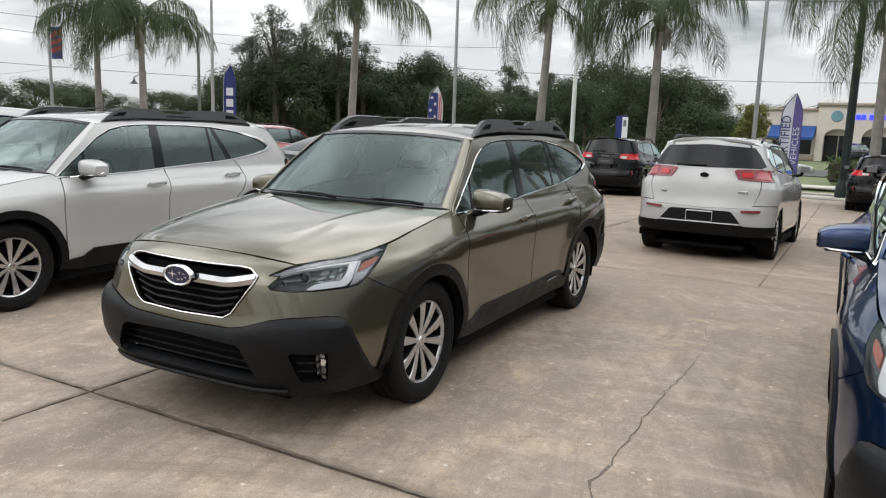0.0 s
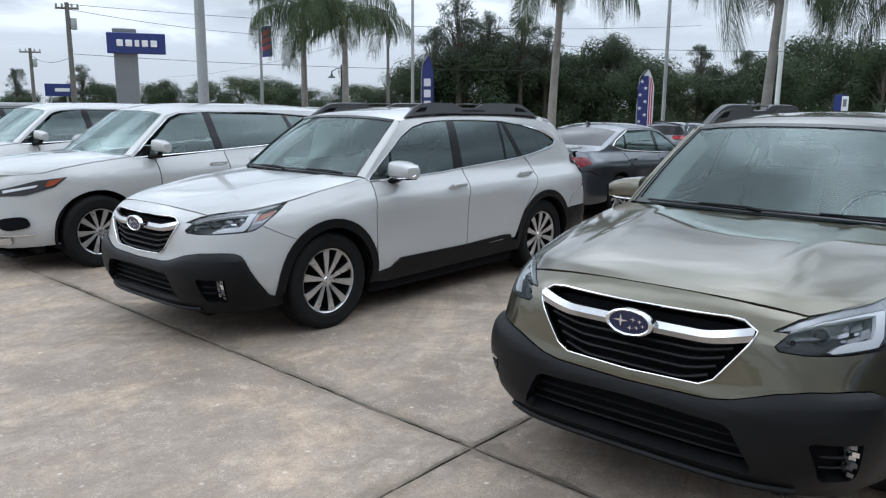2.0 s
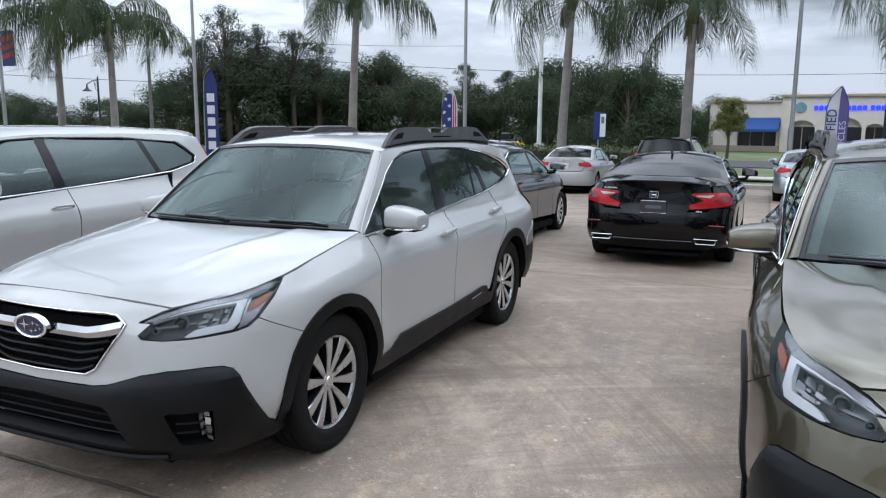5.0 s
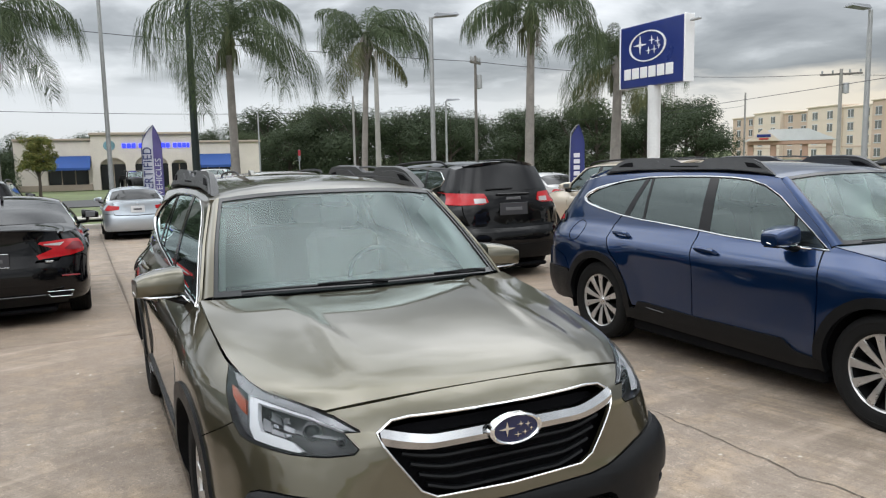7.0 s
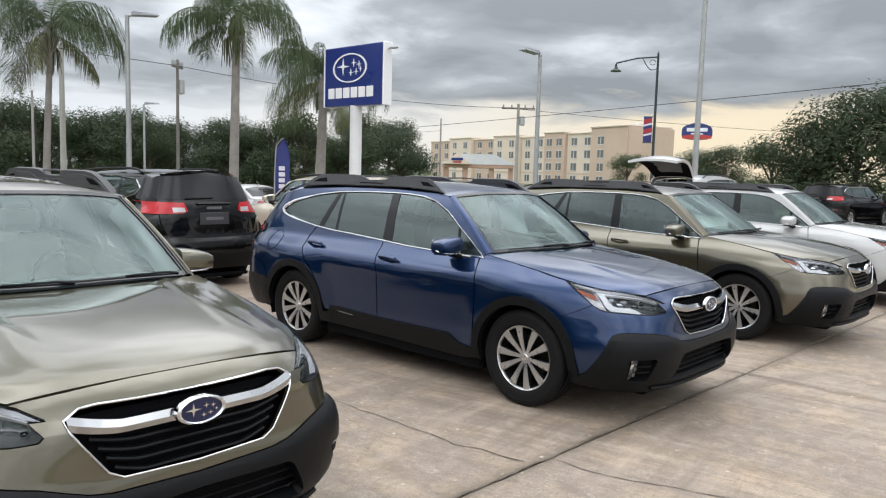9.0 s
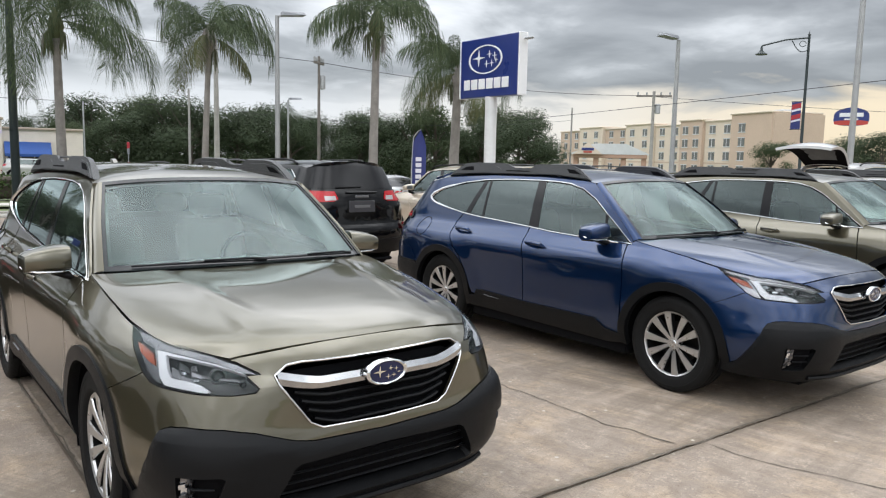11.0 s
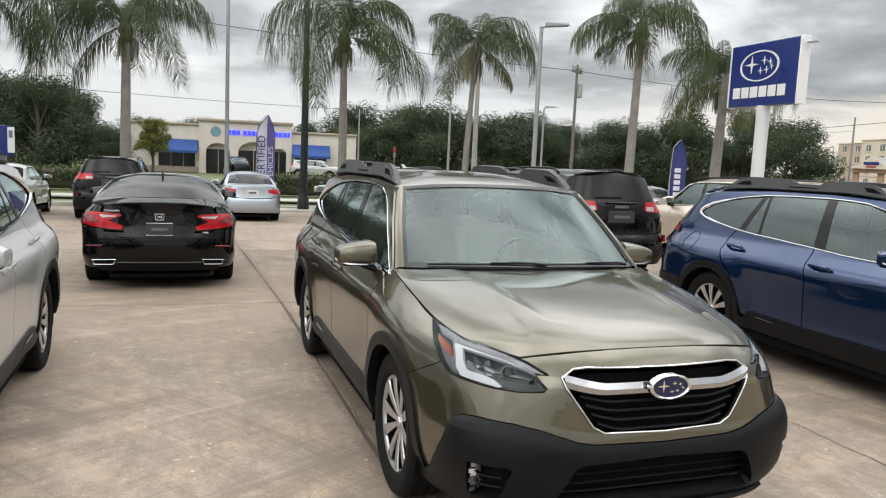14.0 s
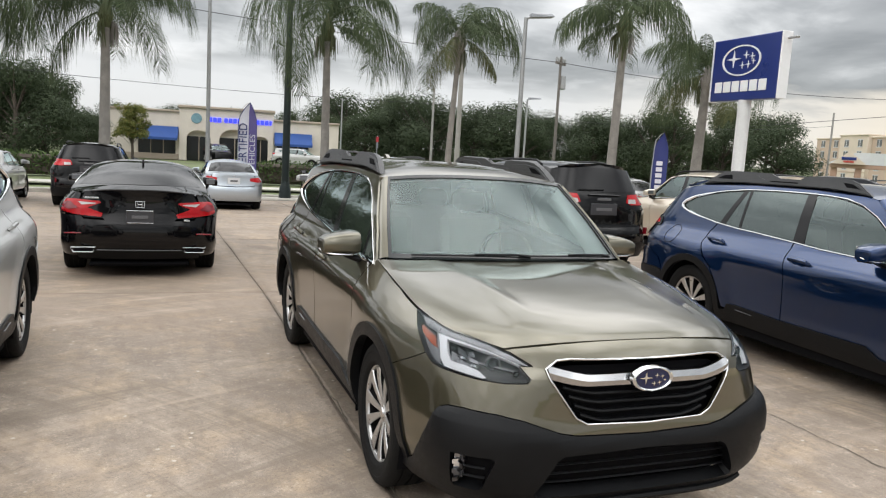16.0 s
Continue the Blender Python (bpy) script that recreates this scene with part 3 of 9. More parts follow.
def loops(f):
    """Splits a face that touches itself into simple ones."""
    out, stack = [], []
    for i in f:
        if i in stack:
            k = stack.index(i)
            out.append(stack[k:])
            stack = stack[:k + 1]
        else:
            stack.append(i)
    out.append(stack)
    return [g for g in out if len(g) > 2]


def cells(poly, cell, holes=()):
    """Cuts an outline, less its holes, into grid cells; returns shared 2D points and faces."""
    pts, idx, faces = [], {}, []
    n = len(poly)
    if holes:
        flat = [p for lp in (poly, *holes) for p in lp]
        for t in tessellate_polygon([[Vector((p[0], p[1], 0)) for p in lp] for lp in (poly, *holes)]):
            cut_bit([flat[i] for i in t], cell, pts, idx, faces)
        return pts, faces
    turn = [(poly[(i + 1) % n][0] - poly[i][0]) * (poly[(i + 2) % n][1] - poly[(i + 1) % n][1]) - (poly[(i + 1) % n][1] - poly[i][1]) * (poly[(i + 2) % n][0] - poly[(i + 1) % n][0]) for i in range(n)]
    if min(turn) > -1e-9 or max(turn) < 1e-9:
        bits = [poly]
    else:
        bits = [[poly[i] for i in t] for t in tessellate_polygon([[Vector((p[0], p[1], 0)) for p in poly]])]
    for bit in bits:
        cut_bit(bit, cell, pts, idx, faces)
    return pts, faces


def cut_bit(poly, cell, pts, idx, faces):
    u0, u1 = min(p[0] for p in poly), max(p[0] for p in poly)
    for i in range(math.floor(u0 / cell), math.floor(u1 / cell) + 1):
        col = clip(clip(poly, 0, i * cell, False), 0, (i + 1) * cell, True)
        if len(col) < 3:
            continue
        v0, v1 = min(p[1] for p in col), max(p[1] for p in col)
        for j in range(math.floor(v0 / cell), math.floor(v1 / cell) + 1):
            c = clip(clip(col, 1, j * cell, False), 1, (j + 1) * cell, True)
            f = []
            for p in c:
                key = (round(p[0] * 5000), round(p[1] * 5000))
                if key not in idx:
                    idx[key] = len(pts)
                    pts.append(p)
                if not f or f[-1] != idx[key]:
                    f.append(idx[key])
            if len(f) > 1 and f[0] == f[-1]:
                f.pop()
            for g in loops(f):
                area = sum(pts[g[k]][0] * pts[g[(k + 1) % len(g)]][1] - pts[g[(k + 1) % len(g)]][0] * pts[g[k]][1] for k in range(len(g)))
                if abs(area) > 1e-7:
                    faces.append(tuple(g) if area > 0 else tuple(reversed(g)))


# ---- car bodies ----
class Shell:
    """The outer skin of a car that faces -y, its front axle at y = 0. A point of the skin is named by q, the way round
    from the middle of the nose to the middle of the tail, and the height z."""

    def __init__(self, w, nose, tail, yf, yr, nf, nr):
        self.w, self.nose, self.tail = table(w, 0.1, 2.0), table(nose, 0.1, 2.0), table(tail, 0.1, 2.0)
        self.nf, self.nr = table(nf, 0.1, 2.0), table(nr, 0.1, 2.0)
        self.yf, self.yr = yf, yr
        self.flares = []
        self.qa = []
        for rear in (False, True):
            L = (self.tail(0.7) - yr) if rear else (yf - self.nose(0.7))
            W = self.w(0.7)
            tab, q, last = [], 0.0, None
            for i in range(201):
                a = math.pi / 2 * i / 200
                fx, fy = math.sin(a), math.cos(a)
                k = (fx ** 2.8 + fy ** 2.8) ** (-1 / 2.8)
                p = (k * fx * W, k * fy * L)
                if last:
                    q += math.hypot(p[0] - last[0], p[1] - last[1])
                last = p
                tab.append(q)
            self.qa.append(np.array(tab))
        self.QF, self.QR = float(self.qa[0][-1]), float(self.qa[1][-1])
        self.Q = self.QF + (yr - yf) + self.QR
        self.an = np.linspace(0, math.pi / 2, 201)

    def F(self, x, z):
        """A point of the front by its half-breadth."""
        fx = min(1, x / self.w(z))
        n = self.nf(z)
        fy = max(0, 1 - fx ** n) ** (1 / n)
        return float(np.interp(math.atan2(fx, fy), self.an, self.qa[0])), z

    def R(self, x, z):
        """A point of the tail by its half-breadth."""
        fx = min(1, x / self.w(z))
        n = self.nr(z)
        fy = max(0, 1 - fx ** n) ** (1 / n)
        return self.Q - float(np.interp(math.atan2(fx, fy), self.an, self.qa[1])), z

    def S(self, y, z):
        """A point of the side by its place along the car."""
        if y < self.yf:
            n = self.nf(z)
            fy = min(1, (self.yf - y) / (self.yf - self.nose(z)))
            fx = max(0, 1 - fy ** n) ** (1 / n)
            return float(np.interp(math.atan2(fx, fy), self.an, self.qa[0])), z
        if y > self.yr:
            n = self.nr(z)
            fy = min(1, (y - self.yr) / (self.tail(z) - self.yr))
            fx = max(0, 1 - fy ** n) ** (1 / n)
            return self.Q - float(np.interp(math.atan2(fx, fy), self.an, self.qa[1])), z
        return self.QF + y - self.yf, z

    def raw(self, q, z):
        W = self.w(z)
        if q < self.QF:
            a = float(np.interp(q, self.qa[0], self.an))
            n, L, yc, sg = self.nf(z), self.yf - self.nose(z), self.yf, -1
        elif q > self.Q - self.QR:
            a = float(np.interp(self.Q - q, self.qa[1], self.an))
            n, L, yc, sg = self.nr(z), self.tail(z) - self.yr, self.yr, 1
        else:
            return self.swell(Vector((W, self.yf + q - self.QF, z)), 1.0)
        fx, fy = math.sin(a), max(0, math.cos(a))
        k = (fx ** n + fy ** n) ** (-1 / n)
        return self.swell(Vector((k * fx * W, yc + sg * k * fy * L, z)), min(1.0, max(0.0, (k * fx - 0.80) / 0.15)))

    def swell(self, p, side):
        """Pushes the skin out round the wheel openings."""
        for yc, zc, ra, rb, amp in self.flares:
            d = math.hypot(p.y - yc, p.z - zc)
            if d < rb and side > 0:
                t = min(1.0, (rb - d) / (rb - ra))
                p.x += amp * side * t * t * (3 - 2 * t)
        return p

    def at(self, q, z, off=0.0):
        p = self.raw(q, z)
        if off:
            e = 0.012
            qa, qb = max(0.001, q - e), min(self.Q - 0.001, q + e)
            du = self.raw(qb, z) - self.raw(qa, z)
            dv = self.raw(q, z + e) - self.raw(q, z - e)
            nrm = du.cross(dv)
            if nrm.length > 0:
                nrm.normalize()
                p = p + nrm * off
        return p

    def panel(self, poly, off=0.0, cell=0.06, rim=0.012, mirror="one", geo=None, holes=()):
        """Skin over an outline of (q, z) points with its edges turned in; mirror: one side, 'other', or 'both' in one mesh.
        off: metres out from the skin, or a function of (q, z)."""
        g = geo or Geo()
        lift = off if callable(off) else (lambda q, z: off)
        pts, faces = cells(poly, cell, holes)
        vs = [self.at(q, z, lift(q, z)) for q, z in pts]
        rv, rf = [], []
        for n, lp in enumerate((poly, *holes) if rim else ()):
            edge = dense(lp, cell)
            if (sum(a[0] * b[1] - b[0] * a[1] for a, b in zip(edge, edge[1:] + edge[:1])) < 0) == (n == 0):
                edge.reverse()
            k, o = len(edge), len(rv)
            rv += [self.at(q, z, lift(q, z)) for q, z in edge] + [self.at(q, z, lift(q, z) - rim) for q, z in edge]
            rf += [(o + i, o + i + k, o + (i + 1) % k + k, o + (i + 1) % k) for i in range(k)]
        if mirror == "both":
            rf = [f for f in rf if not (max(abs(rv[i].x) for i in f) < 0.002)]
        if mirror in ("one", "both"):
            g.add(vs, faces)
            if rf:
                g.add(rv, rf)
        if mirror in ("other", "both"):
            fl = Matrix.Diagonal((-1, 1, 1, 1))
            g.add(vs, [tuple(reversed(f)) for f in faces], fl)
            if rf:
                g.add(rv, [tuple(reversed(f)) for f in rf], fl)
        return g

    def line(self, path, off=0.0, step=0.06):
        return [self.at(q, z, off) for q, z in dense(path, step, False)]


def catmull(rows, v):
    n = len(rows)
    i = min(int(v), n - 2)
    t = v - i
    p0, p1, p2, p3 = (rows[max(0, min(n - 1, j))] for j in (i - 1, i, i + 1, i + 2))
    return tuple(0.5 * (2 * b + (c - a) * t + (2 * a - 5 * b + 4 * c - d) * t * t + (3 * b - a - 3 * c + d) * t ** 3) for a, b, c, d in zip(p0, p1, p2, p3))


class Deck:
    """The upward skin between the two sides: bonnet, windscreen, roof. Rows give the middle line and the edge."""

    def __init__(self, mid, edge, power=2.4, ridge=0.0, spine=0.0):
        self.mid, self.edge, self.power, self.ridge, self.spine = mid, edge, power, ridge, spine

    def at(self, u, v, off=0.0):
        def p(u, v):
            my, mz = catmull(self.mid, v)
            ex, ey, ez = catmull(self.edge, v)
            k = abs(u) ** self.power
            a = abs(u)
            zz = mz + (ez - mz) * k
            if self.ridge:
                t = min(1, max(0, (0.70 - 0.03 * v - a) / 0.055))
                zz += self.ridge * t * t * (3 - 2 * t) * min(1, max(0, (v - 0.5) / 1.6)) * (1 - 0.7 * min(1, max(0, (v - 3.2) / 1.6)))
            if self.spine:
                # a pair of pressed lines that rise towards the screen, steep on their inner side
                d = a - (0.36 + 0.055 * v)
                t = max(0.0, 1 + d / 0.045) if d < 0 else max(0.0, 1 - d / 0.30) ** 1.5
                w = min(1.0, max(0.0, (v - 1.7) / 1.6))
                zz += self.spine * t * w * w * (3 - 2 * w)
            return Vector((u * ex, my + (ey - my) * k, zz))
        r = p(u, v)
        if off:
            e = 0.02
            nrm = (p(u + e, v) - p(u - e, v)).cross(p(u, min(v + e, len(self.mid) - 1)) - p(u, max(0, v - e)))
            if nrm.length:
                r = r + nrm.normalized() * off
        return r

    def panel(self, u0, u1, v0, v1, off=0.0, nu=20, nv=16, rim=0.012, geo=None, edge_u=None):
        g = geo or Geo()
        vs, fs = [], []
        for j in range(nv + 1):
            v = v0 + (v1 - v0) * j / nv
            for i in range(nu + 1):
                u = u0 + (u1 - u0) * i / nu
                vs.append(self.at(u, v, off))
        w = nu + 1
        fs = [(j * w + i, j * w + i + 1, (j + 1) * w + i + 1, (j + 1) * w + i) for j in range(nv) for i in range(nu)]
        g.add(vs, fs)
        if rim:
            loop = [i for i in range(w)] + [j * w + nu for j in range(1, nv + 1)] + [nv * w + i for i in range(nu - 1, -1, -1)] + [j * w for j in range(nv - 1, 0, -1)]
            low = []
            for t in loop:
                j, i = divmod(t, w)
                low.append(self.at(u0 + (u1 - u0) * i / nu, v0 + (v1 - v0) * j / nv, off - rim))
            k = len(loop)
            g.add([vs[t] for t in loop] + low, [(i, i + k, (i + 1) % k + k, (i + 1) % k) for i in range(k)])
        return g


def arc(cy, cz, r, a0, a1, n=14):
    return [(cy + r * math.cos(radians(a0 + (a1 - a0) * i / n)), cz + r * math.sin(radians(a0 + (a1 - a0) * i / n))) for i in range(n + 1)]


WHEELS = {}


def wheel(parent, x, y, r=0.36, rim=0.235, style="split", wide=0.225, turn=0.0):
    """A wheel that stands with its outer face at |x|: tyre, alloy, hub cap, brake disc."""
    key = (r, rim, style, wide)
    if key not in WHEELS:
        WHEELS[key] = []
        h = wide / 2
        g = Geo()  # alloy: barrel and spokes, outer face at +x
        g.lathe([(rim * 0.962, h * 0.70), (rim * 0.978, h * 0.80), (rim * 1.02, h * 0.86), (rim * 1.03, h * 0.78)], 40, axis="x")
        g.lathe([(0.0, h * 0.66), (0.044, h * 0.66), (0.052, h * 0.50), (0.052, h * 0.2)], 20, axis="x")
        n, spokes = 5, []
        for i in range(n):
            for s in (-1, 1):
                if style == "split":
                    base, tip, wa, wb = s * 15, s * 17, 0.0115, 0.0305
                elif style == "ten":
                    base, tip, wa, wb = s * 18, s * 18, 0.020, 0.022
                else:
                    if s > 0:
                        continue
                    base, tip, wa, wb = 0, 0, 0.040, 0.055
                a = radians(90 + 72 * i)
                ab, at = a + radians(base), a + radians(tip)
                r0, r1 = 0.034, rim * 0.985
                p0, p1 = Vector((0, r0 * math.cos(ab), r0 * math.sin(ab))), Vector((0, r1 * math.cos(at), r1 * math.sin(at)))
                d = (p1 - p0).normalized()
                sd = Vector((0, -d.z, d.y))
                vs, st = [], 4
                for j in range(st + 1):
                    t = j / st
                    c = p0 + (p1 - p0) * t
                    wdt = wa + (wb - wa) * t
                    xo = h * (0.62 + 0.22 * math.sin(t * math.pi / 2))
                    vs += [c + sd * wdt + Vector((xo - 0.006, 0, 0)), c + sd * wdt * 0.88 + Vector((xo, 0, 0)), c - sd * wdt * 0.88 + Vector((xo, 0, 0)), c - sd * wdt + Vector((xo - 0.006, 0, 0)), c - sd * wdt * 0.9 + Vector((xo - 0.05, 0, 0)), c + sd * wdt * 0.9 + Vector((xo - 0.05, 0, 0))]
                fs = [(j * 6 + k, j * 6 + (k + 1) % 6, (j + 1) * 6 + (k + 1) % 6, (j + 1) * 6 + k) for j in range(st) for k in range(6)]
                spokes.append(Geo().add(vs, fs))
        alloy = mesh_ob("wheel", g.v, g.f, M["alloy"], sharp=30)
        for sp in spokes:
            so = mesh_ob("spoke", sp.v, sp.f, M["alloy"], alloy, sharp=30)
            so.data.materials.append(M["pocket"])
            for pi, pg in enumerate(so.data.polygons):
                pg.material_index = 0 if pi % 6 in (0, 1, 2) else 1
        t = Geo()
        prof = [(rim * 1.0, -h * 0.82), (rim * 1.08, -h * 0.98), (r * 0.86, -h * 1.06), (r * 0.955, -h * 0.98), (r * 0.992, -h * 0.82)]
        for k in (-0.5, 0.0, 0.5):
            prof += [(r, h * (k - 0.18)), (r, h * (k - 0.06)), (r - 0.008, h * (k - 0.05)), (r - 0.008, h * (k + 0.05)), (r, h * (k + 0.06)), (r, h * (k + 0.18))]
        prof += [(r * 0.992, h * 0.82), (r * 0.955, h * 0.98), (r * 0.90, h * 1.05), (r * 0.86, h * 1.06), (r * 0.855, h * 1.04), (rim * 1.14, h * 1.02), (rim * 1.08, h * 0.98), (rim * 1.02, h * 0.80)]
        t.lathe(prof, 44, axis="x")
        tyre = mesh_ob("tyre", t.v, t.f, M["rubber"], alloy, sharp=40)
        b = Geo().lathe([(0.03, -h * 0.1), (rim * 0.66, -h * 0.1), (rim * 0.66, -h * 0.2), (0.03, -h * 0.2)], 32, axis="x")
        b.lathe([(rim * 0.90, -h * 0.5), (0.02, -h * 0.5)], 24, axis="x")
        disc = mesh_ob("brake_disc", b.v, b.f, M["disc"], alloy)
        bk = Geo().lathe([(rim * 0.95, h * 0.70), (rim * 0.90, h * 0.3), (rim * 0.89, -h * 0.45), (rim * 0.5, -h * 0.3), (0.0, -h * 0.3)], 24, axis="x")
        mesh_ob("wheel_backing", bk.v, bk.f, M["pocket"], alloy)
        c = Geo().lathe([(0.0, h * 0.72), (0.026, h * 0.715), (0.031, h * 0.66)], 18, axis="x")
        mesh_ob("hub_cap", c.v, c.f, M["satin"], alloy)
        for i in range(5):
            a = radians(54 + 72 * i)
            nt = Geo().lathe([(0.0, h * 0.62), (0.009, h * 0.62), (0.010, h * 0.5)], 8, pose(0, 0.048 * math.cos(a), 0.048 * math.sin(a)), axis="x")
            mesh_ob("wheel_nut", nt.v, nt.f, M["disc"], alloy)
        WHEELS[key] = alloy
        ob = alloy
    else:
        ob = copy_thing(WHEELS[key], Matrix())
    ob.parent = parent
    s = 1 if x > 0 else -1
    cx = x - s * wide / 2 * 1.06
    ob.matrix_basis = pose(cx, y, r - 0.006, turn, 0, 0 if s > 0 else 180)
    return ob


def cabin(car, seats=((0.37, 1.55), (-0.37, 1.55)), floor=0.45, bench=2.45, dash_y=0.85, half=0.66, mat="seat", top=1.22):
    """Dashboard, steering wheel, front seats and rear bench."""
    g = Geo()
    prof = [(dash_y - 0.38, 1.03), (dash_y - 0.10, 1.07), (dash_y + 0.10, 1.04), (dash_y + 0.16, 0.95), (dash_y + 0.12, 0.70), (dash_y - 0.3, 0.66)]
    m = Matrix(((0, 0, 1, 0), (1, 0, 0, 0), (0, 1, 0, 0), (0, 0, 0, 1)))
    g.prism(prof, -half, half, m)
    part("dashboard", g, "dash", car)
    s = Geo()
    ring = [(0.37 + 0.185 * math.cos(a), dash_y + 0.36 + 0.06 * math.sin(a), 0.98 + 0.17 * math.sin(a)) for a in [2 * math.pi * i / 24 for i in range(24)]]
    s.tube(ring, 0.016, 8, closed=True)
    s.box((0.37, dash_y + 0.34, 0.97), (0.12, 0.04, 0.10), bevel=0.02)
    s.tube([(0.20, dash_y + 0.36, 0.98), (0.54, dash_y + 0.36, 0.98)], 0.014, 6)
    part("steering_wheel", s, "dash", car)
    for x, y in seats:
        g = Geo()
        g.box((x, y, floor + 0.12), (0.50, 0.50, 0.16), bevel=0.05)
        g.box((0, 0, 0.30), (0.50, 0.14, 0.62), pose(x, y + 0.24, floor + 0.16, 14 * -1, 0, 0), bevel=0.05)
        g.box((0, 0, 0.72), (0.26, 0.10, 0.17), pose(x, y + 0.25, floor + 0.16, 14 * -1, 0, 0), bevel=0.04)
        part("front_seat", g, mat, car)
    g = Geo()
    g.box((0, bench, floor + 0.12), (1.30, 0.5, 0.16), bevel=0.05)
    g.box((0, 0, 0.30), (1.30, 0.14, 0.60), pose(0, bench + 0.24, floor + 0.16, -16, 0, 0), bevel=0.05)
    for x in (-0.40, 0.40):
        g.box((x, 0, 0.68), (0.26, 0.10, 0.15), pose(0, bench + 0.25, floor + 0.16, -16, 0, 0), bevel=0.04)
    part("rear_bench", g, mat, car)


def underside(car, sh, wb, r, lo=0.22, x=0.74, y0=-0.62, y1=3.4):
    g = Geo()
    for a, b in ((y0, -r - 0.10), (r + 0.10, wb - r - 0.10), (wb + r + 0.10, y1)):
        if b > a:
            g.box((0, (a + b) / 2, lo + 0.14), (2 * x, b - a, 0.26), bevel=0.02)
    g.box((0, wb / 2, lo + 0.20), (1.0, y1 - y0, 0.22), bevel=0.02)
    yn, yt = sh.nose(0.3), sh.tail(0.35)
    g.box((0, (yn + yt) / 2 + 0.02, lo - 0.005), (1.12, yt - yn - 0.22, 0.05), bevel=0.02)
    g.box((0, wb / 2, lo + 0.005), (2 * sh.w(0.3) - 0.06, wb - 2 * r - 0.12, 0.11), bevel=0.02)
    part("underbody", g, "dark", car)
    for y in (0.0, wb):
        for s in (-1, 1):
            g = Geo()
            vs, n = [], 18
            for i in range(n + 1):
                a = radians(-18 + 216 * i / n)
                for xx in (0.52, 0.885):
                    vs.append((s * xx, y + (r + 0.055) * math.cos(a), r - 0.005 + (r + 0.055) * math.sin(a)))
            g.add(vs, [(2 * i, 2 * i + 1, 2 * i + 3, 2 * i + 2) for i in range(n)])
            g.add([(s * 0.53, y + (r + 0.055) * math.cos(radians(-18 + 12 * i)), r - 0.005 + (r + 0.055) * math.sin(radians(-18 + 12 * i))) for i in range(19)], [tuple(range(19))])
            part("wheel_liner", g, "dark", car)


def mirror_cap(m):
    """The rounded shell of a wing mirror."""
    ring = [(-0.130, 0.20), (-0.126, 0.40), (-0.085, 0.64), (-0.01, 0.85), (0.07, 0.97), (0.118, 1.0), (0.130, 0.98), (0.135, 0.88)]
    vs = []
    for t, k in ring:
        for j in range(16):
            a = 2 * math.pi * j / 16
            sz = math.sin(a)
            vs.append((t, 0.075 * (0.35 + 0.65 * k) * math.copysign(abs(math.cos(a)) ** 0.55, math.cos(a)), (0.078 * k if sz > 0 else 0.055) * math.copysign(abs(sz) ** 0.5, sz)))
    fs = [(i * 16 + j, i * 16 + (j + 1) % 16, (i + 1) * 16 + (j + 1) % 16, (i + 1) * 16 + j) for i in range(len(ring) - 1) for j in range(16)] + [tuple(range(16)), tuple(range(len(vs) - 16, len(vs)))]
    return Geo().add(vs, fs, m)


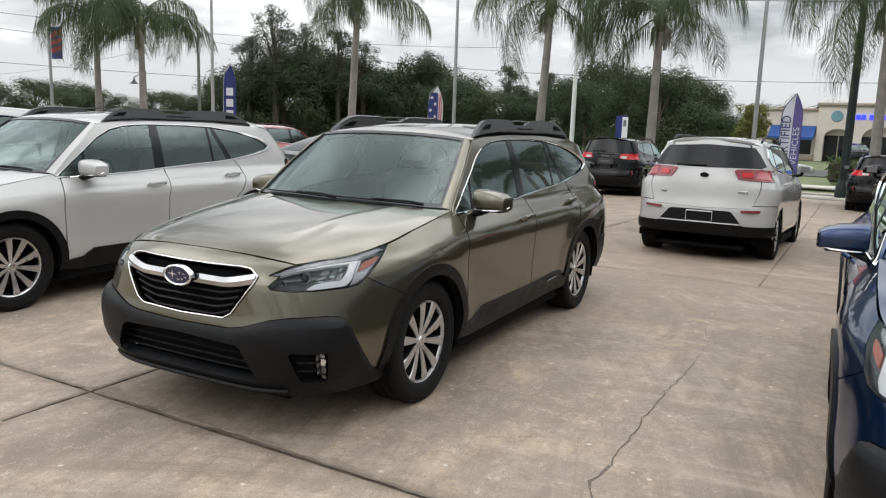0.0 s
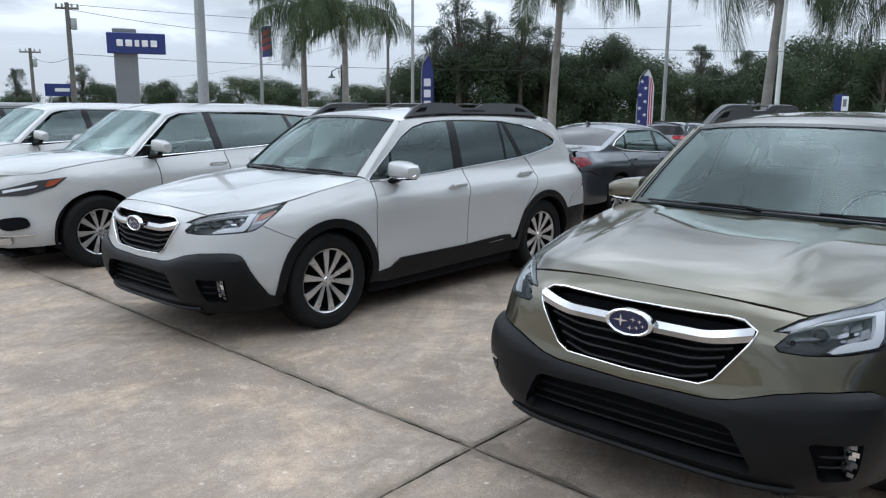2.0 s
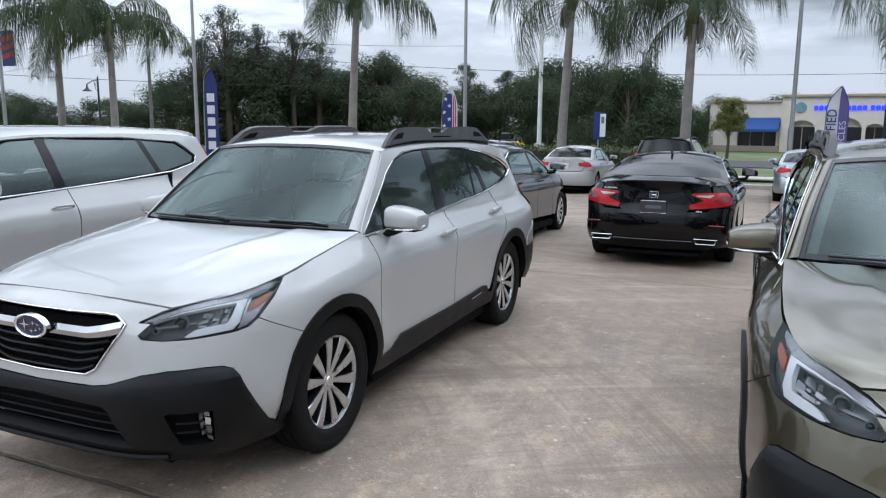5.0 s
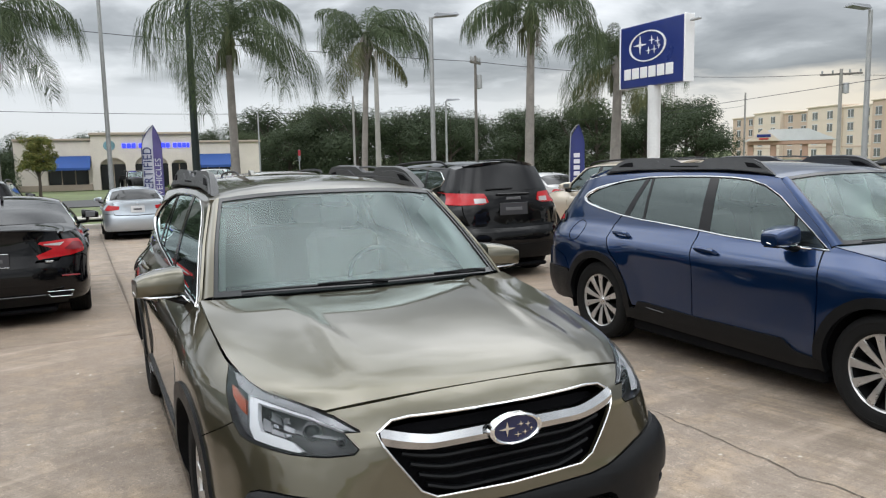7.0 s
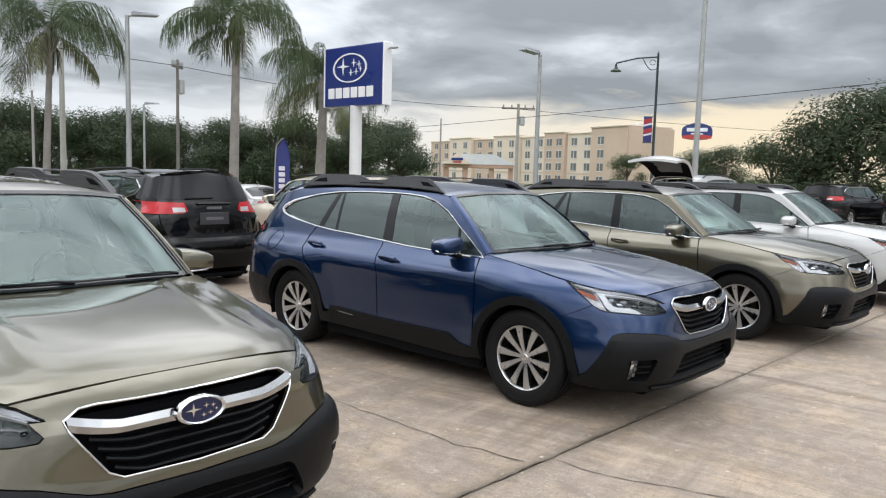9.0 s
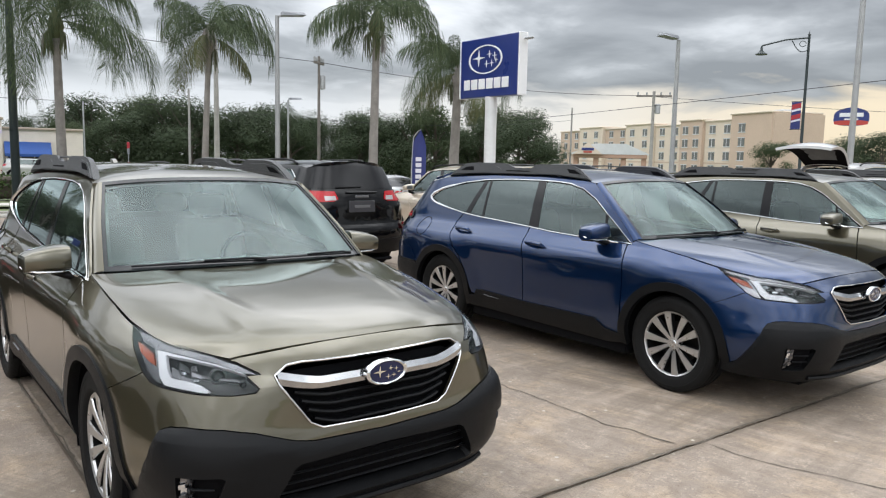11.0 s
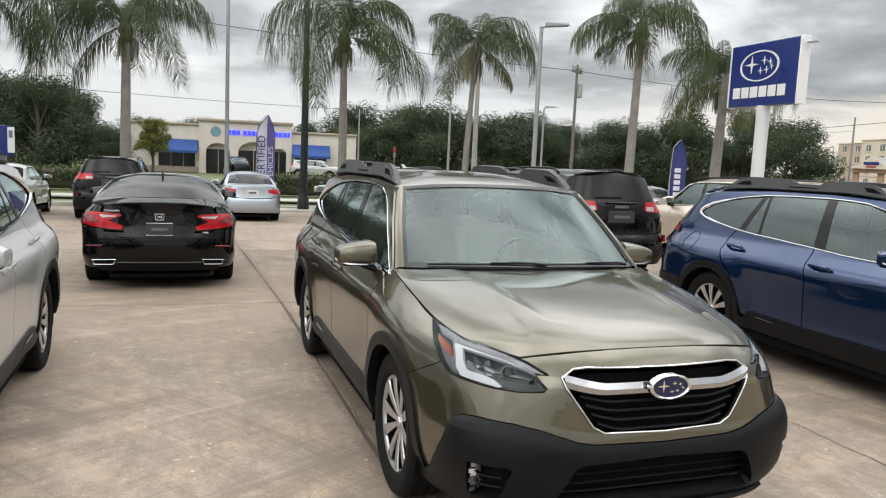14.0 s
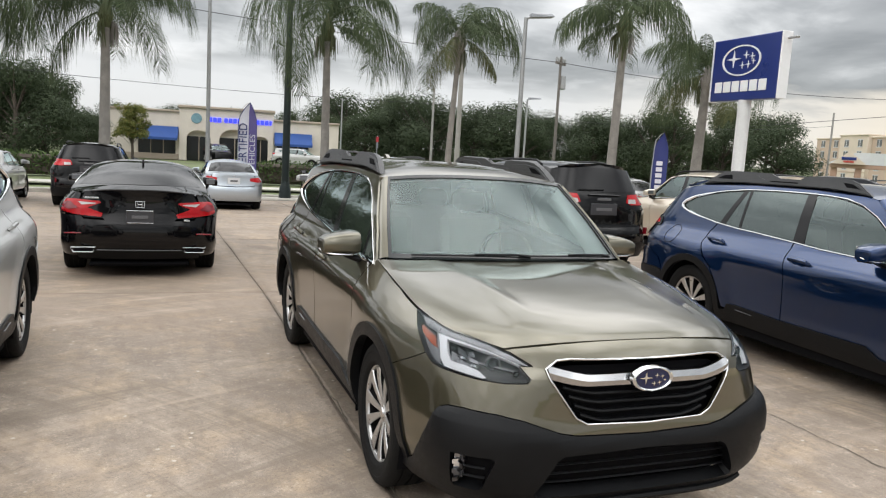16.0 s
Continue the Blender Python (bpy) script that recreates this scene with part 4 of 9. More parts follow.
def wagon(name, paint_mat, label, group=""):
    """A five-door crossover wagon with black lower cladding and raised roof rails."""
    car = new(name)
    tagged(car, label, "car", group)
    sh = Shell(
        w=[(0.2, 0.82), (0.30, 0.868), (0.40, 0.896), (0.47, 0.903), (0.55, 0.904), (0.64, 0.908), (0.74, 0.915), (0.84, 0.920), (0.89, 0.917), (0.925, 0.905), (0.96, 0.882), (1.00, 0.842), (1.04, 0.803), (1.07, 0.790), (1.13, 0.774), (1.30, 0.722), (1.47, 0.655), (1.53, 0.622), (1.6, 0.57)],
        nose=[(0.2, -0.86), (0.27, -0.93), (0.35, -0.985), (0.45, -1.0), (0.57, -1.0), (0.63, -0.985), (0.80, -0.975), (0.86, -0.955), (0.92, -0.90), (1.0, -0.75)],
        tail=[(0.25, 3.74), (0.35, 3.84), (0.5, 3.885), (0.7, 3.87), (0.8, 3.83), (1.0, 3.80), (1.1, 3.77), (1.3, 3.60), (1.45, 3.46), (1.55, 3.38)],
        yf=0.6, yr=3.0, nf=[(0.25, 4.2), (0.42, 4.9), (0.55, 5.0), (0.62, 4.6), (0.72, 4.1), (0.80, 3.7), (0.88, 3.2), (0.95, 2.75), (1.1, 2.6)], nr=[(0.5, 3.6), (1.0, 3.4), (1.5, 3.2)])
    F, S, R = sh.F, sh.S, sh.R
    SS = lambda pts: [S(*p) for p in pts]
    wb, az = 2.745, 0.352
    sh.flares = [(0.0, az, 0.455, 0.64, 0.014), (wb, az, 0.455, 0.66, 0.016)]
    sides = ("one", "other")
    # painted nose round the grille
    grille = [F(0, 0.868), F(0.34, 0.872), F(0.40, 0.866), F(0.452, 0.835), F(0.44, 0.80), F(0.33, 0.645), F(0.28, 0.618), F(0, 0.608)]
    lamp_low = [(0.497, 0.842), (0.549, 0.840), (0.508, 0.796), (0.524, 0.779), (0.61, 0.772), (0.73, 0.772), (0.91, 0.779), (0.960, 0.787), (1.003, 0.815)]
    clad_top = [S(-0.39, 0.312), (1.10, 0.320), (1.065, 0.345), (1.00, 0.470), (0.935, 0.598), (0.905, 0.632), (0.86, 0.650), (0.79, 0.657), (0.647, 0.655), (0.54, 0.638), (0.467, 0.614), (0.395, 0.590), (0.323, 0.577), F(0, 0.567)]
    seam = [S(-0.302, 0.702), S(-0.365, 0.605), S(-0.402, 0.53), S(-0.418, 0.42), S(-0.40, 0.316)]
    nose = [F(0, 0.932), F(0.20, 0.930), F(0.35, 0.920), F(0.46, 0.908), F(0.54, 0.897), F(0.578, 0.889), (0.577, 0.884), (0.503, 0.850)] + lamp_low + seam + clad_top + list(reversed(grille))
    part("front_bumper", sh.panel(nose, mirror="both", cell=0.04), paint_mat, car)
    ct = sorted(clad_top)
    cq, cz = [p[0] for p in ct], [p[1] for p in ct]

    def bulge(q, z):
        """The cladding stands out from the bumper over a rolled upper edge and swells at the corner."""
        t = min(1.0, max(0.0, (float(np.interp(q, cq, cz)) - z) / 0.060))
        c = math.exp(-((q - 0.86) / 0.20) ** 2)
        return 0.006 + (0.020 + 0.010 * c) * t * (2 - t)

    pocket = [(0.822, 0.486), (0.665, 0.492), (0.650, 0.482), (0.700, 0.360), (0.716, 0.348), (0.815, 0.346), (0.826, 0.360)]
    intake = [F(0, 0.512), F(0.385, 0.502), F(0.412, 0.486), F(0.448, 0.425), F(0.488, 0.345), F(0.470, 0.332), F(0, 0.326)]
    clad = [(q, z - 0.004) for q, z in reversed(clad_top)] + [S(-0.39, 0.275), F(0.80, 0.262), F(0.62, 0.252), F(0.52, 0.258), F(0, 0.258)] + list(reversed(intake))
    part("bumper_cladding", sh.panel(clad, bulge, mirror="both", cell=0.035, rim=0.06, holes=(pocket,)), "plastic", car, "matt black plastic bumper cladding")
    # grille: recess, slats, frame, wing bar, badge
    gp = Geo()
    sh.panel(grille, -0.055, 0.08, 0, "both", gp)
    g = part("grille", gp, "dark", car, "black grille with chrome surround")
    rim_pts = [(-p.x, p.y, p.z) for p in reversed(sh.line(grille, 0.006, 0.03))] + [tuple(p) for p in sh.line(grille, 0.006, 0.03)[1:-1]]
    part("grille_frame", Geo().tube(rim_pts, 0.0044, 8, closed=True), "chrome", g)
    for i, z in enumerate((0.634, 0.672, 0.710, 0.748)):
        xm = 0.300 + (z - 0.63) * 0.70
        ln = [F(xm * k / 14, z - 0.010 + 0.030 * max(0, k / 14 - 0.60) ** 1.4 / 0.28) for k in range(15)]
        p = sh.line(ln, -0.024, 0.2)
        pts = [(-a.x, a.y, a.z) for a in reversed(p)] + [tuple(a) for a in p[1:]]
        part("grille_slat", Geo().tube(pts, 0.014, 8, flat=0.62), "plastic", g)
    # wing bar: a folded band that widens and turns up where it meets the frame
    vs, fs, n = [], [], 40
    for i in range(n + 1):
        x = 0.443 * (2 * i / n - 1)
        t = max(0.0, (abs(x) / 0.443 - 0.62) / 0.38)
        lo, hi = 0.772 + 0.030 * t ** 1.5, 0.822 + 0.030 * t ** 1.2 - 0.006 * (1 - t) * abs(x)
        for z, o in ((lo - 0.004, -0.020), (lo, 0.004), (0.5 * (lo + hi) - 0.004, 0.014), (hi - 0.004, 0.008), (hi + 0.004, -0.020)):
            c = sh.at(*F(abs(x), z), o)
            vs.append((math.copysign(c.x, x) if x else 0.0, c.y, c.z))
    fs = [(i * 5 + j, i * 5 + j + 1, i * 5 + j + 6, i * 5 + j + 5) for i in range(n) for j in range(4)]
    part("wing_bar", Geo().add(vs, [tuple(reversed(f)) for f in fs]), "wingbar", g)
    bd = Matrix.Translation((0, sh.nose(0.80) - 0.026, 0.803)) @ pose(0, 0, 0, 90, 0, 0) @ Matrix.Diagonal((1.13, 0.60, 1, 1))
    part("badge_ring", Geo().lathe([(0.072, 0.0), (0.073, 0.020), (0.080, 0.024), (0.088, 0.020), (0.090, 0.0)], 40, bd), "chrome", g)
    part("badge", Geo().lathe([(0.0, 0.017), (0.074, 0.015)], 32, bd), "badge", g, "dark blue oval badge with silver sparks")
    for x, z, r in ((-0.030, 0.004, 0.026), (0.016, 0.014, 0.011), (0.040, 0.010, 0.010), (0.006, -0.020, 0.011), (0.030, -0.016, 0.010), (0.052, -0.006, 0.008)):
        star = []
        for k in range(8):
            a = math.pi / 4 * k
            rr = r if k % 2 == 0 else r * 0.22
            star.append((x + rr * math.cos(a) * 1.1, (z + rr * math.sin(a)) / 0.6))
        part("badge_spark", Geo().prism(star, 0.016, 0.020, bd), "chrome", g)
    # lower intake
    lg = part("lower_grille", sh.panel([F(0, 0.56), F(0.55, 0.54), F(0.60, 0.30), F(0, 0.27)], -0.05, 0.1, 0, "both"), "dark", car)
    for z, xm in ((0.372, 0.470), (0.412, 0.450), (0.452, 0.430), (0.490, 0.405)):
        p = sh.line([F(xm * k / 8, z) for k in range(9)], -0.016, 0.2)
        part("intake_slat", Geo().tube([(-a.x, a.y, a.z) for a in reversed(p)] + [tuple(a) for a in p[1:]], 0.009, 6, flat=0.5), "plastic", lg)
    p = sh.line([F(0.60 * k / 10, 0.290 + 0.012 * max(0, k / 10 - 0.8)) for k in range(11)], 0.030, 0.2)
    part("bumper_lip", Geo().tube([(-a.x, a.y, a.z) for a in reversed(p)] + [tuple(a) for a in p[1:]], 0.020, 8, flat=0.8), "plastic", car)
    # bonnet
    hood = Deck([(-0.876, 0.934), (-0.815, 0.957), (-0.66, 0.993), (-0.36, 1.038), (-0.02, 1.074), (0.20, 1.092)],
                [tuple(sh.at(*e)) for e in (F(0.578, 0.893), S(-0.56, 0.920), S(-0.30, 0.958), S(-0.05, 1.002), S(0.20, 1.040), S(0.43, 1.072))], 3.2, 0.006, 0.008)
    part("bonnet", hood.panel(-0.9985, 0.9985, 0.03, 5, 0.001, 72, 40, 0.03), paint_mat, car)
    # windscreen, roof
    ws = Deck([(0.25, 1.10), (0.57, 1.335), (0.915, 1.535)], [tuple(sh.at(*e)) for e in (S(0.455, 1.078), S(0.72, 1.295), S(0.985, 1.497))], 2.6)
    part("windscreen", ws.panel(-0.95, 0.95, 0.02, 1.985, -0.004, 20, 12, 0.004), "wsglass", car)
    fr = Geo()
    ws.panel(-0.955, 0.955, 0.0, 0.15, 0.001, 16, 2, 0.0, fr)
    ws.panel(-0.955, 0.955, 1.86, 1.995, 0.0015, 16, 2, 0.0, fr)
    for s in (-1, 1):
        ws.panel(min(s * 0.903, s * 0.932), max(s * 0.903, s * 0.932), 0.0, 2.0, 0.0015, 2, 10, 0.0, fr)
    part("windscreen_border", fr, "frit", car)
    for s in (-1, 1):
        pv = [ws.at(s * u, 0.05 + 0.185 * k, o) for k in range(11) for u, o in ((0.945, -0.025), (0.925, -0.07), (0.915, -0.14))]
        part("pillar_trim", Geo().add(pv, [(3 * k + i, 3 * k + i + 1, 3 * k + i + 4, 3 * k + i + 3) for k in range(10) for i in (0, 1)]), "seat", car)
    vis = Geo()
    ws.panel(-0.10, 0.10, 1.70, 1.95, -0.03, 4, 2, 0.03, vis)
    part("mirror_mount", vis, "dash", car)
    for s in (-1, 1):
        pv = [ws.at(s * (0.926 + 0.074 * i / 6), 2.0 * k / 10, 0.006 - 0.024 * (i / 6) ** 2) for k in range(11) for i in range(7)]
        pf = [(7 * k + i, 7 * k + i + 1, 7 * k + i + 8, 7 * k + i + 7) for k in range(10) for i in range(6)]
        part("a_pillar", Geo().add(pv, pf if s > 0 else [tuple(reversed(f)) for f in pf]), paint_mat, car)
    roof = Deck([(0.915, 1.535), (1.10, 1.572), (1.6, 1.602), (2.3, 1.600), (2.95, 1.572), (3.40, 1.53)],
                [tuple(sh.at(*e)) for e in (S(0.985, 1.497), S(1.12, 1.512), S(1.6, 1.530), S(2.3, 1.525), S(2.95, 1.488), S(3.30, 1.425))], 2.8)
    part("roof", roof.panel(-1.0, 1.0, 0.0, 5.0, 0.0, 24, 24, 0.015), paint_mat, car)
    fin = Geo().prism([(0.0, 0.0), (0.16, 0.0), (0.15, 0.055), (0.10, 0.05)], -0.016, 0.016, Matrix(((0, 0, 1, 0), (1, 0, 0, 2.95), (0, 1, 0, 1.565), (0, 0, 0, 1))))
    part("aerial_fin", fin, paint_mat, car)
    cowl = Deck([(0.16, 1.072), (0.30, 1.098)], [(sh.at(*S(0.42, 1.06)).x * 0.97, 0.40, 1.055), (sh.at(*S(0.46, 1.08)).x * 0.97, 0.50, 1.085)], 2.6)
    part("cowl", cowl.panel(-1, 1, 0, 1, -0.012, 20, 2, 0.02), "plastic", car)
    for u0, u1, v0, v1 in ((0.80, -0.02, 0.03, 0.06), (0.06, -0.78, 0.02, 0.08)):
        wp = Geo()
        blade = [ws.at(u0 + (u1 - u0) * k / 10, v0 + (v1 - v0) * k / 10 + 0.02 * math.sin(math.pi * k / 10), 0.012) for k in range(11)]
        arm = [ws.at(u0, 0.0, 0.020), ws.at(u0 - 0.10 * (1 if u0 > u1 else -1), v0 * 0.75, 0.034), ws.at((u0 + u1) / 2, (v0 + v1) / 2 + 0.02, 0.024)]
        wp.tube([tuple(q) for q in blade], 0.0050, 6)
        wp.tube([tuple(q) for q in arm], [0.010, 0.007, 0.005], 6)
        part("wiper", wp, "plastic", car)
    dlo = [(0.45, 1.045), (0.73, 1.049), (1.0, 1.053), (1.33, 1.064), (1.6, 1.084), (2.08, 1.112), (2.30, 1.122), (2.58, 1.146), (2.90, 1.190), (3.06, 1.224), (3.135, 1.252), (3.155, 1.278), (3.12, 1.318), (3.02, 1.362), (2.86, 1.405), (2.64, 1.446), (2.35, 1.480), (2.0, 1.494), (1.65, 1.498), (1.42, 1.494), (1.25, 1.482), (1.09, 1.446), (0.93, 1.372), (0.74, 1.243), (0.56, 1.118), (0.48, 1.064)]
    edge = [(0.47, 1.088), (0.72, 1.292), (0.985, 1.494), (1.12, 1.510), (1.6, 1.528), (2.3, 1.523), (2.95, 1.486), (3.30, 1.423)]
    back = [(3.46, 1.20), (3.52, 1.06), (3.56, 0.92), (3.50, 0.80), (3.24, 0.72), (3.17, 0.62), (3.15, 0.55)]
    arch_r = arc(wb, az, 0.435, 27, 164)
    seam_r = [(2.312, 0.50), (2.372, 0.62), (2.448, 0.735), (2.552, 0.828), (2.632, 0.95), (2.642, 1.05), (2.572, 1.144)]
    quarter = SS(edge + back + arch_r + seam_r + dlo[7:] + [(0.445, 1.052)])
    fender = SS([(-0.05, 0.998), (0.20, 1.036), (0.43, 1.068), (0.485, 1.036), (0.458, 0.95), (0.440, 0.80), (0.446, 0.59), (0.444, 0.50)] + arc(0, az, 0.435, 18, 125)) + [S(-0.300, 0.705), (1.006, 0.818), (1.070, 0.887), (1.116, 0.953)]
    door_f = SS([(0.498, 1.038), (1.0, 1.047), (1.33, 1.058), (1.603, 1.078), (1.594, 0.975), (1.548, 0.82), (1.545, 0.40), (0.66, 0.40), (0.61, 0.34), (0.468, 0.34), (0.456, 0.59), (0.450, 0.80), (0.468, 0.95)])
    door_r = SS([(1.613, 1.079), (2.08, 1.106), (2.30, 1.116), (2.558, 1.139), (2.630, 1.05), (2.620, 0.95), (2.542, 0.836), (2.438, 0.745), (2.360, 0.62), (2.300, 0.50), (2.25, 0.40), (1.555, 0.40), (1.558, 0.82), (1.604, 0.975)])
    wins = (("front_window", "sideglass", [(0.742, 1.058), (1.0, 1.062), (1.33, 1.073), (1.508, 1.086), (1.560, 1.488), (1.42, 1.485), (1.26, 1.472), (1.10, 1.437), (0.94, 1.362), (0.782, 1.256)]),
            ("front_quarter_light", "sideglass", [(0.50, 1.058), (0.722, 1.057), (0.760, 1.240), (0.74, 1.228), (0.57, 1.110)]),
            ("rear_window", "privacy", [(1.622, 1.094), (2.08, 1.121), (2.262, 1.130), (2.282, 1.474), (2.0, 1.485), (1.648, 1.489)]),
            ("rear_quarter_light", "privacy", [(2.288, 1.131), (2.478, 1.147), (2.338, 1.466), (2.306, 1.471)]),
            ("quarter_window", "privacy", [(2.545, 1.152), (2.60, 1.158), (2.89, 1.200), (3.045, 1.233), (3.115, 1.258), (3.130, 1.278), (3.10, 1.308), (3.005, 1.350), (2.85, 1.393), (2.63, 1.435), (2.38, 1.464)]))
    fill = (("b_pillar", [(1.506, 1.084), (1.624, 1.091), (1.650, 1.493), (1.556, 1.491)]), ("window_divider", [(2.260, 1.124), (2.290, 1.126), (2.308, 1.477), (2.280, 1.478)]),
            ("c_pillar", [(2.476, 1.142), (2.548, 1.147), (2.384, 1.470), (2.334, 1.474)]), ("window_divider", [(0.720, 1.054), (0.744, 1.055), (0.784, 1.262), (0.758, 1.246)]))
    sill = SS([(0.42, 0.345), (0.47, 0.352), (0.615, 0.362), (0.715, 0.428), (1.52, 0.428), (2.09, 0.446), (2.175, 0.440), (2.215, 0.378), (2.34, 0.372), (2.34, 0.33), (2.28, 0.28), (0.6, 0.255), (0.42, 0.285)])
    rear_clad = [S(3.145, 0.565), S(3.20, 0.60), S(3.5, 0.60), R(0.55, 0.58), R(0, 0.58), R(0, 0.30), R(0.6, 0.30), S(3.3, 0.30), S(3.12, 0.33)]
    for s, sg in zip(sides, (1, -1)):
        part("rear_quarter", sh.panel(quarter, 0, 0.045, 0.012, s), paint_mat, car)
        part("front_wing", sh.panel(fender, 0, 0.04, 0.012, s), paint_mat, car)
        for nm, poly, hy, hz in (("front_door", door_f, 1.425, 0.941), ("rear_door", door_r, 2.452, 0.980)):
            d = part(nm, sh.panel(poly, 0, 0.045, 0.012, s), paint_mat, car)
            hp = [sh.at(*S(hy + t, hz + 0.03 * t), o) for t, o in ((-0.11, 0.004), (-0.095, 0.035), (0.0, 0.042), (0.09, 0.036), (0.105, 0.004))]
            hg = Geo().tube([(sg * a.x, a.y, a.z) for a in hp], [0.010, 0.013, 0.015, 0.013, 0.010], 8, flat=1.2)
            part("door_handle", hg, paint_mat, d)
            cup = chaikin([S(hy - 0.06, hz - 0.03), S(hy + 0.06, hz - 0.028), S(hy + 0.06, hz + 0.028), S(hy - 0.06, hz + 0.028)], 2)
            part("handle_cup", sh.panel(cup, 0.002, 0.05, 0.0, s), paint_mat, d)
        for nm, mt, poly in wins:
            part(nm, sh.panel(SS(poly), -0.006, 0.08, 0.004, s), mt, car)
        for nm, poly in fill:
            part(nm, sh.panel(SS(poly), -0.003, 0.06, 0.01, s), "gloss", car)
        tr = sh.line(SS(dlo + dlo[:1]), 0.004, 0.05)[:-1]
        part("window_trim", Geo().tube([(sg * a.x, a.y, a.z) for a in tr], [0.0024 if a.y < 1.15 and a.z > 1.06 else 0.0062 + 0.010 * min(1.0, max(0.0, (a.y - 2.75) / 0.35)) for a in tr], 6, closed=True), "chrome", car)
        sl = sh.line(SS(dlo + dlo[:1]), -0.020, 0.05)[:-1]
        part("window_seal", Geo().tube([(sg * a.x, a.y, a.z) for a in sl], 0.017, 6, closed=True), "dark", car)
        part("sill_cladding", sh.panel(sill, 0.014, 0.08, 0.03, s), "plastic", car)
        for cy, a0, a1 in ((0.0, -8, 184), (wb, 4, 188)):
            ring = SS(arc(cy, az, 0.466, a0, a1, 20) + arc(cy, az, 0.400, a1 + 4, a0 - 4, 20))
            part("arch_cladding", sh.panel(ring, 0.012, 0.06, 0.05, s), "plastic", car)
        # head lamp: dark bowl, reflectors, light bar, amber corner, clear cover
        lampo = [(0.500, 0.845), (0.575, 0.878), (0.67, 0.903), (0.814, 0.922), (0.922, 0.935), (1.054, 0.949), (1.113, 0.955), (1.066, 0.889), (1.003, 0.819), (0.958, 0.791), (0.91, 0.783), (0.73, 0.776), (0.61, 0.776), (0.527, 0.783), (0.513, 0.797), (0.553, 0.843)]
        hl = part("headlamp", sh.panel(lampo, -0.060, 0.05, 0.0, s), "lampdark", car, "clear headlamp with white light bar and amber corner")
        ring = dense(lampo, 0.04)
        nr = len(ring)
        wv = [sh.at(q, z, o) for o in (0.0, -0.065) for q, z in ring]
        part("lamp_wall", Geo().add([(sg * p.x, p.y, p.z) for p in wv], [(i, (i + 1) % nr, nr + (i + 1) % nr, nr + i) for i in range(nr)]), "lampdark", hl)
        part("lamp_brow", sh.panel([(0.512, 0.846), (0.580, 0.878), (0.675, 0.901), (0.814, 0.919), (0.935, 0.932), (1.062, 0.945), (1.040, 0.928), (0.955, 0.914), (0.930, 0.904), (0.876, 0.902), (0.780, 0.896), (0.660, 0.882), (0.556, 0.852)], -0.008, 0.04, 0.02, s), "lampsilver", hl, "bright silver strip along the lamp's upper edge")
        bar = [(0.936, 0.903), (0.876, 0.901), (0.780, 0.895), (0.660, 0.881), (0.556, 0.851), (0.552, 0.846), (0.600, 0.862), (0.672, 0.878), (0.780, 0.889), (0.886, 0.892), (0.882, 0.850), (0.864, 0.820), (0.780, 0.816), (0.732, 0.808), (0.696, 0.786), (0.712, 0.781), (0.792, 0.786), (0.896, 0.790), (0.922, 0.818), (0.926, 0.864)]
        part("light_bar", sh.panel(bar, -0.011, 0.02, 0.02, s), "led", hl)
        part("lamp_cheek", sh.panel([(1.100, 0.949), (1.068, 0.944), (1.036, 0.922), (0.956, 0.908), (0.945, 0.850), (0.985, 0.858), (1.042, 0.885), (1.001, 0.824), (0.958, 0.797), (0.920, 0.790), (0.930, 0.820), (0.936, 0.864), (0.940, 0.908), (0.955, 0.918), (1.030, 0.932)], -0.020, 0.03, 0.012, s), "lampsilver", hl)
        part("amber_reflector", sh.panel([(1.066, 0.916), (1.032, 0.912), (0.960, 0.890), (0.950, 0.852), (0.985, 0.862), (1.044, 0.888)], -0.016, 0.03, 0.012, s), "amber", hl)
        # reflector bowl beside the light bar: tilted facets of bright and smoked silver
        for k, (q0, q1, za, zb, o0, o1, mt) in enumerate(((0.838, 0.872, 0.866, 0.886, -0.020, -0.044, "reflector"), (0.800, 0.834, 0.858, 0.884, -0.052, -0.030, "smoke"), (0.838, 0.868, 0.824, 0.860, -0.046, -0.022, "lampsilver"), (0.796, 0.832, 0.842, 0.854, -0.026, -0.040, "reflector"),
                                                         (0.790, 0.830, 0.820, 0.838, -0.054, -0.026, "smoke"), (0.748, 0.790, 0.862, 0.882, -0.030, -0.050, "lampsilver"), (0.746, 0.784, 0.822, 0.834, -0.030, -0.050, "reflector"), (0.740, 0.782, 0.840, 0.858, -0.050, -0.036, "smoke"))):
            part("lamp_facet", sh.panel([(q0, za), (q1, za + 0.002), (q1 - 0.002, zb), (q0 + 0.004, zb - 0.003)], lambda q, z, a=q0, b=q1, u=o0, v=o1: u + (v - u) * (q - a) / (b - a), 0.03, 0.012, s), mt, hl)
        part("lamp_shelf", sh.panel([(0.735, 0.846), (0.600, 0.838), (0.560, 0.826), (0.560, 0.820), (0.600, 0.830), (0.735, 0.838)], -0.028, 0.03, 0.02, s), "lampgrey", hl)
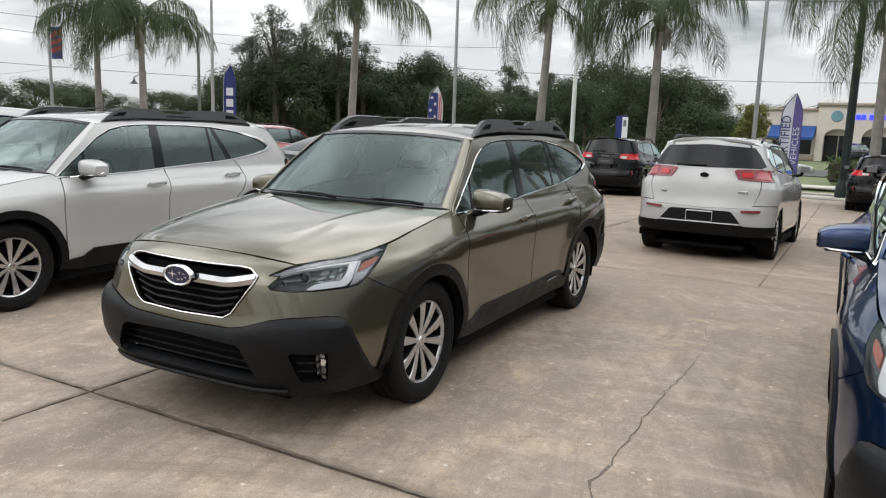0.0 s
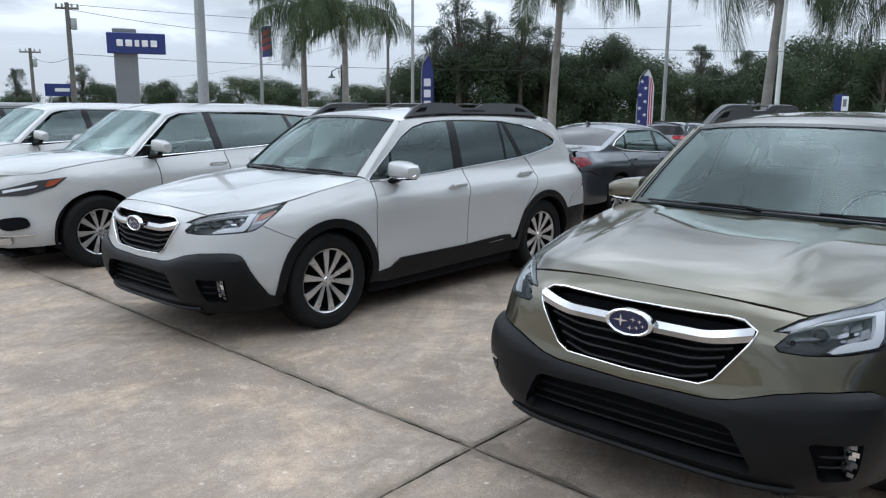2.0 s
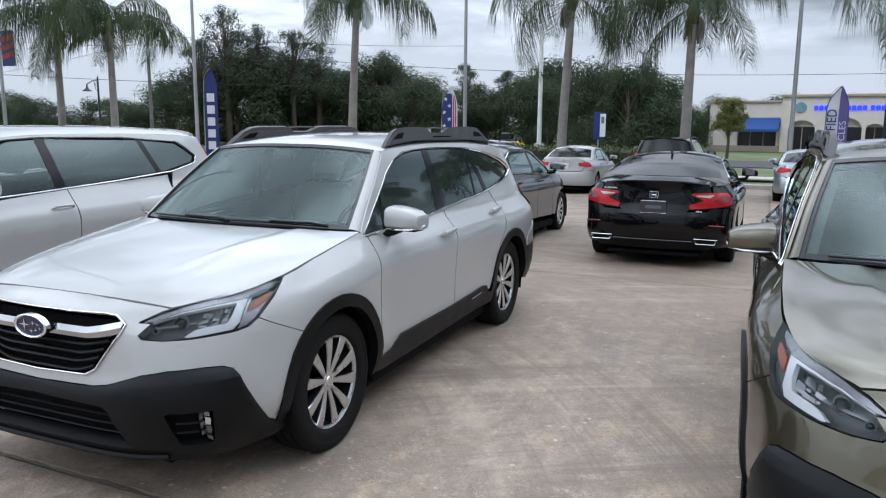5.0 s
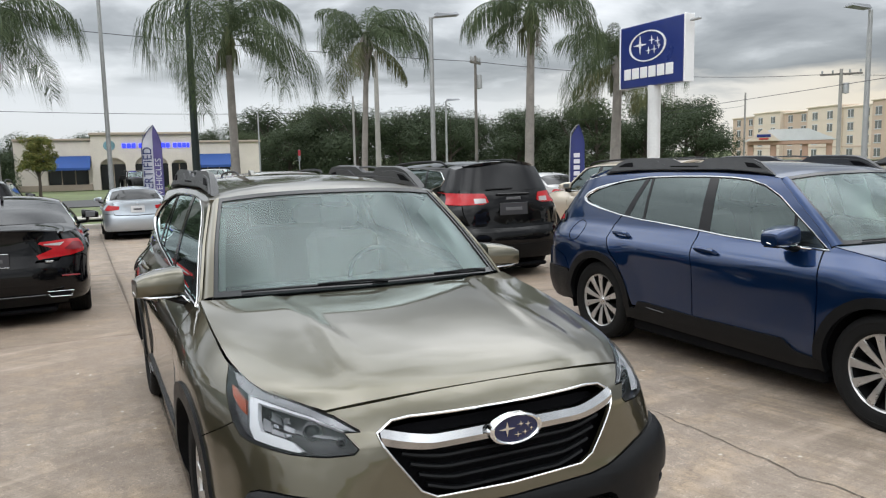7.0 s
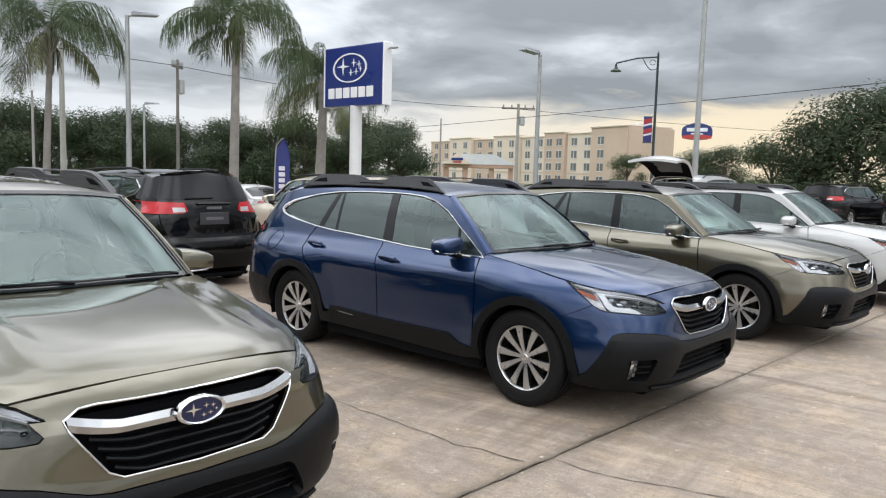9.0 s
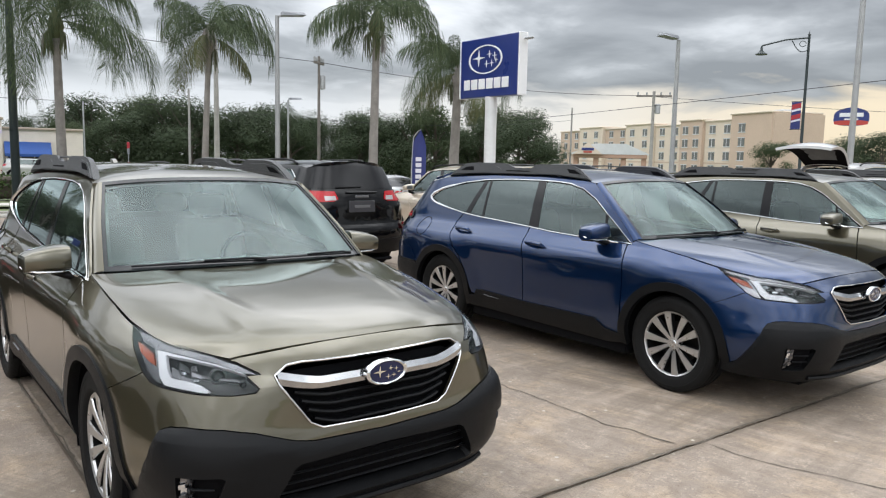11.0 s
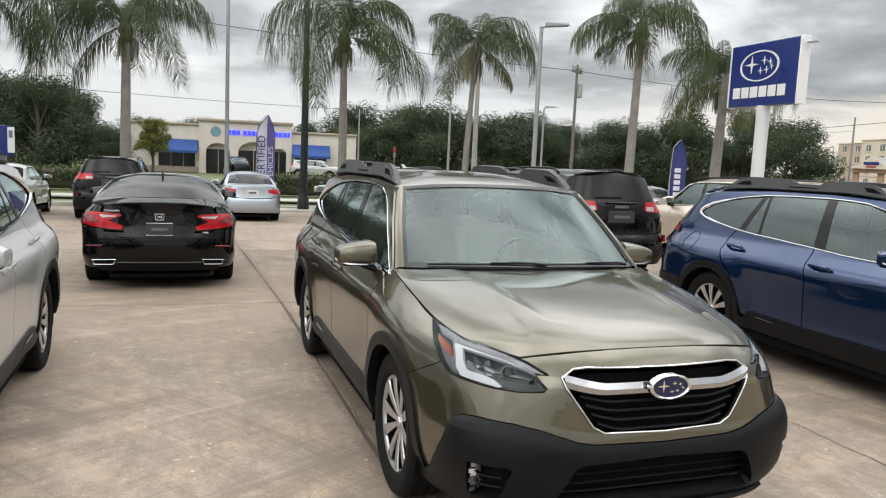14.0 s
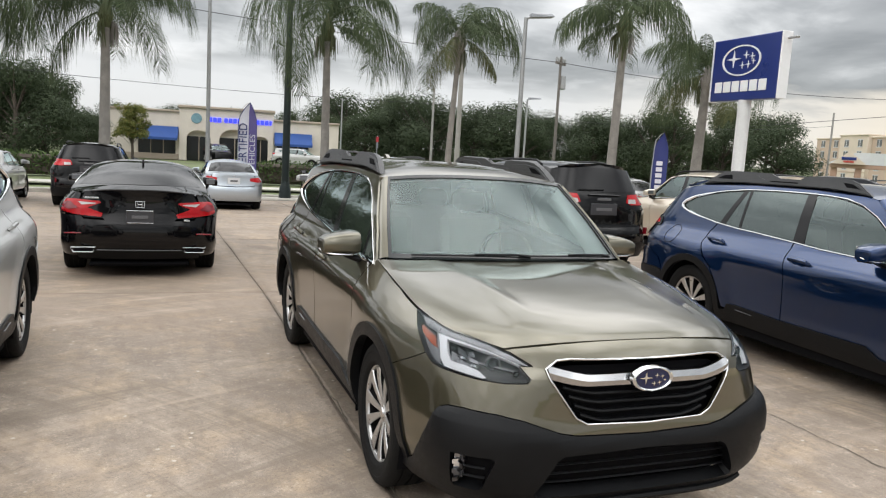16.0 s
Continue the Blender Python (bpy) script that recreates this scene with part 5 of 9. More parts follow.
        for xx, zz, r in ((0.640, 0.852, 0.030), (0.565, 0.822, 0.014)):
            c = sh.at(*F(xx, zz), -0.036)
            d = Matrix.Translation((sg * c.x, c.y, c.z)) @ pose(0, 0, 0, 90, 0, sg * 20)
            part("lamp_projector", Geo().lathe([(0.0, 0.022), (r * 0.45, 0.019), (r * 0.75, 0.008), (r * 0.85, -0.004)], 20, d), "gloss", hl)
            part("projector_ring", Geo().lathe([(r * 0.86, 0.0), (r * 0.92, 0.014), (r, 0.012), (r * 1.04, -0.01)], 20, d), "lampgrey", hl)
        part("headlamp_cover", sh.panel(lampo, 0.0, 0.04, 0.0, s), "lens", hl)
        # fog lamp bay
        fb = part("fog_lamp", sh.panel(pocket, -0.015, 0.06, 0.0, s), "dark", car)
        for z in (0.400, 0.440):
            q = sh.line([(0.690, z + 0.004), (0.772, z)], 0.018, 0.03)
            part("fog_slat", Geo().tube([(sg * a.x, a.y, a.z) for a in q], 0.009, 6, flat=0.5), "plastic", fb)
        # facet colours alternate bright and dark to imitate glints in a clear lens
        for k in range(6):
            for n in range(2):
                z, q0 = 0.358 + 0.0205 * k, 0.782 - 0.0014 * k + 0.019 * n
                part("fog_lens", sh.panel([(q0, z + 0.019), (q0 + 0.017, z + 0.0175), (q0 + 0.018, z), (q0 + 0.001, z + 0.0015)], lambda q, zz, a=q0, t=(0.022 if (k + n) % 2 else 0.010): t + (0.9 if n else -0.7) * (q - a) * 0.8, 0.03, 0.02, s), ("reflector", "lampgrey", "smoke", "lampsilver")[(3 * k + 2 * n + k // 2) % 4], fb)
        q = sh.line(SS([(1.86, 0.402), (2.06, 0.410)]), 0.019, 0.05)
        part("sill_lettering", Geo().tube([(sg * a.x, a.y, a.z) for a in q], 0.006, 4, flat=0.5), "signgrey_dim", car)
        if sg < 0:
            fl = sh.line(SS(arc(3.11, 0.975, 0.092, 0, 360, 24)), 0.0005, 0.05)
            part("fuel_flap", Geo().tube([(-a.x, a.y, a.z) for a in fl[:-1]], 0.0035, 4, closed=True), "dark", car)
        # mirror
        mm = Matrix.Translation((sg * 0.945, 0.735, 1.118)) @ pose(0, 0, 0, 0, 0, -8 * sg) @ Matrix.Diagonal((-sg * 0.80, 1.35, 0.98, 1))
        mir = part("wing_mirror", mirror_cap(mm), paint_mat, car)
        ms = [tuple(mm @ Vector(v)) for v in ((-0.130, 0.010, -0.030), (-0.122, -0.026, -0.044), (-0.06, -0.048, -0.054), (0.05, -0.060, -0.057), (0.125, -0.054, -0.056))]
        ms += [(sg * 0.822, 0.640, 1.046), (sg * 0.812, 0.580, 1.044)]
        part("mirror_strip", Geo().tube(ms, [0.004, 0.006, 0.006, 0.006, 0.006, 0.006, 0.005], 6), "chrome", mir)
        part("mirror_base", Geo().box((0.0, 0.0, -0.060), (0.19, 0.085, 0.014), mm, bevel=0.006), "plastic", mir)
        part("mirror_arm", Geo().tube([(sg * 0.80, 0.70, 1.030), (sg * 0.85, 0.715, 1.040), (sg * 0.90, 0.73, 1.065)], [0.040, 0.032, 0.038], 8, flat=0.7), "plastic", mir)
        part("mirror_glass", Geo().box((0.022, 0.066, 0.002), (0.15, 0.008, 0.088), mm, bevel=0.003), "reflector", mir)
        # roof rail
        rp = Matrix(((0, 0, 1, 0), (1, 0, 0, 0), (0, 1, 0, 0), (0, 0, 0, 1)))
        rx = Matrix.Translation((sg * 0.600, 0, 1.54)) @ pose(0, 0, 0, 0, -12 * sg, 0) @ Matrix.Translation((0, 0, -1.54)) @ rp
        rg = Geo()
        rail = [(1.06, 1.515), (1.13, 1.560), (1.20, 1.606), (1.28, 1.634), (1.38, 1.643), (1.70, 1.643), (1.75, 1.630), (1.80, 1.604), (2.02, 1.603), (2.07, 1.618), (2.14, 1.641), (2.24, 1.645), (2.62, 1.645), (2.74, 1.634), (2.82, 1.602), (2.90, 1.560), (3.00, 1.500), (2.60, 1.535), (1.45, 1.548)]
        rg.prism(rail, -0.016, 0.016, rx)
        rg.prism([(1.08, 1.520), (1.16, 1.572), (1.24, 1.606), (1.40, 1.622), (1.62, 1.616), (1.70, 1.585), (2.20, 1.582), (2.30, 1.618), (2.60, 1.622), (2.74, 1.604), (2.84, 1.562), (2.94, 1.515), (2.60, 1.540), (1.40, 1.550)], -0.026, 0.028, rx)
        rg.prism([(1.10, 1.528), (1.24, 1.572), (1.50, 1.582), (2.40, 1.578), (2.72, 1.560), (2.92, 1.520), (2.4, 1.545), (1.5, 1.552)], -0.030, 0.030, rx)
        rg.tube([tuple(rx @ Vector(v)) for v in ((1.74, 1.632, 0.0), (1.90, 1.640, 0.0), (2.10, 1.634, 0.0))], 0.007, 6)
        rail_ob = part("roof_rail", rg, "railplastic", car, "black plastic roof rail")
        # near-black inlays, slightly proud, put the shade of the rail's hollows into colour
        for notch in ([(1.17, 1.560), (1.25, 1.597), (1.34, 1.604), (1.30, 1.566)], [(2.60, 1.562), (2.62, 1.604), (2.72, 1.594), (2.80, 1.562)], [(1.80, 1.566), (1.80, 1.576), (2.12, 1.574), (2.12, 1.564)]):
            part("rail_recess", Geo().prism(notch, -0.0315, 0.0315, rx), "dark", rail_ob)
        # rear lamp
        tl = part("tail_lamp", sh.panel(chaikin([S(3.40, 1.03), S(3.43, 1.12), S(3.52, 1.135), R(0.60, 1.10), R(0.46, 1.02), R(0.48, 0.93), S(3.62, 0.91), S(3.50, 0.95), S(3.56, 1.02)], 1), 0.012, 0.05, 0.02, s), "gloss", car, "dark smoked rear lamp with red light bar")
        part("tail_light_bar", sh.panel([S(3.46, 1.05), S(3.50, 1.095), R(0.58, 1.07), R(0.52, 1.02), R(0.54, 0.965), R(0.60, 1.01)], 0.016, 0.05, 0.006, s), "tail", tl)
    part("tailgate", sh.panel([R(0, 1.53), R(0.50, 1.47), R(0.66, 1.18), R(0.68, 0.96), R(0.62, 0.76), R(0, 0.74)], 0, 0.06, 0.012, "both"), paint_mat, car)
    part("rear_screen", sh.panel([R(0, 1.45), R(0.48, 1.43), R(0.60, 1.17), R(0, 1.14)], 0.005, 0.08, 0.008, "both"), "gloss", car)
    part("spoiler", roof.panel(-0.86, 0.86, 4.55, 5.0, 0.012, 16, 4, 0.03), paint_mat, car)
    part("rear_bumper", sh.panel([S(3.16, 0.60), S(3.25, 0.715), S(3.5, 0.795), S(3.60, 0.78), R(0.62, 0.75), R(0, 0.735), R(0, 0.585), R(0.55, 0.585), S(3.5, 0.605), S(3.2, 0.605)], 0.004, 0.06, 0.012, "both"), paint_mat, car)
    part("rear_cladding", sh.panel(rear_clad, 0.012, 0.06, 0.03, "both"), "plastic", car)
    # dark inner skin behind the seams
    inner = Geo()
    skin = [F(0, 0.88), F(0.45, 0.86), F(0.6, 0.72), S(-0.42, 0.78), S(-0.05, 0.98), S(0.43, 1.045), S(0.7, 1.035), S(1.5, 1.10), S(2.5, 1.17), S(3.3, 1.2), R(0, 1.12), R(0, 0.35), S(3.2, 0.40)] + SS(arc(wb, az, 0.425, 10, 170)) + SS([(2.3, 0.33), (0.45, 0.33)]) + SS(arc(0, az, 0.425, 5, 165)) + [S(-0.42, 0.34), F(0.5, 0.30), F(0, 0.30)]
    sh.panel(skin, -0.075, 0.10, 0, "both", inner)
    part("inner_shell", inner, "dark", car)
    underside(car, sh, wb, 0.36)
    cabin(car)
    part("headlining", roof.panel(-0.95, 0.95, 0.15, 4.8, -0.045, 12, 12, 0.0), "seat", car)
    part("boot_trim", Geo().box((0, 3.02, 0.97), (1.24, 0.05, 0.95), bevel=0.02), "dash", car)
    for x in (0.893, -0.893):
        for y in (0.0, wb):
            wheel(car, x, y, turn=random.uniform(0, 70))
    return car


def repaint(car, old, new_mat, label):
    """Gives a copy its own paint."""
    car["label"] = label
    for o in car.children_recursive:
        for sl in o.material_slots:
            if sl.material == old:
                sl.link = "OBJECT"
                sl.material = new_mat
    return car


def saloon(name, paint_mat, label, group="", kind="suv", wb=2.70, fo=0.92, ro=0.98, hw=0.925, roof_z=1.60, belt=1.02, r=0.345, rails=True,
           lamps=(), darks=(), brights=(), bodies=(), screen=None, privacy=True, clad=False, style="split", hood_z=1.0, open_gate=False, front=(), chrome=True, tail=None, low=0.26):
    """A parked car of the everyday kinds, facing -y with its front axle at y = 0. kind: suv or sedan."""
    car = new(name)
    tagged(car, label, "car", group)
    k = hw / 0.925
    yn, yt = -fo, wb + ro
    suv = kind == "suv"
    top = roof_z
    sh = Shell(
        w=[(0.18, 0.84 * k), (0.30, 0.890 * k), (0.42, 0.908 * k), (0.52, 0.900 * k), (0.62, 0.902 * k), (0.76, 0.920 * k), (belt - 0.16, 0.925 * k), (belt - 0.12, 0.908 * k), (belt - 0.05, 0.865 * k), (belt + 0.02, 0.80 * k), (belt + 0.12, 0.772 * k), (top - 0.13, 0.645 * k), (top - 0.06, 0.60 * k), (top, 0.54 * k)],
        nose=[(0.2, yn + 0.12), (0.3, yn + 0.04), (0.42, yn), (0.6, yn + 0.01), (0.8, yn + 0.04), (hood_z - 0.12, yn + 0.08), (hood_z, yn + 0.2)],
        tail=[(z, yt + y) for z, y in tail] if tail else ([(0.2, yt - 0.14), (0.32, yt - 0.04), (0.45, yt), (0.66, yt - 0.01), (0.78, yt - 0.05), (1.0, yt - 0.08), (1.1, yt - 0.11), (top - 0.12, yt - 0.33), (top, yt - 0.38)] if suv else
              [(0.2, yt - 0.14), (0.32, yt - 0.04), (0.45, yt), (0.62, yt), (0.75, yt - 0.04), (0.95, yt - 0.05), (1.05, yt - 0.03), (1.1, yt - 0.06), (top, yt - 0.2)]),
        yf=0.6, yr=wb + 0.15, nf=[(0.4, 3.2), (0.84, 2.8), (1.1, 2.6)], nr=[(0.5, 3.6), (1.0, 3.2), (1.5, 3.0)])
    F, S, R = sh.F, sh.S, sh.R
    SS = lambda pts: [S(*p) for p in pts]
    az = r - 0.006
    ra = r + 0.055
    # side outlines
    if suv:
        dlo = [(0.42, belt + 0.01), (1.2, belt + 0.04), (2.0, belt + 0.08), (wb - 0.12, belt + 0.13), (wb + 0.22, belt + 0.20), (wb + 0.27, belt + 0.27), (wb + 0.05, top - 0.155), (2.2, top - 0.104), (1.4, top - 0.096), (1.05, top - 0.113), (0.92, top - 0.152)]
        edge = [(0.40, belt + 0.035), (0.90, top - 0.125), (1.15, top - 0.085), (1.6, top - 0.072), (wb - 0.4, top - 0.075), (wb + 0.2, top - 0.10), (yt - 0.52, top - 0.135)]
        back = [R(0.505 * k, top - 0.118), R(0.69 * k, belt + 0.10), R(0.71 * k, belt - 0.12), R(0.64 * k, 0.74), S(yt - 0.34, 0.745), S(yt - 0.50, 0.69), S(wb + ra + 0.05, 0.555)]
    else:
        dlo = [(0.50, belt - 0.01), (1.2, belt + 0.01), (2.0, belt + 0.03), (wb - 0.22, belt + 0.055), (wb + 0.10, belt + 0.11), (wb - 0.06, belt + 0.19), (2.25, top - 0.125), (1.7, top - 0.105), (1.3, top - 0.115), (1.12, top - 0.15)]
        edge = [(0.46, belt + 0.01), (1.08, top - 0.115), (1.3, top - 0.082), (1.8, top - 0.075), (2.2, top - 0.10), (2.5, top - 0.165), (wb + 0.28, belt + 0.105), (wb + 0.50, belt + 0.045), (yt - 0.20, belt + 0.03)]
        back = [R(0.64 * k, belt + 0.028), R(0.67 * k, belt - 0.1), R(0.62 * k, 0.735), S(yt - 0.34, 0.745), S(yt - 0.50, 0.69), S(wb + ra + 0.05, 0.555)]
    ndl = 3
    seam = [(wb - 0.42, 0.42), (wb - 0.44, 0.60), (wb - 0.36, 0.76), (wb - 0.22, 0.90), (wb - 0.18, belt)]
    quarter = SS(edge) + back + SS(arc(wb, az, ra, 32, 166) + [(wb - 0.42, 0.40)] + seam + dlo[ndl:] + [(dlo[0][0] - 0.005, belt + 0.015)])
    wing = [F(0.58 * k, hood_z - 0.10), S(yn + 0.45, hood_z - 0.085), S(-0.28, hood_z - 0.045), S(0.0, hood_z), S(0.40, belt + 0.02)] + SS([(0.64, belt), (0.66, 0.62), (0.60, 0.33), (0.40, 0.30)] + arc(0, az, ra, 0, 160) + [(-ra + 0.01, 0.30)]) + [S(-0.36, 0.27), F(0.5, 0.24), F(0, 0.24), F(0, hood_z - 0.10)]
    door_f = SS([(0.652, belt - 0.006), (1.2, belt + 0.03 * suv), (1.49, belt + 0.045 * suv), (1.50, 0.33), (0.61, 0.31), (0.668, 0.62)])
    door_r = SS([(1.50, belt + 0.046 * suv), (2.0, belt + 0.07 * suv + 0.02 * (1 - suv)), (wb - 0.20, belt + 0.10 * suv + 0.03 * (1 - suv)), (wb - 0.23, 0.905), (wb - 0.37, 0.765), (wb - 0.452, 0.60), (wb - 0.43, 0.40), (wb - 0.45, 0.33), (1.51, 0.33)])
    bp = 1.44
    zb = lambda y: float(np.interp(y, [p[0] for p in dlo[:5]], [p[1] for p in dlo[:5]]))
    tp = [p for p in reversed(dlo[5:])]
    zt = lambda y: float(np.interp(y, [p[0] for p in tp], [p[1] for p in tp]))
    cp = wb - 0.30
    a_top = dlo[-1]
    wins = [("front_window", "sideglass", [(0.60, zb(0.6) + 0.014), (bp - 0.04, zb(bp) + 0.014), (bp - 0.09, zt(bp - 0.09) - 0.014), (a_top[0] + 0.18, zt(a_top[0] + 0.18) - 0.014), (a_top[0] + 0.03, a_top[1] - 0.02), (0.62, zb(0.6) + 0.11)]),
            ("rear_window", "privacy" if privacy else "sideglass", [(bp + 0.05, zb(bp) + 0.014), (cp - 0.02, zb(cp) + 0.014), (cp - 0.14, zt(cp - 0.14) - 0.014), (bp - 0.01, zt(bp) - 0.014)]),
            ("quarter_window", "privacy" if privacy else "sideglass", [(cp + 0.03, zb(cp) + 0.014), (dlo[4][0] - 0.04, dlo[4][1] + 0.012), (dlo[5][0] - 0.04, dlo[5][1] - 0.01), (dlo[6][0] - 0.02, dlo[6][1] - 0.02), (cp - 0.09, zt(cp - 0.09) - 0.014)])]
    fills = [("b_pillar", [(bp - 0.045, zb(bp) + 0.008), (bp + 0.055, zb(bp) + 0.008), (bp - 0.005, zt(bp) - 0.006), (bp - 0.095, zt(bp) - 0.006)]), ("c_pillar", [(cp - 0.025, zb(cp) + 0.01), (cp + 0.035, zb(cp) + 0.012), (cp - 0.085, zt(cp - 0.085) - 0.006), (cp - 0.145, zt(cp - 0.145) - 0.006)]),
             ("mirror_sail", [(dlo[0][0] + 0.02, belt + 0.014), (0.605, zb(0.6) + 0.012), (0.625, zb(0.6) + 0.115)])]
    for s, sg in (("one", 1), ("other", -1)):
        part("rear_quarter", sh.panel(quarter, 0, 0.08, 0.012, s), paint_mat, car)
        for nm, poly, hy in (("front_door", door_f, 1.36), ("rear_door", door_r, wb - 0.36)):
            d = part(nm, sh.panel(poly, 0, 0.08, 0.012, s), paint_mat, car)
            hp = [sh.at(*S(hy + t, belt - 0.09), o) for t, o in ((-0.10, 0.004), (-0.085, 0.032), (0.0, 0.038), (0.085, 0.032), (0.10, 0.004))]
            part("door_handle", Geo().tube([(sg * a.x, a.y, a.z) for a in hp], 0.012, 6), paint_mat, d)
        for nm, mt, poly in wins:
            part(nm, sh.panel(SS(poly), -0.006, 0.10, 0.004, s), mt, car)
        for nm, poly in fills:
            part(nm, sh.panel(SS(poly), -0.003, 0.08, 0.01, s), "gloss", car)
        tr = sh.line(SS(dlo + dlo[:1]), 0.004, 0.06)[:-1]
        part("window_trim", Geo().tube([(sg * a.x, a.y, a.z) for a in tr], 0.0065, 5, closed=True), "chrome" if chrome else "gloss", car)
        if clad:
            for cy in (0.0, wb):
                ring = SS(arc(cy, az, ra + 0.05, -8, 188, 18) + arc(cy, az, ra - 0.02, 190, -10, 18))
                part("arch_cladding", sh.panel(ring, 0.014, 0.08, 0.04, s), "plastic", car)
            part("sill_cladding", sh.panel(SS([(0.40, 0.40), (wb - 0.40, 0.42), (wb - 0.40, 0.24), (0.40, 0.24)]), 0.014, 0.1, 0.03, s), "plastic", car)
        for li, (poly, mt) in enumerate(lamps):
            part("tail_lamp", sh.panel(poly(F, S, R), 0.010 + 0.005 * li, 0.05, 0.02, s), mt, car)
        for li, (poly, mt) in enumerate(front):
            part("headlamp" if mt in ("lens", "led", "lampdark") else "air_intake", sh.panel(poly(F, S, R), 0.006 + 0.004 * li, 0.06, 0.01, s), mt, car)
        mm = Matrix.Translation((sg * (hw + 0.045), 0.66, belt + 0.125)) @ Matrix.Diagonal((-sg * 0.86, 0.9, 0.95, 1))
        mir = part("wing_mirror", mirror_cap(mm), paint_mat, car)
        part("mirror_glass", Geo().box((0, 0.070, 0.004), (0.15, 0.008, 0.085), mm, bevel=0.003), "smoke", mir)
        part("mirror_arm", Geo().tube([(sg * 0.80 * k, 0.60, belt + 0.01), (sg * (hw - 0.01), 0.65, belt + 0.03), (sg * (hw + 0.02), 0.66, belt + 0.10)], [0.035, 0.032, 0.030], 8, flat=0.8), "plastic", mir)
        if rails:
            p = [sh.at(*S(y, top - 0.09), 0.0) for y in (0.98, 1.08, 1.25, 1.8, wb - 0.3, wb - 0.05, wb + 0.08)]
            zz = (-0.005, 0.045, 0.065, 0.075, 0.068, 0.05, 0.0)
            part("roof_rail", Geo().tube([(sg * (a.x - 0.035), a.y, a.z + 0.02 + h) for a, h in zip(p, zz)], 0.017, 8), "plastic", car)
    part("front_body", sh.panel(wing, 0, 0.07, 0.012, "both"), paint_mat, car)
    hood = Deck([(yn + 0.05, hood_z - 0.09), (yn + 0.12, hood_z - 0.035), (yn + 0.35, hood_z + 0.01), (-0.20, hood_z + 0.045), (0.20, belt + 0.055)],
                [tuple(sh.at(*e)) for e in (F(0.58 * k, hood_z - 0.10), S(yn + 0.45, hood_z - 0.08), S(-0.28, hood_z - 0.04), S(0.0, hood_z + 0.004), S(0.40, belt + 0.028))], 3.0, 0.008)
    part("bonnet", hood.panel(-0.995, 0.995, 0, 4, 0.002, 24, 18, 0.02), paint_mat, car)
    e0, e1 = edge[0], edge[1]
    ws = Deck([(e0[0] - 0.18, e0[1] + 0.02), ((e0[0] + e1[0]) / 2 - 0.13, (e0[1] + e1[1]) / 2 + 0.04), (e1[0] - 0.07, e1[1] + 0.045)], [tuple(sh.at(*S(*e))) for e in (e0, ((e0[0] + e1[0]) / 2, (e0[1] + e1[1]) / 2), e1)], 2.6)
    part("windscreen", ws.panel(-0.92, 0.92, 0.0, 2.0, -0.004, 16, 10, 0.004), "wsglass", car)
    for s in (-1, 1):
        part("a_pillar", ws.panel(0.915 if s > 0 else -1.0, 1.0 if s > 0 else -0.915, 0, 2, 0, 2, 8, 0.012), paint_mat, car)
    if suv:
        rm = [(edge[1][0] - 0.07, edge[1][1] + 0.045)] + [(y, z + 0.072) for y, z in edge[2:6]] + [(sh.tail(top - 0.055) - 0.015, top - 0.055)]
        roof = Deck(rm, [tuple(sh.at(*S(*e))) for e in edge[1:]], 2.8)
        part("roof", roof.panel(-1, 1, 0, len(rm) - 1, 0, 20, 20, 0.015), paint_mat, car)
        if not open_gate:
            gate = part("tailgate", sh.panel([R(0, top - 0.06), R(0.48 * k, top - 0.12), R(0.68 * k, belt + 0.10), R(0.70 * k, belt - 0.12), R(0.62 * k, 0.70), R(0, 0.68)], 0.0, 0.08, 0.012, "both"), paint_mat, car)
            part("rear_screen", sh.panel([R(0, top - 0.13), R(0.47 * k, top - 0.15), R(0.60 * k, belt + 0.11), R(0, belt + 0.08)] if screen is None else screen(F, S, R), 0.006, 0.08, 0.008, "both"), "gloss", gate)
            part("spoiler", roof.panel(-0.84, 0.84, len(rm) - 1.35, len(rm) - 1, 0.014, 14, 3, 0.035), paint_mat, car)
            wp = [sh.at(*R(x, belt + 0.135 - 0.02 * x), 0.02) for x in (0.0, 0.2, 0.38)]
            part("rear_wiper", Geo().tube([tuple(a) for a in wp], 0.010, 6), "plastic", gate)
        else:
            gm = pose(0, yt - 0.52, top - 0.03, 16, 0, 0)
            gg = Geo()
            vs = []
            for j in range(9):
                for i in range(9):
                    u, v = i / 4 - 1, j / 8
                    vs.append((u * (0.52 + 0.14 * math.sin(v * 1.7)), v * 1.25, 0.30 * math.sin(v * math.pi * 0.9) * (1 - 0.3 * u * u) - 0.03 * u * u - 0.05 * v))
            gg.add(vs, [(j * 9 + i, j * 9 + i + 1, (j + 1) * 9 + i + 1, (j + 1) * 9 + i) for j in range(8) for i in range(8)], gm)
            rt = part("raised_tailgate", gg, paint_mat, car, "raised open tailgate")
            lin = Geo().add([(x * 0.96, y, z - 0.06) for x, y, z in vs], [(j * 9 + i, (j + 1) * 9 + i, (j + 1) * 9 + i + 1, j * 9 + i + 1) for j in range(8) for i in range(8)], gm)
            rim = [0, 1, 2, 3, 4, 5, 6, 7, 8] + [9 * j + 8 for j in range(1, 9)] + [72 + i for i in range(7, -1, -1)] + [9 * j for j in range(7, 0, -1)]
            k = len(rim)
            gg2 = [gm @ Vector(vs[i]) for i in rim] + [gm @ Vector((vs[i][0] * 0.96, vs[i][1], vs[i][2] - 0.06)) for i in rim]
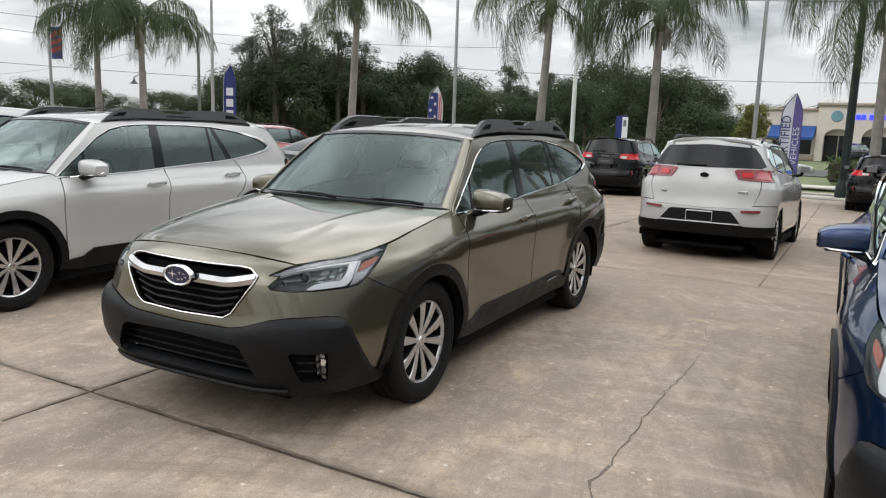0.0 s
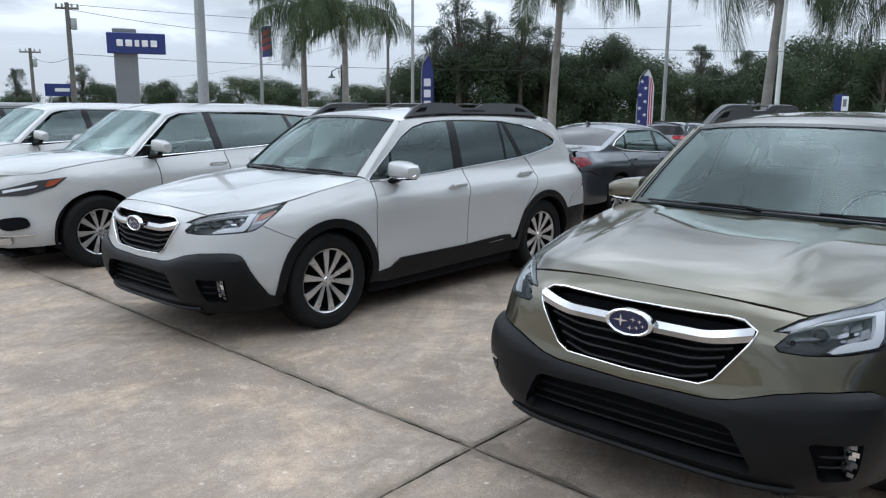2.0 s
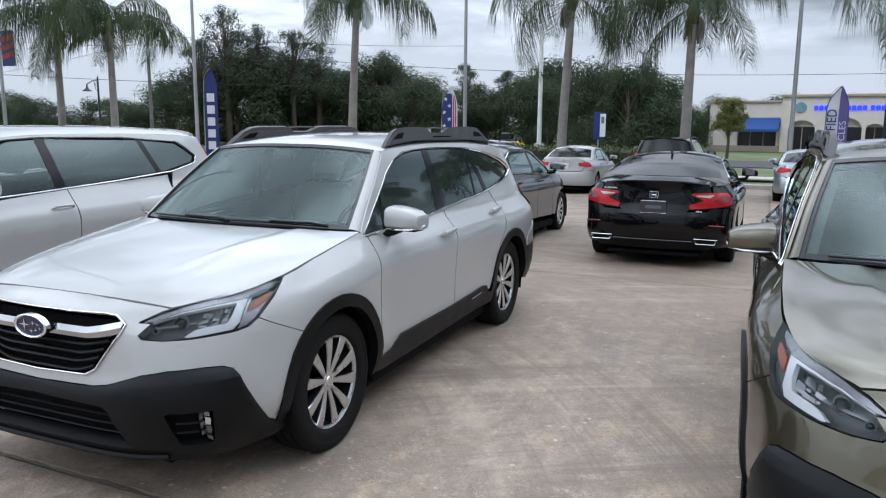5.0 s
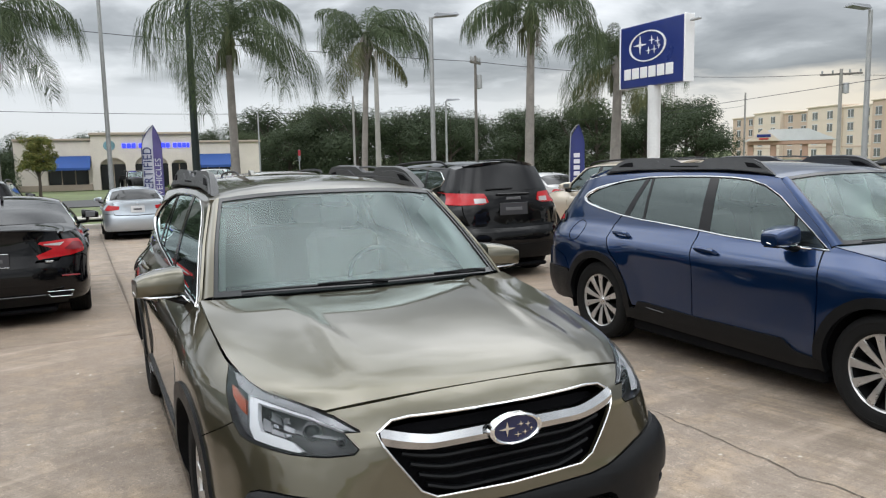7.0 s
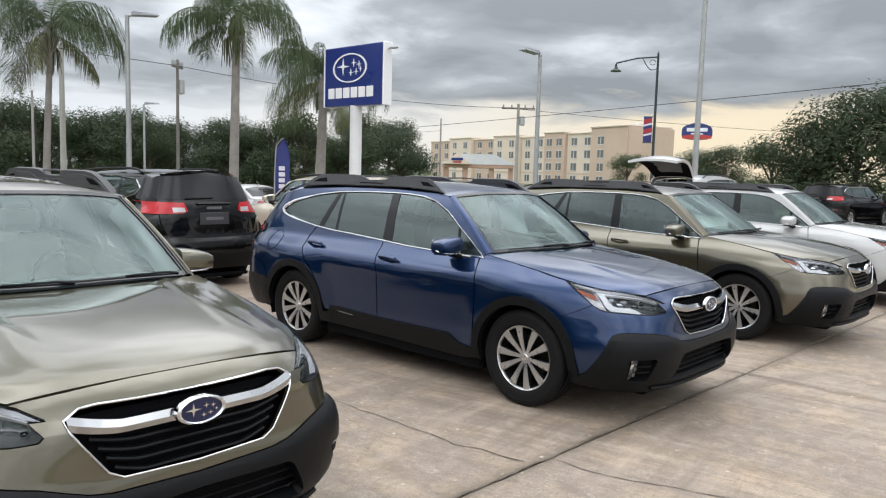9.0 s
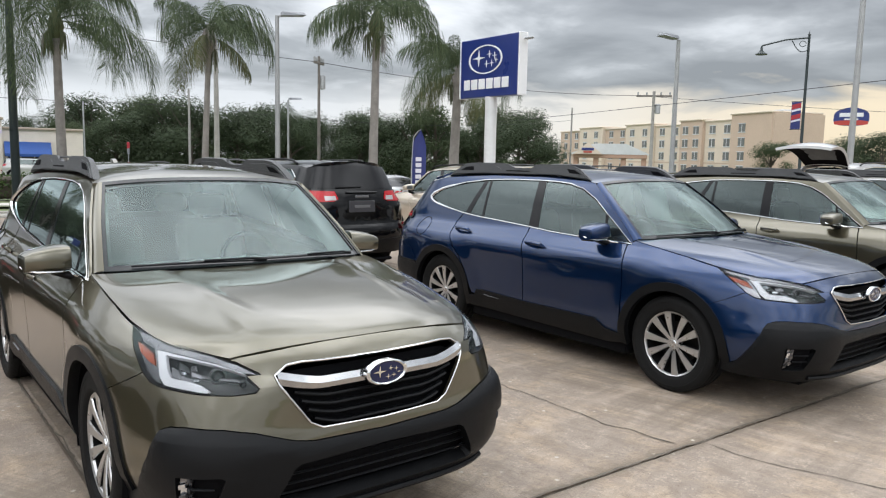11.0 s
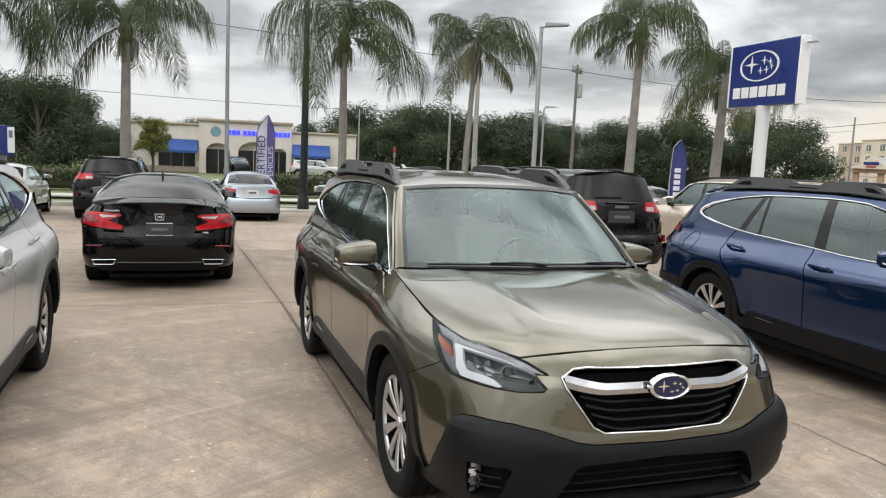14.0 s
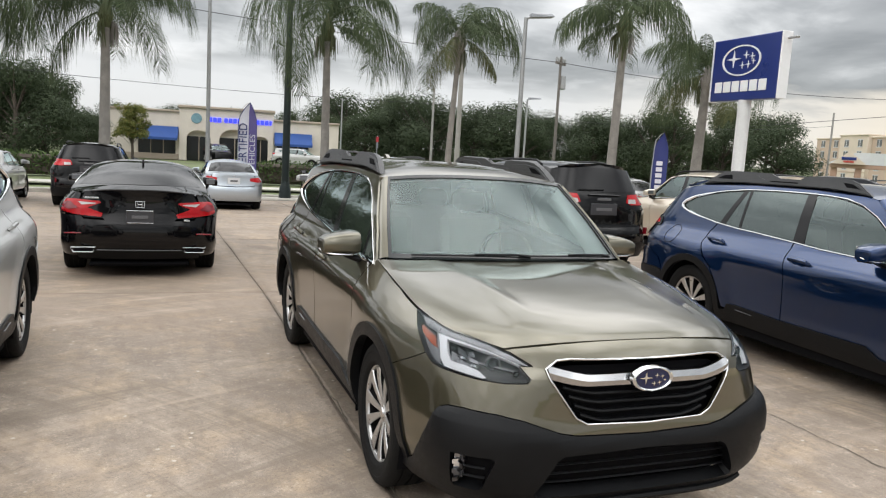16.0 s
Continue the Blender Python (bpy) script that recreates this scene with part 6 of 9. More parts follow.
            part("tailgate_edge", Geo().add(gg2, [(i, (i + 1) % k, (i + 1) % k + k, i + k) for i in range(k)]), paint_mat, rt)
            part("tailgate_lining", lin, "dark", rt, "dark inner lining")
            wv = [(u * 0.42, 1.25 * v, 0.30 * math.sin(v * math.pi * 0.9) * (1 - 0.3 * (0.7 * u) ** 2) - 0.05 * v - 0.072) for v in (0.14, 0.27, 0.40, 0.53, 0.64) for u in (-1, -0.5, 0, 0.5, 1)]
            part("gate_window", Geo().add(wv, [(j * 5 + i, j * 5 + i + 5, j * 5 + i + 6, j * 5 + i + 1) for j in range(4) for i in range(4)], gm), "gatepane", rt, "pale grey tinted window seen from within")
            gs = Geo().add([(u * 0.46, 1.25 * v, 0.30 * math.sin(v * math.pi * 0.9) * (1 - 0.3 * (0.7 * u) ** 2) - 0.05 * v + 0.010) for v in (0.10, 0.22, 0.34, 0.46, 0.56) for u in (-1, -0.5, 0, 0.5, 1)], [(j * 5 + i, j * 5 + i + 1, j * 5 + i + 6, j * 5 + i + 5) for j in range(4) for i in range(4)], gm)
            part("rear_screen", gs, "gloss", car)
    else:
        rm = [(edge[1][0] - 0.07, edge[1][1] + 0.045)] + [(y, z + 0.075) for y, z in edge[2:5]] + [(edge[5][0] + 0.03, edge[5][1] + 0.075)]
        roof = Deck(rm, [tuple(sh.at(*S(*e))) for e in edge[1:6]], 2.8)
        part("roof", roof.panel(-1, 1, 0, 4, 0, 20, 18, 0.015), paint_mat, car)
        bl = Deck([(edge[5][0] + 0.03, edge[5][1] + 0.075), ((edge[5][0] + edge[6][0]) / 2 + 0.10, (edge[5][1] + edge[6][1]) / 2 + 0.075), (edge[6][0] + 0.16, edge[6][1] + 0.015)],
                  [tuple(sh.at(*S(*e))) for e in (edge[5], ((edge[5][0] + edge[6][0]) / 2, (edge[5][1] + edge[6][1]) / 2), edge[6])], 2.6)
        part("rear_screen", bl.panel(-0.90, 0.90, 0.03, 1.97, 0.003, 14, 8, 0.006), "gloss", car)
        for s in (-1, 1):
            part("rear_pillar", bl.panel(0.895 if s > 0 else -1.0, 1.0 if s > 0 else -0.895, 0, 2, 0, 2, 8, 0.012), paint_mat, car)
        bt = Deck([(edge[6][0] + 0.14, edge[6][1] + 0.018), (edge[7][0] + 0.12, edge[7][1] + 0.055), (yt - 0.13, belt + 0.075), (yt - 0.045, belt + 0.07)],
                  [tuple(sh.at(*S(*e))) for e in (edge[6], edge[7], edge[8])] + [tuple(sh.at(*R(0.66 * k, belt + 0.025)))], 3.2)
        part("boot_lid", bt.panel(-1, 1, 0, 3, 0.0, 18, 10, 0.02), paint_mat, car)
        lip = [bt.at(u, 2.97, 0.008) for u in (-0.92, -0.6, -0.3, 0, 0.3, 0.6, 0.92)]
        part("boot_lip", Geo().tube([tuple(p) for p in lip], 0.014, 8), paint_mat, car)
        part("boot_face", sh.panel([R(0, belt + 0.075), R(0.60 * k, belt + 0.045), R(0.66 * k, belt - 0.1), R(0.60 * k, 0.72), R(0, 0.70)], 0.0, 0.07, 0.012, "both"), paint_mat, car)
        fin = Geo().prism([(0.0, 0.0), (0.15, 0.0), (0.14, 0.05), (0.10, 0.045)], -0.014, 0.014, Matrix(((0, 0, 1, 0), (1, 0, 0, edge[5][0] - 0.25), (0, 1, 0, top - 0.045), (0, 0, 0, 1))))
        part("aerial_fin", fin, paint_mat, car)
    part("rear_bumper", sh.panel([S(wb + ra + 0.02, 0.54), S(yt - 0.50, 0.675), S(yt - 0.34, 0.735), R(0.63 * k, 0.730), R(0.605 * k, 0.695), R(0, 0.675), R(0, low), R(0.6 * k, low), S(yt - 0.4, low), S(wb + ra, 0.30)], 0.003, 0.08, 0.012, "both"), paint_mat, car)
    for poly, mt in darks:
        part("bumper_insert", sh.panel(poly(F, S, R), 0.012, 0.08, 0.012, "both"), mt, car)
    for poly, mt in bodies:
        part("trim_panel", sh.panel(poly(F, S, R), 0.016, 0.06, 0.012, "both"), mt, car)
    for x0, x1, z, rad, mt, nm in brights:
        p = [sh.at(*R(x0 + (x1 - x0) * i / 6, z), 0.016) for i in range(7)]
        if x0 == 0:
            part(nm, Geo().tube([(-a.x, a.y, a.z) for a in reversed(p)] + [tuple(a) for a in p[1:]], rad, 6), mt, car)
        else:
            for sg in (-1, 1):
                part(nm, Geo().tube([(sg * a.x, a.y, a.z) for a in p], rad, 8, flat=0.6), mt, car)
    inner = Geo()
    skin = [F(0, hood_z - 0.14), F(0.5, hood_z - 0.14), S(-0.3, hood_z - 0.1), S(0.5, belt - 0.04), S(wb, belt - 0.02), S(yt - 0.4, belt - 0.06), R(0, belt - 0.06), R(0, 0.30), S(yt - 0.4, 0.30)] + SS(arc(wb, az, ra + 0.005, -5, 185)) + SS(arc(0, az, ra + 0.005, -5, 185)) + [F(0.5, 0.28), F(0, 0.28)]
    sh.panel(skin, -0.05, 0.12, 0, "both", inner)
    part("inner_shell", inner, "dark", car)
    underside(car, sh, wb, r, 0.17, 0.72, yn + 0.35, yt - 0.45)
    cabin(car, seats=((0.37, 1.50), (-0.37, 1.50)), floor=0.40 if suv else 0.28, bench=wb - 0.35, dash_y=0.78, half=0.60, mat="dash")
    for x in (hw - 0.03, -hw + 0.03):
        for y in (0.0, wb):
            wheel(car, x, y, r, 0.225, style, 0.22, random.uniform(0, 70))
    return car


def badge(car, y, z, r, flat, mat="chrome", x=0.0):
    """A plain oval badge on a tail panel."""
    m = Matrix.Translation((x, y, z)) @ pose(0, 0, 0, -90, 0, 0) @ Matrix.Diagonal((1, flat, 1, 1))
    part("badge", Geo().lathe([(0.0, 0.012), (r * 0.8, 0.012), (r, 0.0)], 20, m), mat, car)


def plate(car, y, z, mat="plate", w=0.30, h=0.15):
    g = part("number_plate", Geo().box((0, y, z), (w, 0.014, h), bevel=0.004), mat, car)
    part("plate_bar", Geo().box((0, y + 0.010, z), (w * 0.6, 0.006, h * 0.25), bevel=0.002), "platedark" if mat == "plate" else "signgrey_dim", g)
    return g


# ---- the ground ----
def lot_z(y):
    """The lot is level round the show row and falls gently to the street."""
    return 0.0 if y < 4.88 else (-0.03 * (y - 4.88) if y < 27.0 else -0.664)


def thing(name, label, category, x=0, y=0, z=0, rz=0, group=""):
    e = new(name)
    e.matrix_basis = pose(x, y, z, 0, 0, rz)
    return tagged(e, label, category, group)


def structure(ob, label, category):
    return tagged(ob, label, category, kind="structure")


def build_ground():
    ys = [-600, -60, 4.88, 10, 16, 22, 27.0, 60, 200, 2500]
    vs, fs = [], []
    xs = [-2500, -300, -60, -30, 30, 60, 300, 2500]
    for y in ys:
        for x in xs:
            vs.append((x, y, lot_z(y) - 0.07))
    n = len(xs)
    fs = [(j * n + i, j * n + i + 1, (j + 1) * n + i + 1, (j + 1) * n + i) for j in range(len(ys) - 1) for i in range(n - 1)]
    structure(mesh_ob("ground", vs, fs, M["earth"]), "rough grassy ground round the lot", "ground")
    # tar bed that shows in the slab joints
    vs, fs = [], []
    ys = [-30, 4.88, 27.0]
    for y in ys:
        for x in (-45, 45):
            vs.append((x, y, lot_z(y) - 0.016))
    structure(mesh_ob("slab_bed", vs, [(0, 1, 3, 2), (2, 3, 5, 4)], M["joint"]), "dark filler under the slab joints", "ground")
    # street verge
    g = Geo().box((0, 27.15, -0.62), (90, 0.30, 0.26), bevel=0.03)
    structure(g.ob("kerb", M["kerb"]), "pale concrete kerb along the lot", "kerb")
    g = Geo().box((0, 32.6, -0.60), (120, 1.5, 0.06), bevel=0.01)
    structure(g.ob("pavement_walk", M["walk"]), "pale concrete footpath beyond the verge", "footpath")
    g = Geo().box((0, 48.0, -0.70), (300, 8.5, 0.04), bevel=0.01)
    structure(g.ob("road", M["asphalt"]), "grey asphalt street", "road")


build_ground()

# ---- parked cars ----
HERO = "olive green crossover wagon with black cladding and raised roof rails"
green = wagon("crossover_wagon", M["green"], HERO, "cars in the show row")
for x, y, mat, lab in ((-3.735, -0.10, "white", "white crossover wagon with black cladding beside the olive one"),
                       (3.875, -0.27, "blue", "dark blue crossover wagon with chrome window trim"),
                       (7.45, -0.45, "olive", "olive crossover wagon parked beyond the blue one"),
                       (11.05, -0.50, "white", "white crossover wagon at the end of the show row")):
    repaint(copy_thing(green, pose(x, y, 0)), M["green"], M[mat], lab)


def tail_y(car, wb, ro, x, y, rz=180):
    """Stands a car with its tail at y, its nose pointing away from the show row, on the slope of the lot."""
    tilt = math.degrees(math.atan(0.03)) if y > 4 else 0
    car.matrix_basis = pose(x, y + wb + ro, lot_z(y + wb + ro), tilt, 0, rz)
    return car


# white SUVs next to the white wagon
vfront = [(lambda F, S, R: [F(0.48, 0.80), F(0.62, 0.84), S(-0.50, 0.892), S(-0.26, 0.918), S(-0.38, 0.825), F(0.70, 0.755), F(0.50, 0.742)], "lampdark"),
          (lambda F, S, R: [F(0.54, 0.798), S(-0.50, 0.852), S(-0.52, 0.828), F(0.55, 0.774)], "led"),
          (lambda F, S, R: [S(-0.42, 0.885), S(-0.30, 0.905), S(-0.39, 0.838), S(-0.45, 0.83)], "amber"),
          (lambda F, S, R: [F(0.46, 0.375), F(0.76, 0.395), F(0.76, 0.383), F(0.46, 0.362)], "chrome"),
          (lambda F, S, R: chaikin([F(0.50, 0.525), F(0.71, 0.565), F(0.75, 0.45), F(0.58, 0.415)], 2), "dark"),
          (lambda F, S, R: [F(0.0, 0.34), F(0.62, 0.36), F(0.60, 0.30), F(0, 0.29)], "satin"),
          (lambda F, S, R: [F(0.0, 0.84), F(0.36, 0.83), F(0.40, 0.76), F(0.34, 0.56), F(0, 0.54)], "gloss")]
vlamp = [(lambda F, S, R: [R(0.52, 1.45), R(0.60, 1.35), R(0.66, 1.10), R(0.70, 0.85), R(0.55, 0.85), R(0.58, 1.05)], "tail")]
v1 = saloon("suv", M["white"], "white mid-size SUV with chrome window line", "cars in the show row", wb=2.865, fo=0.90, ro=0.95, hw=0.94, roof_z=1.63, belt=1.06, r=0.365, front=vfront, lamps=vlamp, hood_z=1.04, style="split", rails=False)
v1.matrix_basis = pose(-7.06, -0.26, 0)
v2 = copy_thing(v1, pose(-10.55, -0.10, 0))
v2["label"] = "second white SUV with chrome window line in the row"
v3 = copy_thing(v1, pose(-14.1, -0.0, 0))
repaint(v3, M["white"], M["black"], "black SUV at the end of the row")

# black sedan with red lamps
hl = [(lambda F, S, R: [S(3.55, 0.888), R(0.80, 0.912), R(0.70, 0.918), R(0.44, 0.908), R(0.42, 0.888), R(0.56, 0.828), R(0.40, 0.768), R(0.42, 0.722), R(0.72, 0.748), S(3.58, 0.778)], "tail"),
      (lambda F, S, R: [R(0.665, 0.890), R(0.47, 0.884), R(0.48, 0.872), R(0.625, 0.856)], "tailw"),
      (lambda F, S, R: [S(3.60, 0.868), R(0.745, 0.885), R(0.66, 0.820), R(0.76, 0.800), S(3.60, 0.815)], "taildeep")]
dark_sedan = saloon("sedan", M["black"], "glossy black sedan with red tail lamps and twin exhausts", "cars in the second row", kind="sedan", wb=2.83, fo=0.94, ro=1.11, hw=0.93, roof_z=1.40, belt=0.965, r=0.34, rails=False, lamps=hl,
               darks=[(lambda F, S, R: [R(0, 0.33), R(0.70, 0.34), R(0.66, 0.24), R(0, 0.23)], "plastic"), (lambda F, S, R: [R(0, 0.775), R(0.30, 0.77), R(0.40, 0.72), R(0.36, 0.645), R(0, 0.635)], "gloss")], brights=[(0, 0.46, 0.345, 0.006, "lampgrey", "bumper_trim")], hood_z=0.95, chrome=True)
hb = Geo().tube([(-0.045, 3.925, 0.845), (0.045, 3.925, 0.845), (0.052, 3.922, 0.915), (-0.052, 3.922, 0.915)], 0.007, 6, closed=True)
hb.tube([(-0.022, 3.925, 0.855), (-0.026, 3.925, 0.905)], 0.007, 6).tube([(0.022, 3.925, 0.855), (0.026, 3.925, 0.905)], 0.007, 6).tube([(-0.024, 3.925, 0.88), (0.024, 3.925, 0.88)], 0.006, 6)
part("badge", hb, "chrome", dark_sedan, "square chrome badge")
plate(dark_sedan, 3.950, 0.735, "platedark")
for z in (0.665, 0.808):
    part("plate_trim", Geo().box((0, 3.956, z), (0.30, 0.012, 0.008), bevel=0.003), "satin", dark_sedan)
for x in (0.61, -0.61):
    ex = Geo().tube([(x - 0.13, 3.90, 0.372), (x + 0.13, 3.90, 0.372), (x + 0.10, 3.915, 0.318), (x - 0.10, 3.915, 0.318)], 0.0055, 6, closed=True)
    et = part("exhaust_tip", ex, "chrome", dark_sedan)
    part("exhaust_bore", Geo().box((x, 3.89, 0.345), (0.20, 0.02, 0.045), bevel=0.006), "dark", et)
for x in (0.52, -0.52):
    part("lettering_bar", Geo().box((-x, 3.915, 0.945 if x < 0 else 0.70), (0.16 if x < 0 else 0.07, 0.008, 0.018), bevel=0.002), "satin", dark_sedan)
for x in (0.72, -0.72):
    part("bumper_reflector", Geo().box((x, 3.86, 0.535), (0.18, 0.05, 0.016), bevel=0.006), "taildeep", dark_sedan)
tail_y(dark_sedan, 2.83, 1.11, -2.13, 5.93)

# white compact SUV
kl = [(lambda F, S, R: [S(3.04, 1.160), R(0.80, 1.185), R(0.60, 1.196), R(0.39, 1.184), R(0.36, 1.166), R(0.43, 1.056), R(0.70, 1.046), S(3.12, 1.040)], "taildeep"),
      (lambda F, S, R: [S(3.10, 1.145), R(0.72, 1.165), R(0.64, 1.165), R(0.62, 1.075), R(0.72, 1.068), S(3.16, 1.062)], "tailpink"),
      (lambda F, S, R: [R(0.58, 1.150), R(0.45, 1.142), R(0.47, 1.085), R(0.58, 1.085)], "tail"),
      (lambda F, S, R: [R(0.50, 0.668), R(0.72, 0.678), R(0.71, 0.648), R(0.50, 0.640)], "taildeep")]
pale_suv = saloon("suv", M["white"], "white compact SUV with black rear screen and red lamps", "cars in the second row", wb=2.70, fo=0.86, ro=0.80, hw=0.915, roof_z=1.63, belt=1.085, r=0.33, lamps=kl,
             darks=[(lambda F, S, R: [R(0, 0.652), R(0.37, 0.648), R(0.40, 0.632), R(0.51, 0.500), R(0, 0.492)], "plastic"), (lambda F, S, R: [R(0, 0.482), R(0.50, 0.482), R(0.56, 0.468), R(0.78, 0.470), S(3.1, 0.47), S(3.12, 0.35), R(0.6, 0.335), R(0, 0.335)], "plastic")],
             brights=[(0, 0.49, 0.487, 0.008, "led", "bumper_trim")],
             screen=lambda F, S, R: [R(0, 1.500), R(0.55, 1.470), R(0.62, 1.38), R(0.71, 1.235), R(0.66, 1.210), R(0, 1.200)], hood_z=1.02, low=0.34)
badge(pale_suv, 3.405, 1.10, 0.058, 0.55, "gloss")
pf = Geo().tube([(-0.165, 3.535, 0.492), (0.165, 3.535, 0.492), (0.165, 3.53, 0.632), (-0.165, 3.53, 0.632)], 0.009, 6, closed=True)
part("plate_frame", pf, "plate", pale_suv, "empty white number plate frame")
part("lettering_bar", Geo().box((-0.50, 3.42, 0.90), (0.12, 0.008, 0.035), bevel=0.002), "satin", pale_suv)
part("lettering_bar", Geo().box((0.50, 3.42, 0.86), (0.08, 0.008, 0.03), bevel=0.002), "satin", pale_suv)
tail_y(pale_suv, 2.70, 0.80, 1.36, 6.55, 178)

# black boxy SUV
gl = [(lambda F, S, R: [S(3.28, 1.150), R(0.80, 1.168), R(0.41, 1.138), R(0.37, 1.03), R(0.44, 1.0), R(0.74, 0.995), S(3.38, 1.01)], "tail"),
      (lambda F, S, R: [R(0.55, 1.075), R(0.41, 1.075), R(0.40, 1.018), R(0.55, 1.014)], "tailw")]
boxy_suv = saloon("suv", M["black"], "black boxy SUV with wide red tail lamps", "cars in the second row", wb=2.857, fo=0.92, ro=0.95, hw=0.92, roof_z=1.60, belt=1.06, r=0.36, lamps=gl,
             darks=[(lambda F, S, R: [R(0, 0.46), R(0.8, 0.48), S(3.4, 0.50), S(3.4, 0.28), R(0.7, 0.27), R(0, 0.27)], "plastic")],
             screen=lambda F, S, R: [R(0, 1.50), R(0.56, 1.48), R(0.72, 1.19), R(0, 1.165)], hood_z=1.05,
             tail=[(0.2, -0.14), (0.32, -0.05), (0.45, 0.0), (0.62, 0.0), (0.70, -0.045), (1.0, -0.05), (1.1, -0.065), (1.48, -0.21), (1.6, -0.27)])
plate(boxy_suv, 3.757, 0.93, "platedark", 0.42, 0.16)
part("lettering_bar", Geo().box((0, 3.752, 1.07), (0.22, 0.012, 0.035), bevel=0.003), "signgrey_dim", boxy_suv)
for x in (0.74, -0.74):
    part("bumper_reflector", Geo().box((x, 3.70, 0.64), (0.035, 0.06, 0.10), bevel=0.006), "taildeep", boxy_suv)
part("handle_bar", Geo().box((0, 3.745, 1.125), (0.5, 0.03, 0.025), bevel=0.008), "gloss", boxy_suv)
tail_y(boxy_suv, 2.857, 0.95, 4.22, 5.95)
boxy_suv.matrix_basis = boxy_suv.matrix_basis @ Matrix.Translation((0, 3.8, 0)) @ Matrix.Scale(1.06, 4) @ Matrix.Translation((0, -3.8, 0))

# beige SUV beyond it
beige = saloon("suv", M["beige"], "beige SUV parked facing away from the show row", "cars in the second row", wb=2.85, fo=0.95, ro=1.0, hw=0.95, roof_z=1.66, belt=1.08, r=0.37, lamps=vlamp, hood_z=1.06)
tail_y(beige, 2.85, 1.0, 8.35, 6.1)
# slate sedan behind the white wagon
sl = [(lambda F, S, R: [S(3.60, 0.93), R(0.72, 0.94), R(0.46, 0.925), R(0.48, 0.80), R(0.72, 0.79), S(3.58, 0.85)], "taildeep")]
slate = saloon("sedan", M["slate"], "slate grey sedan with chrome window line", "cars in the second row", kind="sedan", wb=2.80, fo=0.92, ro=1.14, hw=0.915, roof_z=1.46, belt=0.985, r=0.335, rails=False, lamps=sl, hood_z=0.95, privacy=False, style="ten")
badge(slate, 3.90, 0.95, 0.05, 1.0)
plate(slate, 3.945, 0.62, "plate")
tail_y(slate, 2.80, 1.14, -5.05, 5.55)
# third row by the street
silver = saloon("sedan", M["silver"], "pale silver sedan parked by the street", "cars in the street row", kind="sedan", wb=2.75, fo=0.95, ro=1.06, hw=0.91, roof_z=1.50, belt=1.0, r=0.33, rails=False, hood_z=0.97, privacy=False, style="five",
                lamps=[(lambda F, S, R: [S(3.48, 0.97), R(0.72, 0.985), R(0.46, 0.95), R(0.48, 0.86), R(0.72, 0.83), S(3.46, 0.85)], "tail")])
plate(silver, 3.79, 0.86, "plate", 0.36, 0.18)
badge(silver, 3.77, 1.0, 0.04, 0.6)
tail_y(silver, 2.75, 1.06, 0.12, 19.5)
whites = copy_thing(silver, Matrix())
repaint(whites, M["silver"], M["white"], "white sedan parked by the street")
tail_y(whites, 2.75, 1.06, -6.75, 19.5)
bsuv = copy_thing(boxy_suv, Matrix())
bsuv["label"] = "black SUV with roof rails parked by the street"
bsuv["group"] = "cars in the street row"
tail_y(bsuv, 2.857, 0.95, -3.72, 19.4)
bsuv.matrix_basis = bsuv.matrix_basis @ Matrix.Scale(1.12, 4)
dsuv = copy_thing(boxy_suv, Matrix())
dsuv["label"] = "dark SUV parked by the street lamp"
dsuv["group"] = "cars in the street row"
tail_y(dsuv, 2.857, 0.95, 3.75, 19.9)
gsuv = copy_thing(pale_suv, Matrix())
repaint(gsuv, M["white"], M["slate"], "grey compact SUV parked by the street")
gsuv["group"] = "cars in the street row"
tail_y(gsuv, 2.70, 0.80, -9.6, 19.3)
rsuv = copy_thing(pale_suv, Matrix())
repaint(rsuv, M["white"], M["red"], "dark red compact SUV")
rsuv["group"] = "cars in the street row"
tail_y(rsuv, 2.70, 0.80, -11.6, 10.8)
wfar = copy_thing(silver, Matrix())
repaint(wfar, M["silver"], M["white"], "white car parked beyond the beige SUV")
tail_y(wfar, 2.75, 1.06, 12.3, 15.6)
hatch = saloon("suv", M["white"], "white SUV with its tailgate raised", "cars in the second row", wb=2.75, fo=0.9, ro=0.95, hw=0.95, roof_z=1.76, belt=1.10, r=0.37, open_gate=True, hood_z=1.03)
hatch.matrix_basis = pose(20.4, 5.4, lot_z(5.4), 0, 0, 90) @ Matrix.Scale(1.03, 4)
for x, y, mt, lab in ((34.0, 5.0, "black", "dark SUV far off by the trees"), (38.5, 2.0, "slate", "grey SUV far off by the trees")):
    c = repaint(copy_thing(boxy_suv, pose(x, y, -0.05, 0, 0, 80)), M["black"], M[mt], lab)
    c["group"] = "far cars"
bl = repaint(copy_thing(pale_suv, Matrix()), M["white"], M["blue"], "blue compact SUV parked beyond the row")
bl["group"] = "far cars"
bl.matrix_basis = pose(27.3, 23.4, lot_z(23.4), 0, 0, -40)
cs = copy_thing(boxy_suv, pose(3.2, 67.5, -0.66, 0, 0, 8))
cs["label"], cs["group"] = "black SUV parked at the shop", "far cars"
cw = repaint(copy_thing(boxy_suv, pose(11.3, 65.5, -0.66, 0, 0, 60)), M["black"], M["white"], "white truck parked at the shop")
cw["group"] = "far cars"


